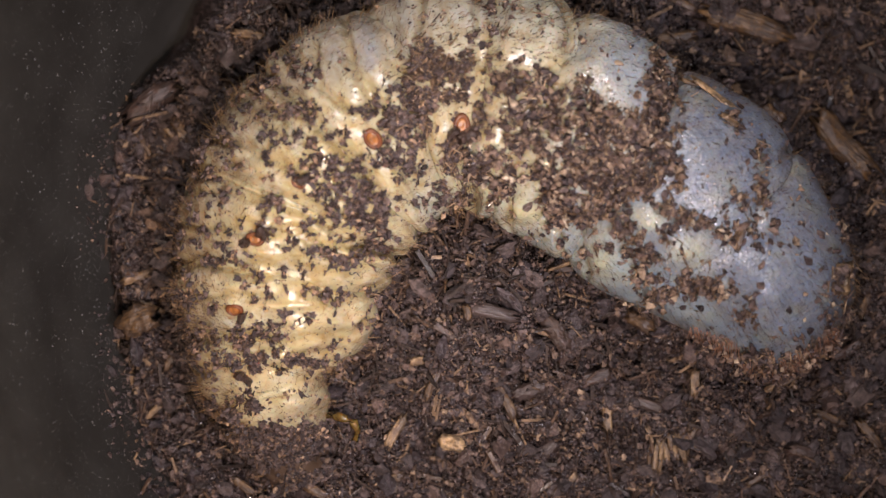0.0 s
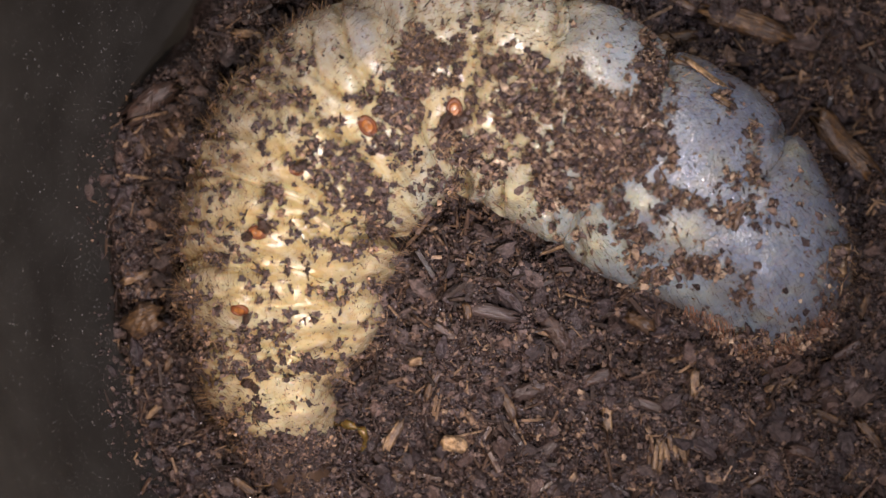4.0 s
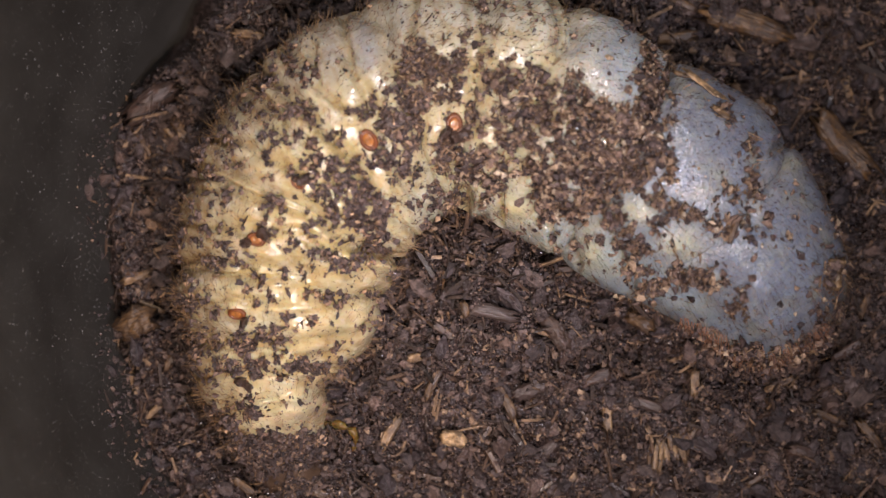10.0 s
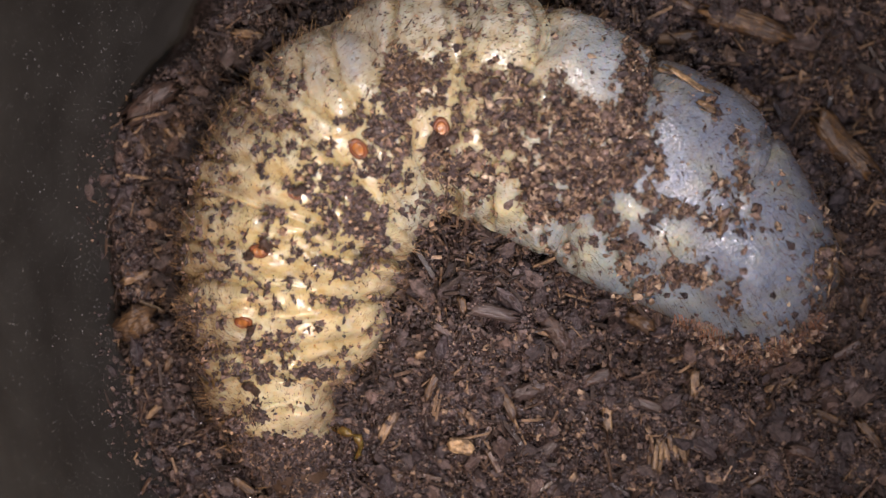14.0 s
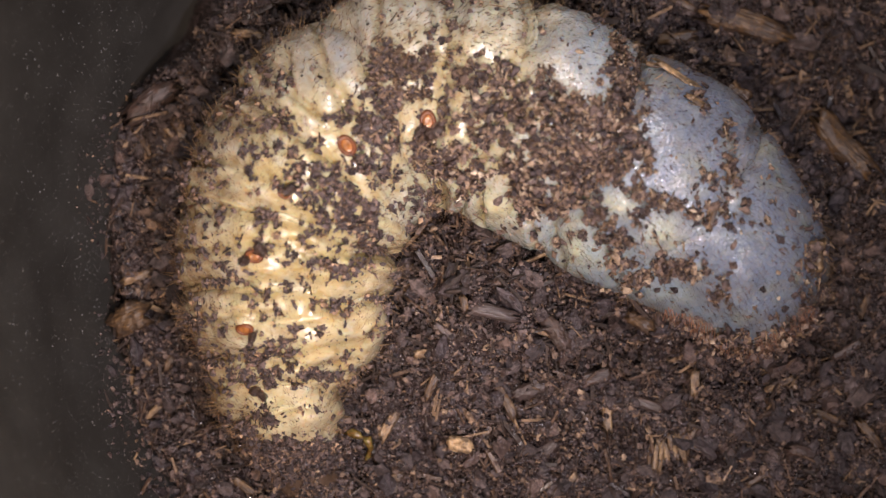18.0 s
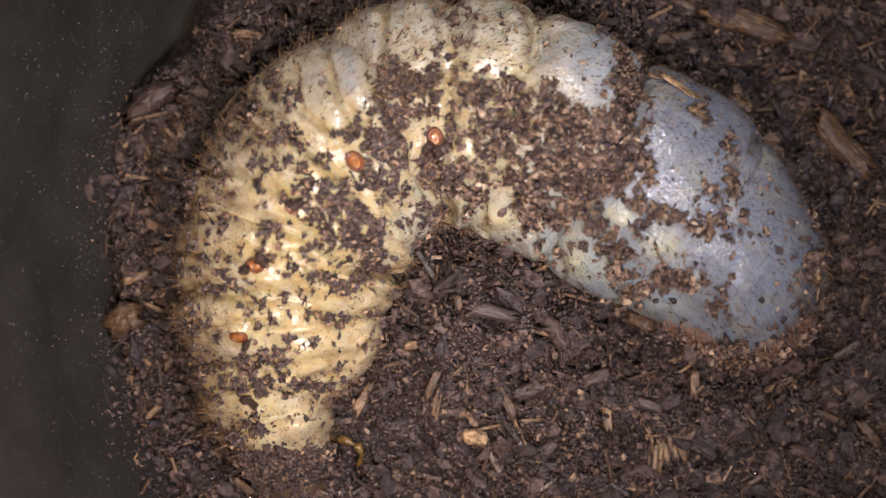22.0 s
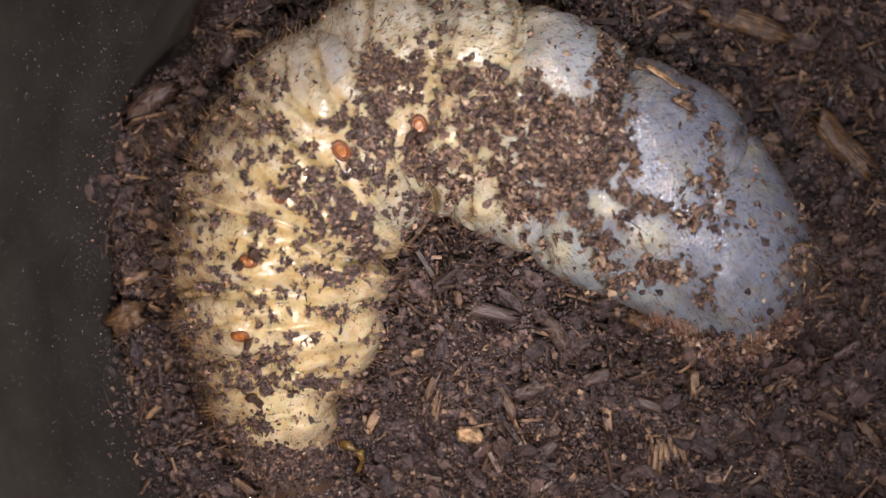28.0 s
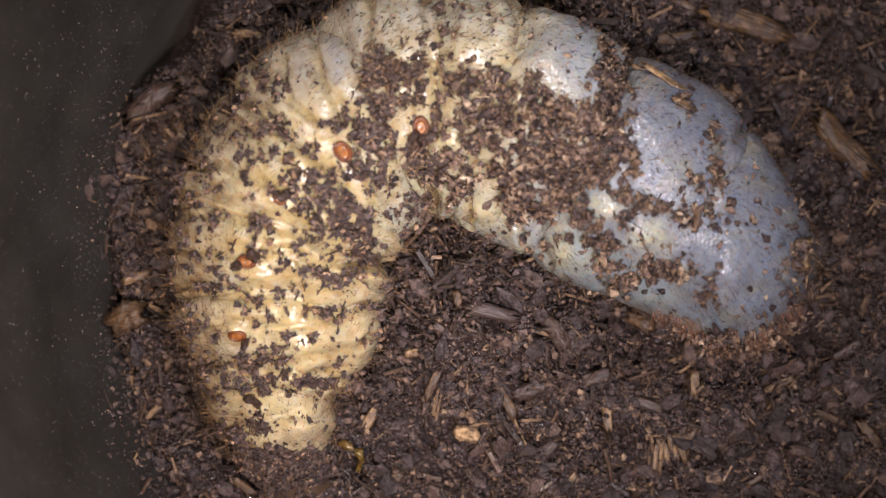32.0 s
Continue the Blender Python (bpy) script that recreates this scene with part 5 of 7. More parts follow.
    walk(SEG[1], rows_of(SEG[1].matrix_basis.copy(), [
        (0, 0.00, 0.00, 0.0), (0.5, 0.01, -0.08, -1.2), (1, 0.20, -0.27, -0.1), (1.5, 0.53, -0.71, 0.9), (2, 0.90, -1.10, 2.8), (2.5, 0.94, -1.24, 2.8), (3, 0.92, -1.44, 2.8), (3.5, 0.82, -1.40, 2.2),
        (5.5, 0.18, -0.89, 0.5), (6, -0.02, -0.71, 0.5), (6.5, 0.04, -0.75, 0.5), (7, 0.21, -0.90, 0.0), (7.5, 0.43, -1.17, 0.0), (8, 0.81, -1.37, 1.1), (8.5, 1.11, -1.51, 2.3), (9, 0.89, -1.24, 2.3),
        (9.5, 0.45, -0.84, 1.1), (10, 0.16, -0.55, 0.0), (10.5, -0.15, -0.24, -0.5), (11, -0.32, -0.20, -0.5), (11.5, -0.07, -0.32, -0.5), (12, 0.21, -0.46, 0.7), (12.5, 0.38, -0.58, -0.5), (13, 0.58, -0.57, -1.1),
        (13.5, 0.65, -0.49, -3.4), (14, 0.93, -0.56, -2.8), (14.5, 1.38, -0.93, -1.7), (16.5, 2.40, -1.48, -1.2), (17, 2.36, -1.35, -1.8), (17.5, 2.33, -1.21, -1.8), (18, 2.05, -0.87, -2.3), (18.5, 1.58, -0.63, -2.3),
        (19, 1.21, -0.53, -3.3), (19.5, 1.06, -0.57, -3.3), (20, 1.12, -0.61, -2.8), (20.5, 0.88, -0.42, -1.7), (21, 1.05, -0.37, 0.0), (21.5, 1.03, -0.52, -0.6), (22, 1.31, -0.68, 0.0), (22.5, 1.64, -0.79, -0.1),
        (23, 1.97, -0.94, -0.1), (23.5, 2.39, -1.11, -0.1), (24, 2.75, -1.27, -0.1), (24.5, 2.82, -1.46, -0.7), (25, 2.82, -1.60, -1.8), (25.5, 2.76, -1.75, -3.8), (27.5, 2.57, -1.49, -4.8), (28, 2.12, -1.08, -5.9),
        (28.5, 2.03, -1.00, -5.4), (29, 2.01, -1.03, -5.4), (29.5, 2.05, -1.09, -4.9), (30, 2.05, -1.10, -4.9), (30.5, 2.04, -1.09, -4.9), (31, 2.07, -1.10, -4.9), (31.5, 2.06, -1.10, -4.9), (32, 2.04, -1.11, -4.9)]))
    walk(SEG[2], rows_of(SEG[2].matrix_basis.copy(), [
        (0, 0.00, 0.00, 0.0), (0.5, 0.09, -0.10, -0.7), (1, 0.26, -0.29, 0.2), (1.5, 0.52, -0.71, 1.5), (2, 0.75, -1.02, 3.1), (2.5, 0.85, -1.15, 2.9), (3, 0.82, -1.31, 2.1), (3.5, 0.74, -1.25, 1.6),
        (5.5, 0.25, -0.73, -0.9), (6, 0.11, -0.56, -1.5), (6.5, 0.19, -0.61, -1.5), (7, 0.36, -0.77, -1.4), (7.5, 0.57, -1.03, -1.0), (8, 0.88, -1.25, 0.6), (8.5, 1.09, -1.36, 1.9), (9, 0.90, -1.10, 1.5),
        (9.5, 0.50, -0.72, 0.7), (10, 0.30, -0.44, -0.5), (10.5, 0.09, -0.16, -2.0), (11, -0.06, -0.10, -2.2), (11.5, 0.17, -0.23, -1.8), (12, 0.37, -0.36, -0.7), (12.5, 0.59, -0.49, -0.9), (13, 0.79, -0.47, -1.3),
        (13.5, 0.94, -0.42, -2.3), (14, 1.16, -0.50, -1.5), (14.5, 1.49, -0.88, 0.2), (16.5, 2.38, -1.49, 2.8), (17, 2.36, -1.38, 2.3), (17.5, 2.34, -1.26, 2.1), (18, 2.11, -0.92, 1.2), (18.5, 1.67, -0.65, 0.3),
        (19, 1.37, -0.52, -1.1), (19.5, 1.24, -0.57, -1.5), (20, 1.26, -0.61, -1.1), (20.5, 1.03, -0.45, -2.0), (21, 1.16, -0.42, -1.1), (21.5, 1.17, -0.55, -1.7), (22, 1.41, -0.69, -0.4), (22.5, 1.72, -0.79, -0.3),
        (23, 2.04, -0.94, 0.6), (23.5, 2.45, -1.11, 1.9), (24, 2.77, -1.27, 3.7), (24.5, 2.83, -1.46, 3.8), (25, 2.86, -1.60, 2.9), (25.5, 2.89, -1.72, 1.7), (27.5, 2.79, -1.49, 0.6), (28, 2.40, -1.08, -0.4),
        (28.5, 2.29, -0.97, 0.2), (29, 2.27, -1.01, 0.4), (29.5, 2.27, -1.05, 0.7), (30, 2.28, -1.06, 0.8), (30.5, 2.28, -1.06, 0.6), (31, 2.30, -1.05, 0.9), (31.5, 2.28, -1.05, 1.1), (32, 2.27, -1.07, 1.1)]))
    walk(SEG[3], rows_of(SEG[3].matrix_basis.copy(), [
        (0, 0.00, 0.00, 0.0), (0.5, 0.13, -0.14, 0.5), (1, 0.26, -0.29, 1.6), (1.5, 0.40, -0.61, 2.9), (2, 0.52, -0.79, 2.8), (2.5, 0.65, -0.90, 2.9), (3, 0.65, -0.94, 1.8), (3.5, 0.58, -0.83, 1.3),
        (5.5, 0.36, -0.43, -1.2), (6, 0.28, -0.31, -1.4), (6.5, 0.38, -0.37, -0.9), (7, 0.49, -0.51, 0.0), (7.5, 0.68, -0.74, 0.6), (8, 0.85, -0.93, 2.2), (8.5, 0.95, -0.99, 2.6), (9, 0.85, -0.79, 1.9),
        (9.5, 0.53, -0.47, 1.4), (10, 0.42, -0.28, 1.0), (10.5, 0.36, -0.11, 0.1), (11, 0.23, -0.02, -0.6), (11.5, 0.39, -0.17, 0.3), (12, 0.51, -0.25, 1.5), (12.5, 0.69, -0.38, 1.8), (13, 0.88, -0.39, 1.9),
        (13.5, 1.05, -0.38, 2.2), (14, 1.22, -0.51, 3.1), (14.5, 1.40, -0.86, 4.6), (16.5, 1.91, -1.43, 6.8), (17, 1.91, -1.38, 6.5), (17.5, 1.93, -1.32, 6.2), (18, 1.80, -1.02, 5.0), (18.5, 1.49, -0.74, 3.2),
        (19, 1.30, -0.63, 2.0), (19.5, 1.21, -0.65, 2.0), (20, 1.21, -0.70, 1.9), (20.5, 1.09, -0.59, 0.9), (21, 1.13, -0.60, 1.4), (21.5, 1.14, -0.71, 1.3), (22, 1.30, -0.79, 2.7), (22.5, 1.55, -0.88, 3.0),
        (23, 1.77, -1.01, 4.2), (23.5, 2.03, -1.14, 6.2), (24, 2.17, -1.26, 7.8), (24.5, 2.16, -1.40, 8.0), (25, 2.19, -1.50, 7.8), (25.5, 2.27, -1.60, 7.0), (27.5, 2.28, -1.49, 6.5), (28, 2.04, -1.16, 5.0),
        (28.5, 1.92, -1.06, 4.7), (29, 1.91, -1.10, 4.8), (29.5, 1.88, -1.11, 4.9), (30, 1.88, -1.11, 5.0), (30.5, 1.89, -1.13, 5.1), (31, 1.89, -1.12, 5.2), (31.5, 1.86, -1.10, 5.1), (32, 1.86, -1.12, 5.0)]))
    walk(SEG[4], rows_of(SEG[4].matrix_basis.copy(), [
        (0, 0.00, 0.00, 0.0), (0.5, 0.13, -0.09, 0.3), (1, 0.19, -0.19, 1.0), (1.5, 0.19, -0.39, 2.4), (2, 0.21, -0.51, 3.0), (2.5, 0.27, -0.55, 3.0), (3, 0.30, -0.47, 2.5), (3.5, 0.34, -0.35, 2.1),
        (5.5, 0.30, -0.07, -1.2), (6, 0.28, -0.01, -2.3), (6.5, 0.34, -0.08, -1.7), (7, 0.43, -0.18, -0.9), (7.5, 0.53, -0.32, 0.3), (8, 0.56, -0.45, 1.5), (8.5, 0.58, -0.49, 2.0), (9, 0.53, -0.38, 1.0),
        (9.5, 0.38, -0.19, -0.8), (10, 0.34, -0.12, -1.6), (10.5, 0.37, -0.05, -2.6), (11, 0.33, 0.03, -3.3), (11.5, 0.37, -0.08, -2.8), (12, 0.43, -0.15, -1.6), (12.5, 0.54, -0.25, -1.2), (13, 0.67, -0.31, -0.5),
        (13.5, 0.80, -0.36, 0.5), (14, 0.89, -0.54, 1.9), (14.5, 0.90, -0.82, 4.4), (16.5, 1.04, -1.17, 5.8), (17, 1.06, -1.17, 5.7), (17.5, 1.06, -1.12, 5.8), (18, 1.08, -0.90, 4.8), (18.5, 0.97, -0.72, 2.6),
        (19, 0.91, -0.65, 1.4), (19.5, 0.92, -0.64, 0.9), (20, 0.94, -0.73, 0.9), (20.5, 0.91, -0.62, 0.0), (21, 0.94, -0.66, -0.2), (21.5, 0.93, -0.74, -0.1), (22, 1.02, -0.80, 1.2), (22.5, 1.15, -0.90, 1.6),
        (23, 1.27, -1.02, 2.3), (23.5, 1.33, -1.06, 4.2), (24, 1.30, -1.11, 6.0), (24.5, 1.18, -1.15, 6.0), (25, 1.19, -1.21, 5.9), (25.5, 1.23, -1.26, 5.4), (27.5, 1.30, -1.20, 5.0), (28, 1.25, -0.98, 3.4),
        (28.5, 1.19, -0.94, 2.8), (29, 1.19, -0.98, 2.8), (29.5, 1.15, -0.98, 2.7), (30, 1.15, -0.99, 2.8), (30.5, 1.15, -1.00, 2.8), (31, 1.14, -1.01, 2.8), (31.5, 1.14, -0.99, 2.7), (32, 1.14, -0.99, 2.6)]))
    walk(SEG[5], rows_of(SEG[5].matrix_basis.copy(), [
        (0, 0.00, 0.00, 0.0), (0.5, 0.06, -0.05, 0.9), (1, 0.06, -0.09, 1.6), (1.5, -0.07, -0.12, 3.3), (2, -0.22, -0.09, 4.4), (2.5, -0.21, -0.08, 4.8), (3, -0.16, -0.01, 4.8), (3.5, -0.07, 0.07, 4.5),
        (5.5, 0.16, 0.14, 0.7), (6, 0.21, 0.12, -0.4), (6.5, 0.25, 0.05, 0.2), (7, 0.26, -0.01, 1.1), (7.5, 0.26, -0.06, 2.5), (8, 0.14, -0.07, 3.8), (8.5, 0.10, -0.13, 4.3), (9, 0.15, -0.11, 2.9),
        (9.5, 0.20, -0.07, 0.1), (10, 0.25, -0.09, -1.0), (10.5, 0.34, -0.13, -1.9), (11, 0.38, -0.06, -2.5), (11.5, 0.35, -0.12, -1.9), (12, 0.35, -0.19, -1.1), (12.5, 0.40, -0.26, -0.3), (13, 0.46, -0.34, 0.3),
        (13.5, 0.44, -0.38, 1.3), (14, 0.38, -0.49, 2.9), (14.5, 0.18, -0.61, 5.6), (16.5, 0.05, -0.70, 8.5), (17, 0.07, -0.70, 8.3), (17.5, 0.10, -0.65, 8.1), (18, 0.21, -0.54, 6.9), (18.5, 0.31, -0.48, 4.6),
        (19, 0.39, -0.49, 2.9), (19.5, 0.46, -0.51, 2.6), (20, 0.46, -0.57, 2.7), (20.5, 0.55, -0.57, 1.7), (21, 0.57, -0.61, 2.1), (21.5, 0.56, -0.67, 2.5), (22, 0.57, -0.70, 3.6), (22.5, 0.58, -0.73, 4.4),
        (23, 0.61, -0.81, 5.4), (23.5, 0.50, -0.73, 7.7), (24, 0.36, -0.68, 9.3), (24.5, 0.20, -0.65, 9.3), (25, 0.20, -0.71, 9.3), (25.5, 0.22, -0.67, 9.5), (27.5, 0.30, -0.61, 9.3), (28, 0.44, -0.55, 6.7),
        (28.5, 0.47, -0.57, 5.9), (29, 0.44, -0.57, 6.0), (29.5, 0.44, -0.60, 5.9), (30, 0.41, -0.61, 5.9), (30.5, 0.45, -0.62, 5.8), (31, 0.44, -0.62, 5.8), (31.5, 0.44, -0.63, 5.7), (32, 0.43, -0.60, 5.6)]))
    walk(SEG[6], rows_of(SEG[6].matrix_basis.copy(), [
        (0, 0.00, 0.00, 0.0), (0.5, -0.03, -0.02, 0.4), (1, -0.10, 0.03, 0.9), (1.5, -0.20, 0.05, 1.5), (2, -0.34, 0.08, 1.4), (2.5, -0.37, 0.03, 1.4), (3, -0.33, 0.07, 1.5), (3.5, -0.23, 0.09, 1.2),
        (5.5, 0.04, 0.02, -0.5), (6, 0.10, -0.03, -1.1), (6.5, 0.10, -0.07, -0.7), (7, 0.06, -0.04, 0.3), (7.5, -0.02, -0.07, 0.9), (8, -0.17, -0.09, 0.8), (8.5, -0.26, -0.11, 1.0), (9, -0.21, -0.13, 0.3),
        (9.5, -0.03, -0.10, -0.8), (10, 0.03, -0.12, -1.3), (10.5, 0.11, -0.17, -1.4), (11, 0.19, -0.14, -1.7), (11.5, 0.13, -0.15, -1.0), (12, 0.07, -0.22, -0.6), (12.5, 0.06, -0.30, 0.0), (13, 0.00, -0.35, 0.6),
        (13.5, -0.11, -0.40, 0.8), (14, -0.28, -0.46, 1.6), (14.5, -0.46, -0.45, 2.8), (16.5, -0.68, -0.44, 2.7), (17, -0.67, -0.45, 2.7), (17.5, -0.64, -0.41, 2.8), (18, -0.50, -0.38, 1.7), (18.5, -0.29, -0.39, 0.3),
        (19, -0.17, -0.41, 0.0), (19.5, -0.12, -0.38, 0.4), (20, -0.14, -0.41, 0.7), (20.5, -0.04, -0.41, 0.6), (21, -0.03, -0.49, 0.5), (21.5, -0.04, -0.52, 0.9), (22, -0.09, -0.57, 1.4), (22.5, -0.13, -0.59, 1.6),
        (23, -0.20, -0.64, 2.2), (23.5, -0.34, -0.59, 2.6), (24, -0.45, -0.55, 2.1), (24.5, -0.52, -0.51, 1.6), (25, -0.58, -0.51, 2.0), (25.5, -0.59, -0.47, 2.4), (27.5, -0.51, -0.39, 2.5), (28, -0.31, -0.41, 1.3),
        (28.5, -0.26, -0.43, 1.0), (29, -0.23, -0.42, 1.0), (29.5, -0.24, -0.44, 1.1), (30, -0.24, -0.44, 1.2), (30.5, -0.23, -0.44, 1.4), (31, -0.24, -0.44, 1.5), (31.5, -0.21, -0.44, 1.4), (32, -0.22, -0.44, 1.3)]))
    walk(SEG[7], rows_of(SEG[7].matrix_basis.copy(), [
        (0, 0.00, 0.00, 0.0), (0.5, -0.07, 0.01, 0.2), (1, -0.11, 0.10, 0.2), (1.5, -0.20, 0.20, 0.5), (2, -0.30, 0.29, 0.3), (2.5, -0.38, 0.31, 0.8), (3, -0.38, 0.35, 0.7), (3.5, -0.34, 0.29, 0.5),
        (5.5, -0.17, 0.07, 0.2), (6, -0.10, 0.00, 0.1), (6.5, -0.15, 0.00, 0.3), (7, -0.18, 0.06, 0.9), (7.5, -0.29, 0.13, 1.5), (8, -0.42, 0.16, 1.5), (8.5, -0.53, 0.18, 1.4), (9, -0.47, 0.14, 0.9),
        (9.5, -0.28, 0.06, 0.4), (10, -0.21, -0.04, -0.1), (10.5, -0.14, -0.12, 0.1), (11, -0.05, -0.11, -0.3), (11.5, -0.12, -0.09, 0.1), (12, -0.21, -0.10, 0.9), (12.5, -0.31, -0.13, 1.9), (13, -0.44, -0.13, 2.6),
        (13.5, -0.60, -0.15, 2.9), (14, -0.78, -0.15, 3.7), (14.5, -0.94, 0.02, 4.2), (16.5, -1.40, 0.20, 5.5), (17, -1.37, 0.19, 5.5), (17.5, -1.31, 0.19, 5.3), (18, -1.17, 0.15, 4.7), (18.5, -0.97, 0.04, 3.8),
        (19, -0.85, -0.03, 3.7), (19.5, -0.78, -0.01, 3.7), (20, -0.78, -0.01, 4.2), (20.5, -0.71, -0.05, 4.0), (21, -0.74, -0.12, 4.5), (21.5, -0.76, -0.12, 4.9), (22, -0.85, -0.13, 5.3), (22.5, -0.96, -0.13, 5.8),
        (23, -1.12, -0.12, 6.6), (23.5, -1.29, -0.03, 6.5), (24, -1.37, 0.03, 6.2), (24.5, -1.39, 0.04, 5.9), (25, -1.48, 0.10, 6.3), (25.5, -1.49, 0.17, 6.2), (27.5, -1.37, 0.25, 5.8), (28, -1.22, 0.14, 5.5),
        (28.5, -1.17, 0.08, 5.3), (29, -1.15, 0.09, 5.3), (29.5, -1.12, 0.10, 5.2), (30, -1.10, 0.09, 5.4), (30.5, -1.11, 0.09, 5.4), (31, -1.12, 0.09, 5.4), (31.5, -1.11, 0.07, 5.4), (32, -1.10, 0.08, 5.5)]))
    walk(SEG[8], rows_of(SEG[8].matrix_basis.copy(), [
        (0, 0.00, 0.00, 0.0), (0.5, -0.08, 0.04, 0.2), (1, -0.12, 0.13, 0.2), (1.5, -0.20, 0.28, 0.7), (2, -0.28, 0.38, 0.8), (2.5, -0.37, 0.45, 0.9), (3, -0.39, 0.46, 0.8), (3.5, -0.38, 0.38, 0.3),
        (5.5, -0.25, 0.12, -0.1), (6, -0.18, 0.06, 0.0), (6.5, -0.22, 0.09, 0.2), (7, -0.27, 0.16, 0.6), (7.5, -0.38, 0.27, 0.7), (8, -0.49, 0.35, 1.2), (8.5, -0.58, 0.38, 1.4), (9, -0.50, 0.31, 1.1),
        (9.5, -0.33, 0.18, 0.4), (10, -0.25, 0.06, 0.4), (10.5, -0.19, -0.03, 0.3), (11, -0.10, -0.04, -0.1), (11.5, -0.18, 0.00, 0.4), (12, -0.27, 0.03, 0.9), (12.5, -0.41, 0.07, 1.4), (13, -0.56, 0.08, 1.6),
        (13.5, -0.69, 0.08, 2.1), (14, -0.86, 0.12, 2.9), (14.5, -0.99, 0.32, 3.2), (16.5, -1.43, 0.56, 4.2), (17, -1.41, 0.56, 4.1), (17.5, -1.34, 0.54, 3.8), (18, -1.22, 0.42, 2.9), (18.5, -1.04, 0.28, 2.3),
        (19, -0.94, 0.19, 2.2), (19.5, -0.88, 0.22, 2.1), (20, -0.86, 0.27, 2.4), (20.5, -0.80, 0.21, 2.3), (21, -0.85, 0.18, 2.7), (21.5, -0.87, 0.21, 3.3), (22, -0.96, 0.23, 3.7), (22.5, -1.11, 0.26, 4.0),
        (23, -1.28, 0.32, 4.5), (23.5, -1.43, 0.38, 4.4), (24, -1.48, 0.42, 4.3), (24.5, -1.48, 0.43, 4.7), (25, -1.55, 0.48, 4.9), (25.5, -1.57, 0.56, 4.6), (27.5, -1.47, 0.60, 3.5), (28, -1.34, 0.46, 2.9),
        (28.5, -1.29, 0.40, 3.1), (29, -1.28, 0.41, 3.1), (29.5, -1.24, 0.41, 3.0), (30, -1.24, 0.40, 3.1), (30.5, -1.26, 0.41, 2.9), (31, -1.26, 0.39, 2.8), (31.5, -1.26, 0.37, 2.9), (32, -1.25, 0.37, 2.8)]))
    walk(SEG[9], rows_of(SEG[9].matrix_basis.copy(), [
        (0, 0.00, 0.00, 0.0), (0.5, -0.08, 0.09, 0.1), (1, -0.13, 0.17, -0.1), (1.5, -0.20, 0.34, 0.3), (2, -0.25, 0.44, 0.6), (2.5, -0.36, 0.51, 0.9), (3, -0.38, 0.52, 1.0), (3.5, -0.39, 0.44, 0.7),
        (5.5, -0.33, 0.22, 0.2), (6, -0.29, 0.17, 0.1), (6.5, -0.33, 0.24, 0.4), (7, -0.39, 0.35, 0.4), (7.5, -0.48, 0.47, 0.7), (8, -0.56, 0.58, 1.3), (8.5, -0.60, 0.64, 1.6), (9, -0.54, 0.54, 1.3),
        (9.5, -0.38, 0.37, 0.6), (10, -0.29, 0.27, 0.4), (10.5, -0.29, 0.19, 0.4), (11, -0.23, 0.12, -0.1), (11.5, -0.31, 0.22, 0.3), (12, -0.38, 0.31, 0.8), (12.5, -0.54, 0.44, 1.3), (13, -0.68, 0.46, 1.7),
        (13.5, -0.73, 0.43, 2.2), (14, -0.80, 0.52, 3.0), (14.5, -0.86, 0.67, 3.8), (16.5, -1.12, 0.91, 5.6), (17, -1.10, 0.90, 5.2), (17.5, -1.08, 0.86, 4.8), (18, -1.02, 0.68, 3.7), (18.5, -0.91, 0.53, 3.2),
        (19, -0.84, 0.46, 3.1), (19.5, -0.81, 0.51, 2.9), (20, -0.79, 0.60, 2.9), (20.5, -0.73, 0.55, 2.6), (21, -0.78, 0.58, 2.9), (21.5, -0.77, 0.69, 3.3), (22, -0.88, 0.76, 3.9), (22.5, -1.02, 0.82, 4.2),
        (23, -1.19, 0.92, 4.8), (23.5, -1.28, 0.93, 5.1), (24, -1.31, 0.96, 5.3), (24.5, -1.27, 1.00, 5.7), (25, -1.29, 1.02, 6.3), (25.5, -1.35, 1.07, 6.3), (27.5, -1.31, 1.01, 4.9), (28, -1.22, 0.83, 4.2),
        (28.5, -1.17, 0.81, 4.1), (29, -1.16, 0.82, 4.1), (29.5, -1.16, 0.83, 4.2), (30, -1.17, 0.82, 4.4), (30.5, -1.21, 0.82, 4.1), (31, -1.22, 0.79, 4.0), (31.5, -1.21, 0.78, 4.1), (32, -1.22, 0.75, 4.1)]))
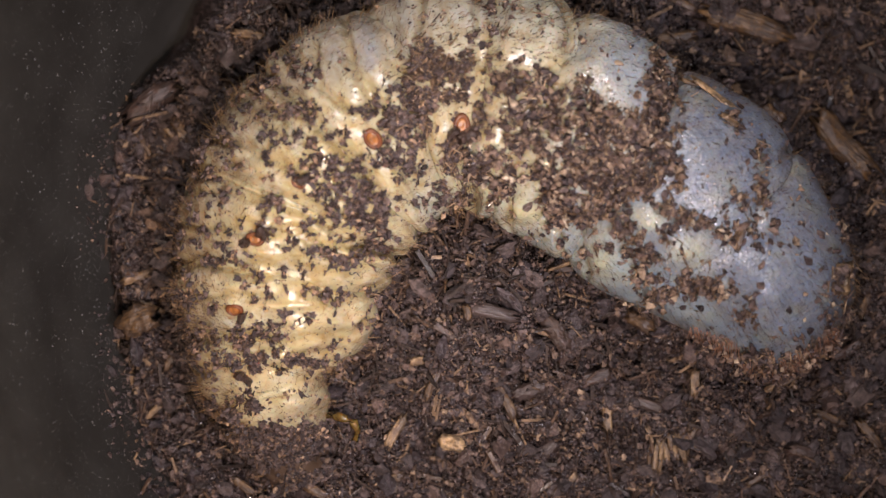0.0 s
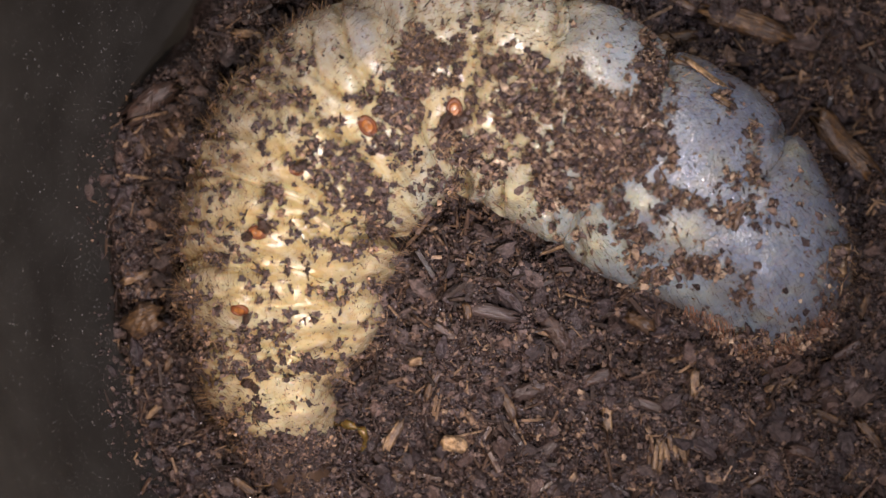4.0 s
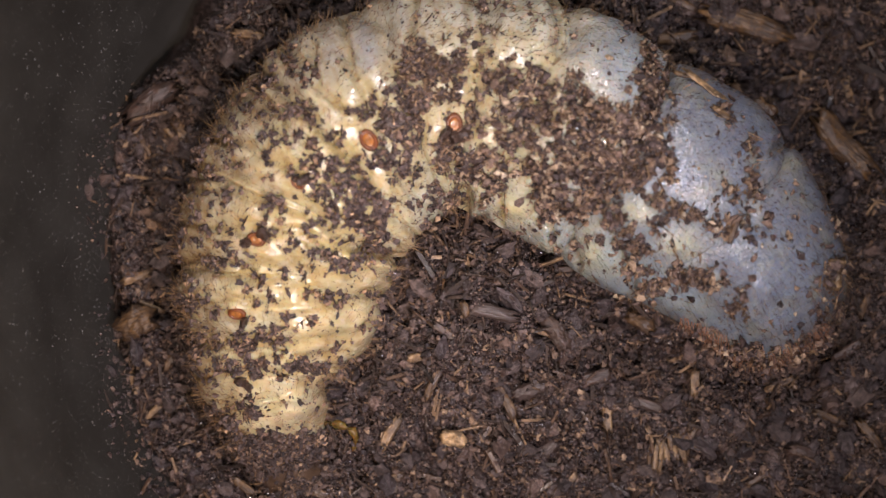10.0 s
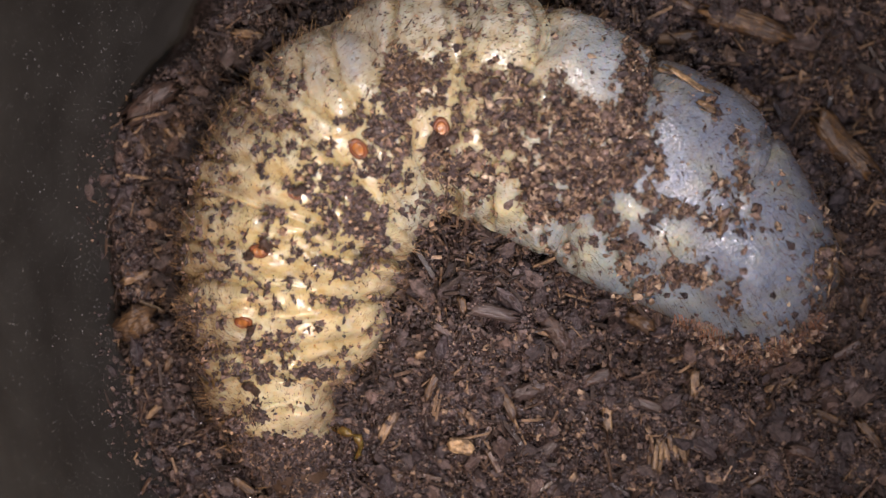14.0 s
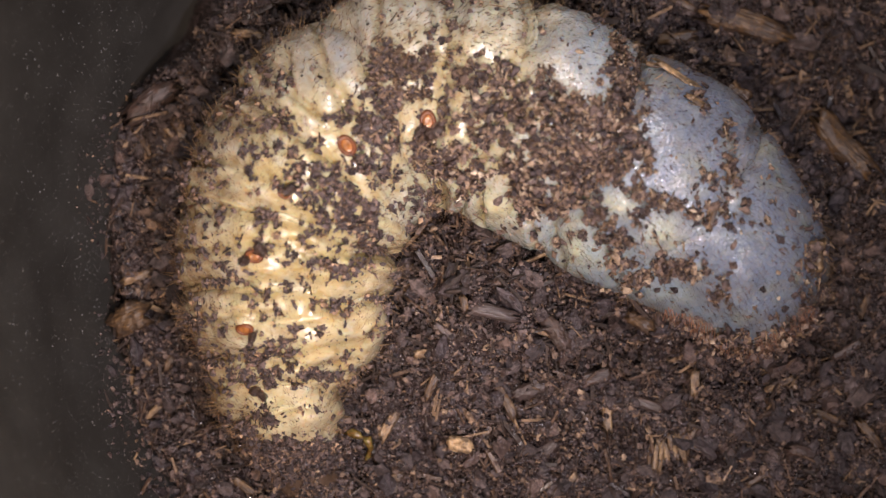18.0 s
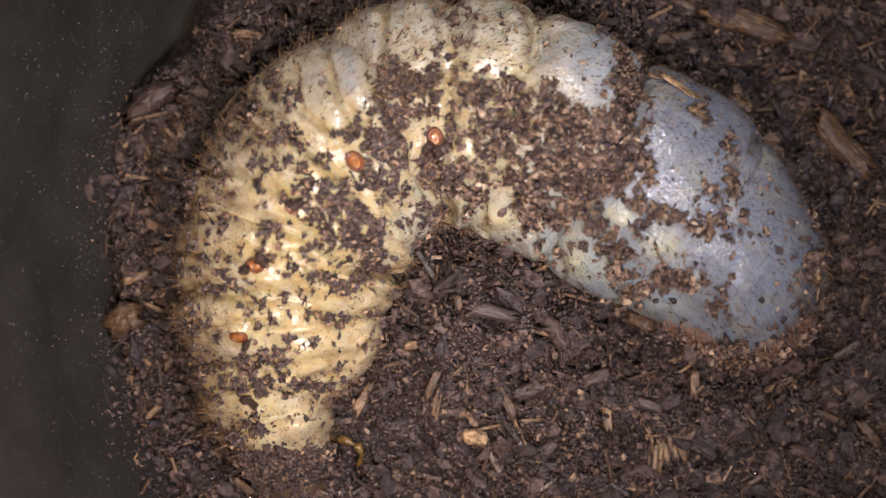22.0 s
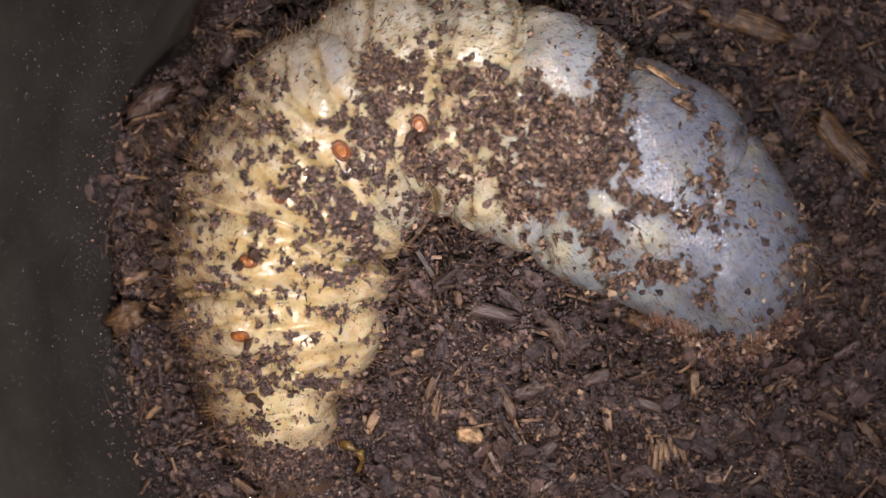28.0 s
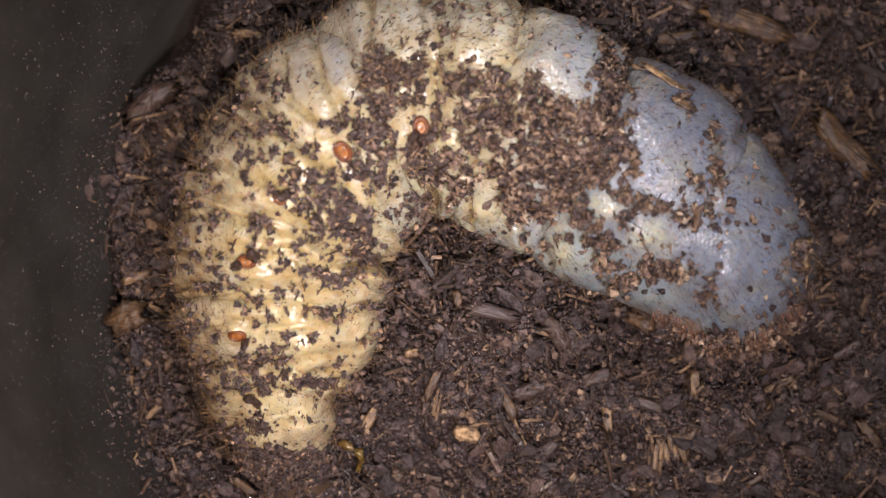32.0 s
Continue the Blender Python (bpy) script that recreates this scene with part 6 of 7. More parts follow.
    walk(SEG[10], rows_of(SEG[10].matrix_basis.copy(), [
        (0, 0.00, 0.00, 0.0), (0.5, -0.08, 0.12, 0.0), (1, -0.15, 0.22, -0.2), (1.5, -0.18, 0.47, 0.3), (2, -0.16, 0.60, 0.9), (2.5, -0.19, 0.67, 1.4), (3, -0.22, 0.66, 1.3), (3.5, -0.27, 0.59, 0.8),
        (5.5, -0.27, 0.35, 0.4), (6, -0.27, 0.29, 0.2), (6.5, -0.36, 0.38, 0.3), (7, -0.45, 0.49, 0.0), (7.5, -0.53, 0.68, 0.1), (8, -0.54, 0.84, 0.7), (8.5, -0.53, 0.93, 0.9), (9, -0.47, 0.78, 0.7),
        (9.5, -0.34, 0.53, 0.0), (10, -0.30, 0.43, -0.4), (10.5, -0.30, 0.34, -0.1), (11, -0.31, 0.21, -0.4), (11.5, -0.38, 0.35, -0.1), (12, -0.42, 0.49, 0.2), (12.5, -0.50, 0.63, 1.0), (13, -0.55, 0.68, 1.8),
        (13.5, -0.56, 0.71, 2.4), (14, -0.53, 0.86, 3.2), (14.5, -0.49, 1.12, 4.5), (16.5, -0.68, 1.54, 5.5), (17, -0.68, 1.51, 5.1), (17.5, -0.74, 1.40, 4.6), (18, -0.76, 1.12, 3.4), (18.5, -0.69, 0.92, 3.0),
        (19, -0.66, 0.89, 2.9), (19.5, -0.66, 0.89, 2.6), (20, -0.67, 0.96, 2.3), (20.5, -0.65, 0.85, 2.0), (21, -0.69, 0.95, 2.1), (21.5, -0.68, 1.06, 2.3), (22, -0.78, 1.18, 2.7), (22.5, -0.92, 1.29, 3.1),
        (23, -1.02, 1.46, 3.9), (23.5, -1.08, 1.49, 4.1), (24, -1.10, 1.54, 3.9), (24.5, -1.01, 1.63, 4.4), (25, -0.98, 1.71, 5.0), (25.5, -1.05, 1.73, 5.2), (27.5, -1.14, 1.48, 3.6), (28, -1.09, 1.23, 2.7),
        (28.5, -1.05, 1.21, 2.7), (29, -1.05, 1.22, 2.8), (29.5, -1.06, 1.24, 3.0), (30, -1.07, 1.26, 3.2), (30.5, -1.08, 1.26, 3.3), (31, -1.08, 1.26, 3.3), (31.5, -1.08, 1.27, 3.5), (32, -1.08, 1.27, 3.6)]))
    walk(SEG[11], rows_of(SEG[11].matrix_basis.copy(), [
        (0, 0.00, 0.00, 0.0), (0.5, -0.06, 0.13, 0.1), (1, -0.14, 0.22, -0.3), (1.5, -0.06, 0.49, -0.3), (2, 0.06, 0.61, -0.7), (2.5, 0.11, 0.70, -0.6), (3, 0.10, 0.66, -1.0), (3.5, 0.02, 0.56, -1.4),
        (5.5, -0.09, 0.32, -1.2), (6, -0.13, 0.26, -1.5), (6.5, -0.20, 0.36, -1.4), (7, -0.32, 0.45, -1.4), (7.5, -0.35, 0.66, -1.6), (8, -0.26, 0.86, -1.1), (8.5, -0.22, 0.93, -1.1), (9, -0.23, 0.73, -1.4),
        (9.5, -0.25, 0.41, -2.0), (10, -0.29, 0.32, -1.8), (10.5, -0.35, 0.24, -1.6), (11, -0.38, 0.12, -1.9), (11.5, -0.42, 0.28, -1.9), (12, -0.46, 0.45, -1.7), (12.5, -0.51, 0.67, -1.2), (13, -0.56, 0.77, -0.6),
        (13.5, -0.54, 0.87, 0.1), (14, -0.39, 1.13, 1.4), (14.5, -0.22, 1.50, 2.1), (16.5, -0.08, 2.02, 3.4), (17, -0.17, 1.93, 2.9), (17.5, -0.32, 1.77, 2.8), (18, -0.53, 1.38, 1.8), (18.5, -0.53, 1.19, 1.5),
        (19, -0.52, 1.18, 1.4), (19.5, -0.58, 1.13, 1.1), (20, -0.62, 1.20, 1.2), (20.5, -0.66, 1.07, 1.0), (21, -0.71, 1.20, 1.4), (21.5, -0.68, 1.36, 2.0), (22, -0.73, 1.51, 1.9), (22.5, -0.86, 1.64, 1.9),
        (23, -0.90, 1.83, 1.9), (23.5, -0.90, 1.87, 2.0), (24, -0.89, 1.92, 2.1), (24.5, -0.69, 2.07, 2.8), (25, -0.57, 2.21, 3.3), (25.5, -0.57, 2.20, 3.3), (27.5, -0.86, 1.83, 2.2), (28, -0.95, 1.52, 1.8),
        (28.5, -0.93, 1.48, 1.6), (29, -0.92, 1.54, 2.0), (29.5, -0.92, 1.61, 2.2), (30, -0.90, 1.64, 2.3), (30.5, -0.88, 1.68, 2.7), (31, -0.87, 1.70, 2.8), (31.5, -0.85, 1.72, 2.9), (32, -0.83, 1.75, 3.1)]))
    walk(CLOD["soilF"], rows_of(CLOD["soilF"].matrix_basis.copy(), [
        (0, 0.00, 0.00, 0.0), (0.5, 0.00, 0.00, 0.0), (1, 0.00, 0.00, 0.0), (1.5, 0.00, 0.00, 0.0), (2, 0.00, 0.00, 0.0), (2.5, 0.00, 0.00, 0.0), (3, 0.00, 0.00, 0.0), (3.5, 0.00, 0.00, 0.0),
        (5.5, -0.05, 0.22, 0.0), (6, -0.05, 0.22, 0.0), (6.5, -0.05, 0.38, 0.0), (7, -0.16, 0.38, 0.0), (7.5, -0.22, 0.38, 0.0), (8, -0.22, 0.38, 0.0), (8.5, -0.16, 0.38, 0.0), (9, -0.16, 0.38, 0.0),
        (9.5, -0.16, 0.38, 0.0), (10, -0.16, 0.38, 0.0), (10.5, 0.05, 0.76, 0.0), (11, 0.38, 1.14, 0.0), (11.5, 0.22, 1.36, 0.0), (12, -0.38, 1.53, 0.0), (12.5, -0.27, 1.42, 0.0), (13, -0.22, 1.42, 0.0),
        (13.5, -0.22, 1.42, 0.0), (14, -0.38, 1.31, 0.0), (14.5, -0.54, 1.20, 0.0), (16.5, -0.49, 1.03, 0.0), (17, -0.49, 1.03, 0.0), (17.5, -0.49, 1.09, 0.0), (18, -0.54, 1.20, 0.0), (18.5, -0.76, 1.20, 0.0),
        (19, -1.09, 1.20, 0.0), (19.5, -1.09, 1.20, 0.0), (20, -1.09, 1.09, 0.0), (20.5, -1.25, 1.03, 0.0), (21, -1.30, 1.03, 0.0), (21.5, -1.42, 1.09, 0.0), (22, -1.36, 1.14, 0.0), (22.5, -1.20, 1.09, 0.0),
        (23, -1.09, 1.09, 0.0), (23.5, -0.98, 1.14, 0.0), (24, -0.92, 1.14, 0.0), (24.5, -1.03, 0.98, 0.0), (25, -0.98, 0.93, 0.0), (25.5, -0.87, 0.98, 0.0), (27.5, -0.65, 1.20, 0.0), (28, -0.87, 1.14, 0.0),
        (28.5, -1.09, 1.09, 0.0), (29, -1.09, 1.09, 0.0), (29.5, -1.09, 1.09, 0.0), (30, -1.09, 1.09, 0.0), (30.5, -1.09, 1.09, 0.0), (31, -1.09, 1.09, 0.0), (31.5, -1.14, 1.09, 0.0), (32, -1.14, 1.09, 0.0)]))
    walk(CLOD["soilB"], rows_of(CLOD["soilB"].matrix_basis.copy(), [
        (0, 0.00, 0.00, 0.0), (0.5, 0.00, 0.00, 0.0), (1, 0.06, 0.06, 0.0), (1.5, -0.05, 0.06, 0.0), (2, -0.05, -0.05, 0.0), (2.5, -0.11, -0.05, 0.0), (3, -0.05, -0.05, 0.0), (3.5, -0.05, -0.05, 0.0),
        (5.5, -0.16, 0.11, 0.0), (6, -0.16, 0.06, 0.0), (6.5, -0.05, 0.11, 0.0), (7, -0.05, 0.11, 0.0), (7.5, -0.16, 0.11, 0.0), (8, -0.11, 0.06, 0.0), (8.5, -0.16, 0.06, 0.0), (9, -0.22, 0.06, 0.0),
        (9.5, -0.22, 0.11, 0.0), (10, -0.16, 0.22, 0.0), (10.5, 0.00, 0.49, 0.0), (11, 0.33, 0.82, 0.0), (11.5, 0.44, 0.82, 0.0), (12, 0.44, 0.82, 0.0), (12.5, 0.38, 0.71, 0.0), (13, 0.33, 0.65, 0.0),
        (13.5, 0.38, 0.60, 0.0), (14, 0.33, 0.44, 0.0), (14.5, 0.27, 0.38, 0.0), (16.5, 0.38, 0.38, 0.0), (17, 0.33, 0.38, 0.0), (17.5, 0.33, 0.44, 0.0), (18, 0.27, 0.49, 0.0), (18.5, 0.11, 0.49, 0.0),
        (19, -0.11, 0.49, 0.0), (19.5, -0.16, 0.49, 0.0), (20, -0.22, 0.54, 0.0), (20.5, -0.22, 0.65, 0.0), (21, -0.11, 0.71, 0.0), (21.5, -0.11, 0.87, 0.0), (22, -0.38, 1.03, 0.0), (22.5, -0.33, 0.87, 0.0),
        (23, 0.00, 0.71, 0.0), (23.5, 0.22, 0.65, 0.0), (24, 0.22, 0.54, 0.0), (24.5, 0.22, 0.49, 0.0), (25, 0.16, 0.44, 0.0), (25.5, 0.38, 0.49, 0.0), (27.5, 0.38, 0.54, 0.0), (28, 0.06, 0.54, 0.0),
        (28.5, -0.11, 0.54, 0.0), (29, -0.27, 0.54, 0.0), (29.5, -0.33, 0.54, 0.0), (30, -0.33, 0.54, 0.0), (30.5, -0.33, 0.54, 0.0), (31, -0.33, 0.54, 0.0), (31.5, -0.33, 0.54, 0.0), (32, -0.33, 0.54, 0.0)]))
    walk(CLOD["soilC"], rows_of(CLOD["soilC"].matrix_basis.copy(), [
        (0, 0.00, 0.00, 0.0), (0.5, 0.00, 0.00, 0.0), (1, 0.00, 0.00, 0.0), (1.5, 0.00, 0.00, 0.0), (2, -0.06, 0.00, 0.0), (2.5, -0.06, 0.00, 0.0), (3, 0.00, 0.00, 0.0), (3.5, 0.00, 0.06, 0.0),
        (5.5, -0.06, 0.11, 0.0), (6, -0.11, 0.11, 0.0), (6.5, -0.06, 0.16, 0.0), (7, -0.06, 0.22, 0.0), (7.5, -0.06, 0.16, 0.0), (8, -0.06, 0.16, 0.0), (8.5, -0.06, 0.16, 0.0), (9, -0.11, 0.16, 0.0),
        (9.5, -0.16, 0.16, 0.0), (10, -0.16, 0.22, 0.0), (10.5, -0.06, 0.38, 0.0), (11, 0.05, 0.54, 0.0), (11.5, 0.11, 0.65, 0.0), (12, -0.06, 0.82, 0.0), (12.5, -0.16, 0.71, 0.0), (13, -0.22, 0.65, 0.0),
        (13.5, -0.22, 0.60, 0.0), (14, -0.33, 0.49, 0.0), (14.5, -0.33, 0.49, 0.0), (16.5, -0.27, 0.49, 0.0), (17, -0.22, 0.49, 0.0), (17.5, -0.16, 0.54, 0.0), (18, -0.22, 0.60, 0.0), (18.5, -0.38, 0.54, 0.0),
        (19, -0.54, 0.49, 0.0), (19.5, -0.60, 0.49, 0.0), (20, -0.65, 0.54, 0.0), (20.5, -0.65, 0.54, 0.0), (21, -0.65, 0.54, 0.0), (21.5, -0.54, 0.60, 0.0), (22, -0.60, 0.65, 0.0), (22.5, -0.60, 0.65, 0.0),
        (23, -0.54, 0.71, 0.0), (23.5, -0.49, 0.76, 0.0), (24, -0.49, 0.76, 0.0), (24.5, -0.49, 0.76, 0.0), (25, -0.49, 0.76, 0.0), (25.5, -0.38, 0.87, 0.0), (27.5, -0.33, 0.98, 0.0), (28, -0.60, 0.92, 0.0),
        (28.5, -0.65, 0.92, 0.0), (29, -0.65, 0.92, 0.0), (29.5, -0.65, 0.92, 0.0), (30, -0.65, 0.92, 0.0), (30.5, -0.65, 0.92, 0.0), (31, -0.65, 0.92, 0.0), (31.5, -0.65, 0.92, 0.0), (32, -0.65, 0.92, 0.0)]))
    walk(CLOD["soilD"], rows_of(CLOD["soilD"].matrix_basis.copy(), [
        (0, 0.00, 0.00, 0.0), (0.5, 0.00, 0.00, 0.0), (1, 0.11, 0.00, 0.0), (1.5, 0.00, -0.06, 0.0), (2, -0.11, -0.16, 0.0), (2.5, -0.11, -0.27, 0.0), (3, -0.11, -0.27, 0.0), (3.5, -0.11, -0.27, 0.0),
        (5.5, -0.22, 0.11, 0.0), (6, -0.22, 0.11, 0.0), (6.5, -0.16, 0.05, 0.0), (7, -0.22, 0.05, 0.0), (7.5, -0.27, 0.05, 0.0), (8, -0.27, 0.00, 0.0), (8.5, -0.22, 0.00, 0.0), (9, -0.22, 0.00, 0.0),
        (9.5, -0.22, 0.00, 0.0), (10, -0.22, 0.16, 0.0), (10.5, -0.22, 0.60, 0.0), (11, -0.22, 1.25, 0.0), (11.5, -0.22, 0.98, 0.0), (12, -0.43, 0.60, 0.0), (12.5, -0.43, 0.54, 0.0), (13, -0.38, 0.71, 0.0),
        (13.5, -0.33, 0.71, 0.0), (14, -0.43, 0.60, 0.0), (14.5, -0.49, 0.60, 0.0), (16.5, -0.33, 0.54, 0.0), (17, -0.33, 0.54, 0.0), (17.5, -0.33, 0.60, 0.0), (18, -0.43, 0.65, 0.0), (18.5, -0.54, 0.65, 0.0),
        (19, -0.71, 0.71, 0.0), (19.5, -0.76, 0.76, 0.0), (20, -0.82, 0.81, 0.0), (20.5, -0.98, 1.09, 0.0), (21, -1.47, 1.80, 0.0), (21.5, -1.80, 2.34, 0.0), (22, -2.12, 2.40, 0.0), (22.5, -2.12, 2.29, 0.0),
        (23, -1.74, 2.01, 0.0), (23.5, -1.47, 1.85, 0.0), (24, -1.47, 1.74, 0.0), (24.5, -1.36, 1.58, 0.0), (25, -1.30, 1.30, 0.0), (25.5, -1.14, 1.20, 0.0), (27.5, -1.14, 1.25, 0.0), (28, -1.42, 1.25, 0.0),
        (28.5, -1.58, 1.25, 0.0), (29, -1.47, 1.36, 0.0), (29.5, -1.53, 1.30, 0.0), (30, -1.53, 1.30, 0.0), (30.5, -1.53, 1.30, 0.0), (31, -1.53, 1.30, 0.0), (31.5, -1.53, 1.30, 0.0), (32, -1.53, 1.30, 0.0)]))
    walk(CLOD["soilT"], rows_of(CLOD["soilT"].matrix_basis.copy(), [
        (0, 0.00, 0.00, 0.0), (0.5, -0.05, 0.00, 0.0), (1, 0.06, -0.05, 0.0), (1.5, 0.00, -0.05, 0.0), (2, 0.06, -0.11, 0.0), (2.5, 0.06, -0.11, 0.0), (3, 0.11, -0.11, 0.0), (3.5, 0.16, -0.11, 0.0),
        (5.5, 0.11, 0.16, 0.0), (6, 0.00, 0.11, 0.0), (6.5, 0.06, 0.05, 0.0), (7, 0.00, 0.05, 0.0), (7.5, 0.00, 0.05, 0.0), (8, 0.00, 0.05, 0.0), (8.5, 0.00, 0.05, 0.0), (9, 0.00, 0.05, 0.0),
        (9.5, 0.06, 0.16, 0.0), (10, 0.11, 0.27, 0.0), (10.5, 0.49, 0.43, 0.0), (11, 0.93, 0.33, 0.0), (11.5, 0.71, 0.11, 0.0), (12, 0.71, -0.11, 0.0), (12.5, 0.65, -0.05, 0.0), (13, 0.65, -0.05, 0.0),
        (13.5, 0.71, -0.05, 0.0), (14, 0.60, -0.22, 0.0), (14.5, 0.60, -0.22, 0.0), (16.5, 0.65, -0.38, 0.0), (17, 0.65, -0.33, 0.0), (17.5, 0.65, -0.16, 0.0), (18, 0.55, -0.11, 0.0), (18.5, 0.49, -0.05, 0.0),
        (19, 0.33, 0.00, 0.0), (19.5, 0.33, 0.00, 0.0), (20, 0.33, 0.11, 0.0), (20.5, 0.44, 0.27, 0.0), (21, 0.71, 0.38, 0.0), (21.5, 1.20, 0.27, 0.0), (22, 1.53, 0.38, 0.0), (22.5, 1.47, 0.33, 0.0),
        (23, 1.42, 0.33, 0.0), (23.5, 1.47, 0.33, 0.0), (24, 1.47, 0.27, 0.0), (24.5, 1.36, 0.27, 0.0), (25, 1.31, 0.22, 0.0), (25.5, 1.42, 0.27, 0.0), (27.5, 1.42, 0.54, 0.0), (28, 1.20, 0.54, 0.0),
        (28.5, 1.09, 0.54, 0.0), (29, 1.03, 0.54, 0.0), (29.5, 1.03, 0.60, 0.0), (30, 0.98, 0.60, 0.0), (30.5, 0.98, 0.60, 0.0), (31, 0.98, 0.60, 0.0), (31.5, 0.98, 0.60, 0.0), (32, 0.98, 0.60, 0.0)]))
    walk(CLOD["lump"], rows_of(CLOD["lump"].matrix_basis.copy(), [
        (0, 0.00, 0.00, 0.0), (0.5, 0.11, 0.00, 0.0), (1, 0.22, -0.05, 0.0), (1.5, 0.33, -0.05, 0.0), (2, 0.38, -0.05, 0.0), (2.5, 0.38, 0.00, 0.0), (3, 0.38, 0.00, 0.0), (3.5, 0.38, 0.00, 0.0),
        (5.5, 0.22, -0.05, 0.0), (6, -0.16, -0.16, 0.0), (6.5, -0.16, -0.16, 0.0), (7, -0.11, -0.16, 0.0), (7.5, 0.00, -0.16, 0.0), (8, 0.05, -0.16, 0.0), (8.5, 0.00, -0.05, 0.0), (9, 0.05, -0.11, 0.0),
        (9.5, 0.00, -0.11, 0.0), (10, -0.11, -0.11, 0.0), (10.5, -0.27, -0.05, 0.0), (11, -0.44, 0.00, 0.0), (11.5, -0.33, -0.05, 0.0), (12, -0.27, -0.05, 0.0), (12.5, -0.16, -0.05, 0.0), (13, -0.11, -0.05, 0.0),
        (13.5, -0.06, -0.05, 0.0), (14, -0.11, -0.11, 0.0), (14.5, -0.22, 0.00, 0.0), (16.5, -0.65, 0.27, 0.0), (17, -0.60, 0.27, 0.0), (17.5, -0.60, 0.22, 0.0), (18, -0.54, 0.16, 0.0), (18.5, -0.54, 0.11, 0.0),
        (19, -0.60, 0.11, 0.0), (19.5, -0.60, 0.11, 0.0), (20, -0.60, 0.11, 0.0), (20.5, -0.82, 0.11, 0.0), (21, -0.87, 0.11, 0.0), (21.5, -0.93, 0.11, 0.0), (22, -0.93, 0.11, 0.0), (22.5, -0.82, 0.11, 0.0),
        (23, -0.76, 0.05, 0.0), (23.5, -0.76, 0.05, 0.0), (24, -0.76, 0.11, 0.0), (24.5, -0.82, 0.22, 0.0), (25, -0.93, 0.38, 0.0), (25.5, -0.87, 0.33, 0.0), (27.5, -0.82, 0.22, 0.0), (28, -0.76, 0.22, 0.0),
        (28.5, -0.76, 0.22, 0.0), (29, -0.76, 0.22, 0.0), (29.5, -0.76, 0.22, 0.0), (30, -0.76, 0.22, 0.0), (30.5, -0.76, 0.22, 0.0), (31, -0.76, 0.22, 0.0), (31.5, -0.76, 0.22, 0.0), (32, -0.76, 0.22, 0.0)]))
    walk(CLOD["soilH"], rows_of(CLOD["soilH"].matrix_basis.copy(), [
        (0, 0.00, 0.00, 0.0), (0.5, 0.00, 0.00, 0.0), (1, 0.00, 0.00, 0.0), (1.5, 0.00, 0.00, 0.0), (2, 0.00, 0.00, 0.0), (2.5, 0.00, 0.00, 0.0), (3, 0.00, 0.00, 0.0), (3.5, 0.00, 0.00, 0.0),
        (5.5, 0.00, 0.00, 0.0), (6, 0.00, 0.00, 0.0), (6.5, 0.00, 0.00, 0.0), (7, 0.00, 0.00, 0.0), (7.5, 0.00, 0.00, 0.0), (8, 0.00, 0.00, 0.0), (8.5, 0.00, 0.00, 0.0), (9, 0.00, 0.00, 0.0),
        (9.5, 0.00, 0.00, 0.0), (10, 0.00, 0.00, 0.0), (10.5, 0.00, 0.00, 0.0), (11, 0.00, 0.00, 0.0), (11.5, 0.00, 0.00, 0.0), (12, 0.00, 0.00, 0.0), (12.5, 0.00, 0.00, 0.0), (13, 0.00, 0.00, 0.0),
        (13.5, 0.00, 0.00, 0.0), (14, 0.00, 0.00, 0.0), (14.5, 0.00, 0.00, 0.0), (16.5, 0.00, 0.00, 0.0), (17, 0.16, -0.11, 0.0), (17.5, 0.16, -0.11, 0.0), (18, 0.05, -0.11, 0.0), (18.5, -0.11, -0.22, 0.0),
        (19, -0.38, -0.22, 0.0), (19.5, -0.76, -0.05, 0.0), (20, -1.14, 0.60, 0.0), (20.5, -1.36, 1.09, 0.0), (21, -1.63, 0.92, 0.0), (21.5, -1.85, 0.33, 0.0), (22, -1.58, 0.00, 0.0), (22.5, -1.09, -0.27, 0.0),
        (23, -0.82, -0.38, 0.0), (23.5, -0.65, -0.49, 0.0), (24, -0.54, -0.54, 0.0), (24.5, -0.54, -0.43, 0.0), (25, -0.33, -0.43, 0.0), (25.5, -0.05, -0.49, 0.0), (27.5, 0.05, -0.54, 0.0), (28, -0.22, -0.54, 0.0),
        (28.5, -0.33, -0.54, 0.0), (29, -0.33, -0.54, 0.0), (29.5, -0.33, -0.54, 0.0), (30, -0.33, -0.54, 0.0), (30.5, -0.33, -0.54, 0.0), (31, -0.33, -0.54, 0.0), (31.5, -0.33, -0.54, 0.0), (32, -0.33, -0.54, 0.0)]))
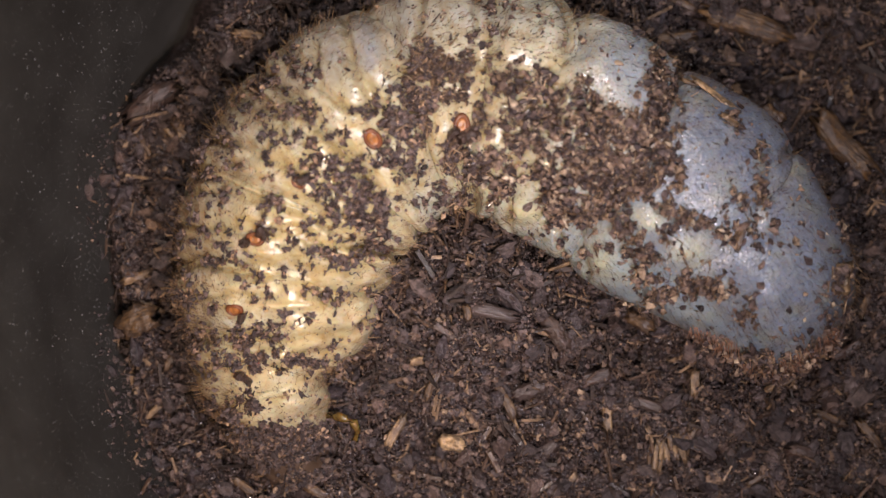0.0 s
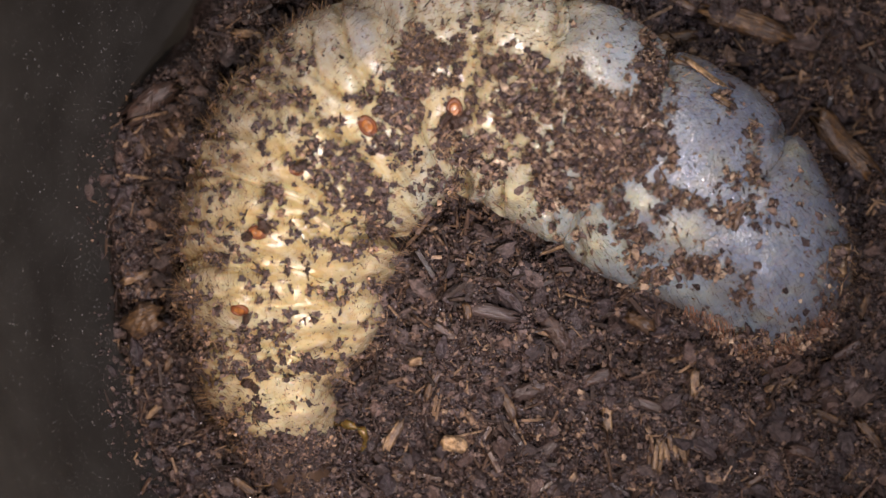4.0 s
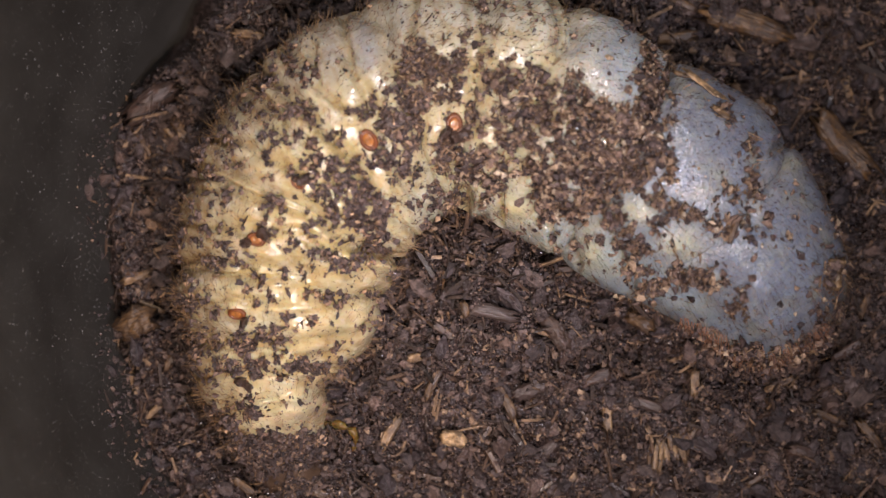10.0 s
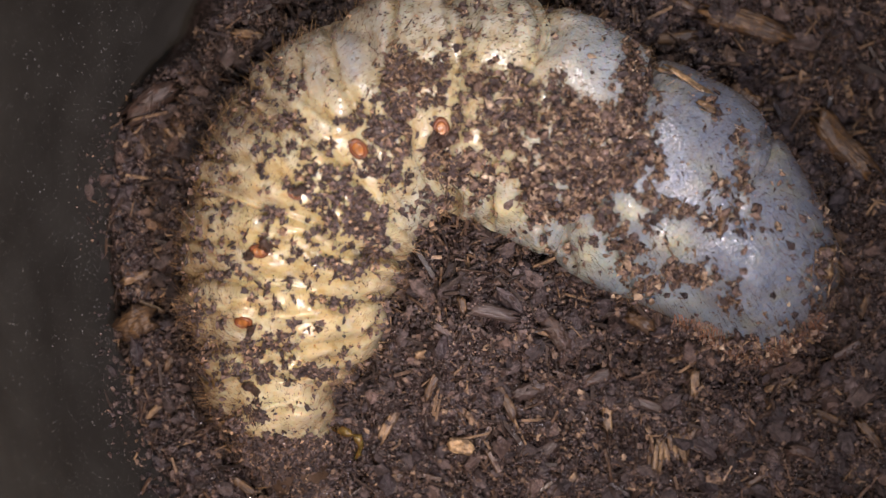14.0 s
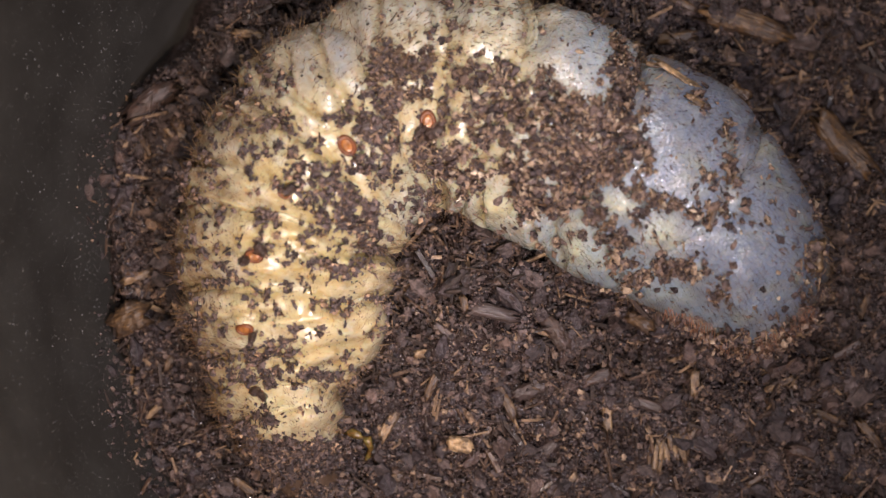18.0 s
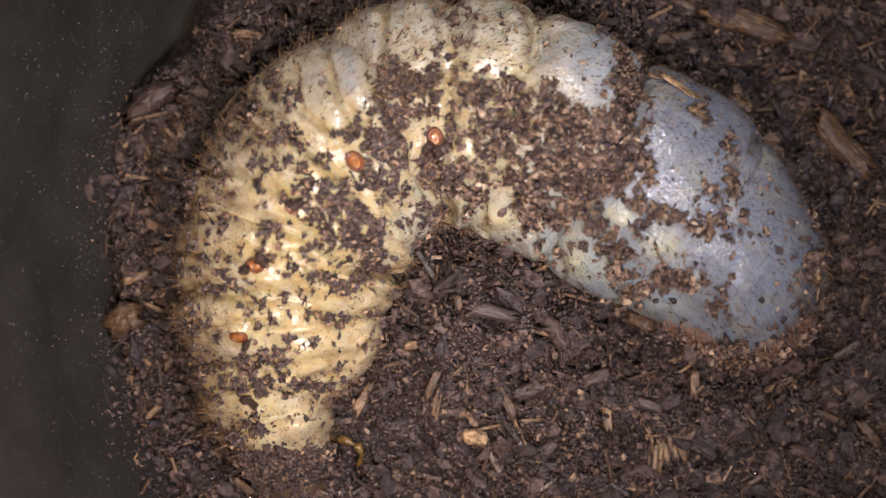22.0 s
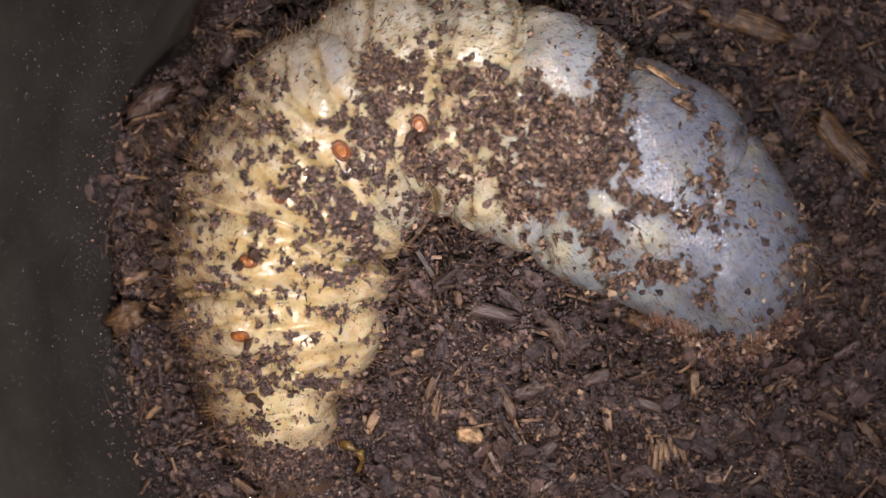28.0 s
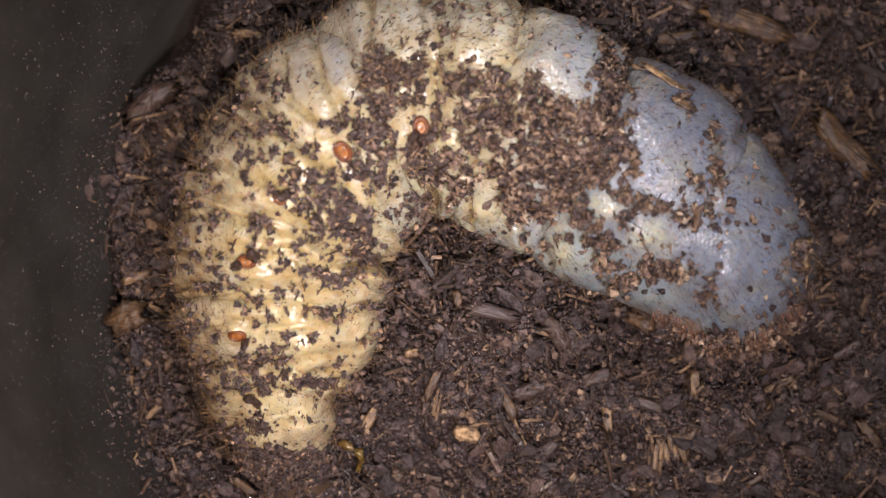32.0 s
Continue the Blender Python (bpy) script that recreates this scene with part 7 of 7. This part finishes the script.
    walk(CHIPS["tan"], rows_of(CHIPS["tan"].matrix_basis.copy(), [
        (0, 0.00, 0.00, 0.0), (0.5, -0.05, 0.00, 0.0), (1, 0.06, -0.05, 0.0), (1.5, 0.00, -0.05, 0.0), (2, 0.06, -0.11, 0.0), (2.5, 0.06, -0.11, 0.0), (3, 0.11, -0.11, 0.0), (3.5, 0.16, -0.11, 0.0),
        (5.5, 0.11, 0.16, 0.0), (6, 0.00, 0.11, 0.0), (6.5, 0.06, 0.05, 0.0), (7, 0.00, 0.05, 0.0), (7.5, 0.00, 0.05, 0.0), (8, 0.00, 0.05, 0.0), (8.5, 0.00, 0.05, 0.0), (9, 0.00, 0.05, 0.0),
        (9.5, 0.06, 0.16, 0.0), (10, 0.11, 0.27, 0.0), (10.5, 0.49, 0.43, 0.0), (11, 0.93, 0.33, 0.0), (11.5, 0.71, 0.11, 0.0), (12, 0.71, -0.11, 0.0), (12.5, 0.65, -0.05, 0.0), (13, 0.65, -0.05, 0.0),
        (13.5, 0.71, -0.05, 0.0), (14, 0.60, -0.22, 0.0), (14.5, 0.60, -0.22, 0.0), (16.5, 0.65, -0.38, 0.0), (17, 0.65, -0.33, 0.0), (17.5, 0.65, -0.16, 0.0), (18, 0.55, -0.11, 0.0), (18.5, 0.49, -0.05, 0.0),
        (19, 0.33, 0.00, 0.0), (19.5, 0.33, 0.00, 0.0), (20, 0.33, 0.11, 0.0), (20.5, 0.44, 0.27, 0.0), (21, 0.71, 0.38, 0.0), (21.5, 1.20, 0.27, 0.0), (22, 1.53, 0.38, 0.0), (22.5, 1.47, 0.33, 0.0),
        (23, 1.42, 0.33, 0.0), (23.5, 1.47, 0.33, 0.0), (24, 1.47, 0.27, 0.0), (24.5, 1.36, 0.27, 0.0), (25, 1.31, 0.22, 0.0), (25.5, 1.42, 0.27, 0.0), (27.5, 1.42, 0.54, 0.0), (28, 1.20, 0.54, 0.0),
        (28.5, 1.09, 0.54, 0.0), (29, 1.03, 0.54, 0.0), (29.5, 1.03, 0.60, 0.0), (30, 0.98, 0.60, 0.0), (30.5, 0.98, 0.60, 0.0), (31, 0.98, 0.60, 0.0), (31.5, 0.98, 0.60, 0.0), (32, 0.98, 0.60, 0.0)]))
    walk(CHIPS["split"], rows_of(CHIPS["split"].matrix_basis.copy(), [
        (0, 0.00, 0.00, 0.0), (0.5, 0.00, 0.00, 0.0), (1, 0.11, 0.00, 0.0), (1.5, -0.06, -0.16, 0.0), (2, -0.16, -0.27, 0.0), (2.5, -0.16, -0.38, 0.0), (3, -0.16, -0.38, 0.0), (3.5, -0.16, -0.38, 0.0),
        (5.5, -0.33, 0.00, 0.0), (6, -0.33, 0.00, 0.0), (6.5, -0.33, -0.05, 0.0), (7, -0.33, -0.05, 0.0), (7.5, -0.38, -0.05, 0.0), (8, -0.38, -0.11, 0.0), (8.5, -0.33, -0.11, 0.0), (9, -0.33, -0.11, 0.0),
        (9.5, -0.33, -0.11, 0.0), (10, -0.33, 0.00, 0.0), (10.5, -0.33, 0.44, 0.0), (11, -0.27, 1.14, 0.0), (11.5, -0.27, 0.87, 0.0), (12, -0.44, 0.54, 0.0), (12.5, -0.44, 0.54, 0.0), (13, -0.38, 0.65, 0.0),
        (13.5, -0.33, 0.65, 0.0), (14, -0.44, 0.49, 0.0), (14.5, -0.44, 0.49, 0.0), (16.5, -0.27, 0.44, 0.0), (17, -0.27, 0.44, 0.0), (17.5, -0.27, 0.49, 0.0), (18, -0.38, 0.54, 0.0), (18.5, -0.54, 0.54, 0.0),
        (19, -0.71, 0.54, 0.0), (19.5, -0.71, 0.54, 0.0), (20, -0.71, 0.60, 0.0), (20.5, -0.92, 0.87, 0.0), (21, -1.47, 1.58, 0.0), (21.5, -1.85, 2.12, 0.0), (22, -2.12, 2.23, 0.0), (22.5, -2.12, 2.12, 0.0),
        (23, -1.69, 1.85, 0.0), (23.5, -1.42, 1.69, 0.0), (24, -1.36, 1.58, 0.0), (24.5, -1.25, 1.36, 0.0), (25, -1.20, 1.14, 0.0), (25.5, -0.92, 1.09, 0.0), (27.5, -0.98, 1.09, 0.0), (28, -1.25, 1.14, 0.0),
        (28.5, -1.42, 1.09, 0.0), (29, -1.53, 1.03, 0.0), (29.5, -1.53, 1.03, 0.0), (30, -1.53, 1.03, 0.0), (30.5, -1.53, 1.03, 0.0), (31, -1.53, 1.03, 0.0), (31.5, -1.58, 0.98, 0.0), (32, -1.58, 1.03, 0.0)]))
    walk(CHIPS["small"], rows_of(CHIPS["small"].matrix_basis.copy(), [
        (0, 0.00, 0.00, 0.0), (0.5, 0.00, 0.00, 0.0), (1, 0.00, 0.00, 0.0), (1.5, 0.00, 0.00, 0.0), (2, -0.06, 0.00, 0.0), (2.5, -0.06, 0.00, 0.0), (3, 0.00, 0.00, 0.0), (3.5, 0.00, 0.06, 0.0),
        (5.5, -0.06, 0.11, 0.0), (6, -0.11, 0.11, 0.0), (6.5, -0.06, 0.16, 0.0), (7, -0.06, 0.22, 0.0), (7.5, -0.06, 0.16, 0.0), (8, -0.06, 0.16, 0.0), (8.5, -0.06, 0.16, 0.0), (9, -0.11, 0.16, 0.0),
        (9.5, -0.16, 0.16, 0.0), (10, -0.16, 0.22, 0.0), (10.5, -0.06, 0.38, 0.0), (11, 0.05, 0.54, 0.0), (11.5, 0.11, 0.65, 0.0), (12, -0.06, 0.82, 0.0), (12.5, -0.16, 0.71, 0.0), (13, -0.22, 0.65, 0.0),
        (13.5, -0.22, 0.60, 0.0), (14, -0.33, 0.49, 0.0), (14.5, -0.33, 0.49, 0.0), (16.5, -0.27, 0.49, 0.0), (17, -0.22, 0.49, 0.0), (17.5, -0.16, 0.54, 0.0), (18, -0.22, 0.60, 0.0), (18.5, -0.38, 0.54, 0.0),
        (19, -0.54, 0.49, 0.0), (19.5, -0.60, 0.49, 0.0), (20, -0.65, 0.54, 0.0), (20.5, -0.65, 0.54, 0.0), (21, -0.65, 0.54, 0.0), (21.5, -0.54, 0.60, 0.0), (22, -0.60, 0.65, 0.0), (22.5, -0.60, 0.65, 0.0),
        (23, -0.54, 0.71, 0.0), (23.5, -0.49, 0.76, 0.0), (24, -0.49, 0.76, 0.0), (24.5, -0.49, 0.76, 0.0), (25, -0.49, 0.76, 0.0), (25.5, -0.38, 0.87, 0.0), (27.5, -0.33, 0.98, 0.0), (28, -0.60, 0.92, 0.0),
        (28.5, -0.65, 0.92, 0.0), (29, -0.65, 0.92, 0.0), (29.5, -0.65, 0.92, 0.0), (30, -0.65, 0.92, 0.0), (30.5, -0.65, 0.92, 0.0), (31, -0.65, 0.92, 0.0), (31.5, -0.65, 0.92, 0.0), (32, -0.65, 0.92, 0.0)]))
    walk(CHIPS["crumb"], rows_of(CHIPS["crumb"].matrix_basis.copy(), [
        (0, 0.00, 0.00, 0.0), (0.5, 0.00, 0.00, 0.0), (1, 0.06, 0.06, 0.0), (1.5, -0.05, 0.06, 0.0), (2, -0.05, -0.05, 0.0), (2.5, -0.11, -0.05, 0.0), (3, -0.05, -0.05, 0.0), (3.5, -0.05, -0.05, 0.0),
        (5.5, -0.16, 0.11, 0.0), (6, -0.16, 0.06, 0.0), (6.5, -0.05, 0.11, 0.0), (7, -0.05, 0.11, 0.0), (7.5, -0.16, 0.11, 0.0), (8, -0.11, 0.06, 0.0), (8.5, -0.16, 0.06, 0.0), (9, -0.22, 0.06, 0.0),
        (9.5, -0.22, 0.11, 0.0), (10, -0.16, 0.22, 0.0), (10.5, 0.00, 0.49, 0.0), (11, 0.33, 0.82, 0.0), (11.5, 0.44, 0.82, 0.0), (12, 0.44, 0.82, 0.0), (12.5, 0.38, 0.71, 0.0), (13, 0.33, 0.65, 0.0),
        (13.5, 0.38, 0.60, 0.0), (14, 0.33, 0.44, 0.0), (14.5, 0.27, 0.38, 0.0), (16.5, 0.38, 0.38, 0.0), (17, 0.33, 0.38, 0.0), (17.5, 0.33, 0.44, 0.0), (18, 0.27, 0.49, 0.0), (18.5, 0.11, 0.49, 0.0),
        (19, -0.11, 0.49, 0.0), (19.5, -0.16, 0.49, 0.0), (20, -0.22, 0.54, 0.0), (20.5, -0.22, 0.65, 0.0), (21, -0.11, 0.71, 0.0), (21.5, -0.11, 0.87, 0.0), (22, -0.38, 1.03, 0.0), (22.5, -0.33, 0.87, 0.0),
        (23, 0.00, 0.71, 0.0), (23.5, 0.22, 0.65, 0.0), (24, 0.22, 0.54, 0.0), (24.5, 0.22, 0.49, 0.0), (25, 0.16, 0.44, 0.0), (25.5, 0.38, 0.49, 0.0), (27.5, 0.38, 0.54, 0.0), (28, 0.06, 0.54, 0.0),
        (28.5, -0.11, 0.54, 0.0), (29, -0.27, 0.54, 0.0), (29.5, -0.33, 0.54, 0.0), (30, -0.33, 0.54, 0.0), (30.5, -0.33, 0.54, 0.0), (31, -0.33, 0.54, 0.0), (31.5, -0.33, 0.54, 0.0), (32, -0.33, 0.54, 0.0)]))
    walk(CHIPS["lump"], rows_of(CHIPS["lump"].matrix_basis.copy(), [
        (0, 0.00, 0.00, 0.0), (0.5, 0.11, 0.00, 0.0), (1, 0.22, -0.05, 0.0), (1.5, 0.33, -0.05, 0.0), (2, 0.38, -0.05, 0.0), (2.5, 0.38, 0.00, 0.0), (3, 0.38, 0.00, 0.0), (3.5, 0.38, 0.00, 0.0),
        (5.5, 0.22, -0.05, 0.0), (6, -0.16, -0.16, 0.0), (6.5, -0.16, -0.16, 0.0), (7, -0.11, -0.16, 0.0), (7.5, 0.00, -0.16, 0.0), (8, 0.05, -0.16, 0.0), (8.5, 0.00, -0.05, 0.0), (9, 0.05, -0.11, 0.0),
        (9.5, 0.00, -0.11, 0.0), (10, -0.11, -0.11, 0.0), (10.5, -0.27, -0.05, 0.0), (11, -0.44, 0.00, 0.0), (11.5, -0.33, -0.05, 0.0), (12, -0.27, -0.05, 0.0), (12.5, -0.16, -0.05, 0.0), (13, -0.11, -0.05, 0.0),
        (13.5, -0.06, -0.05, 0.0), (14, -0.11, -0.11, 0.0), (14.5, -0.22, 0.00, 0.0), (16.5, -0.65, 0.27, 0.0), (17, -0.60, 0.27, 0.0), (17.5, -0.60, 0.22, 0.0), (18, -0.54, 0.16, 0.0), (18.5, -0.54, 0.11, 0.0),
        (19, -0.60, 0.11, 0.0), (19.5, -0.60, 0.11, 0.0), (20, -0.60, 0.11, 0.0), (20.5, -0.82, 0.11, 0.0), (21, -0.87, 0.11, 0.0), (21.5, -0.93, 0.11, 0.0), (22, -0.93, 0.11, 0.0), (22.5, -0.82, 0.11, 0.0),
        (23, -0.76, 0.05, 0.0), (23.5, -0.76, 0.05, 0.0), (24, -0.76, 0.11, 0.0), (24.5, -0.82, 0.22, 0.0), (25, -0.93, 0.38, 0.0), (25.5, -0.87, 0.33, 0.0), (27.5, -0.82, 0.22, 0.0), (28, -0.76, 0.22, 0.0),
        (28.5, -0.76, 0.22, 0.0), (29, -0.76, 0.22, 0.0), (29.5, -0.76, 0.22, 0.0), (30, -0.76, 0.22, 0.0), (30.5, -0.76, 0.22, 0.0), (31, -0.76, 0.22, 0.0), (31.5, -0.76, 0.22, 0.0), (32, -0.76, 0.22, 0.0)]))


motions()
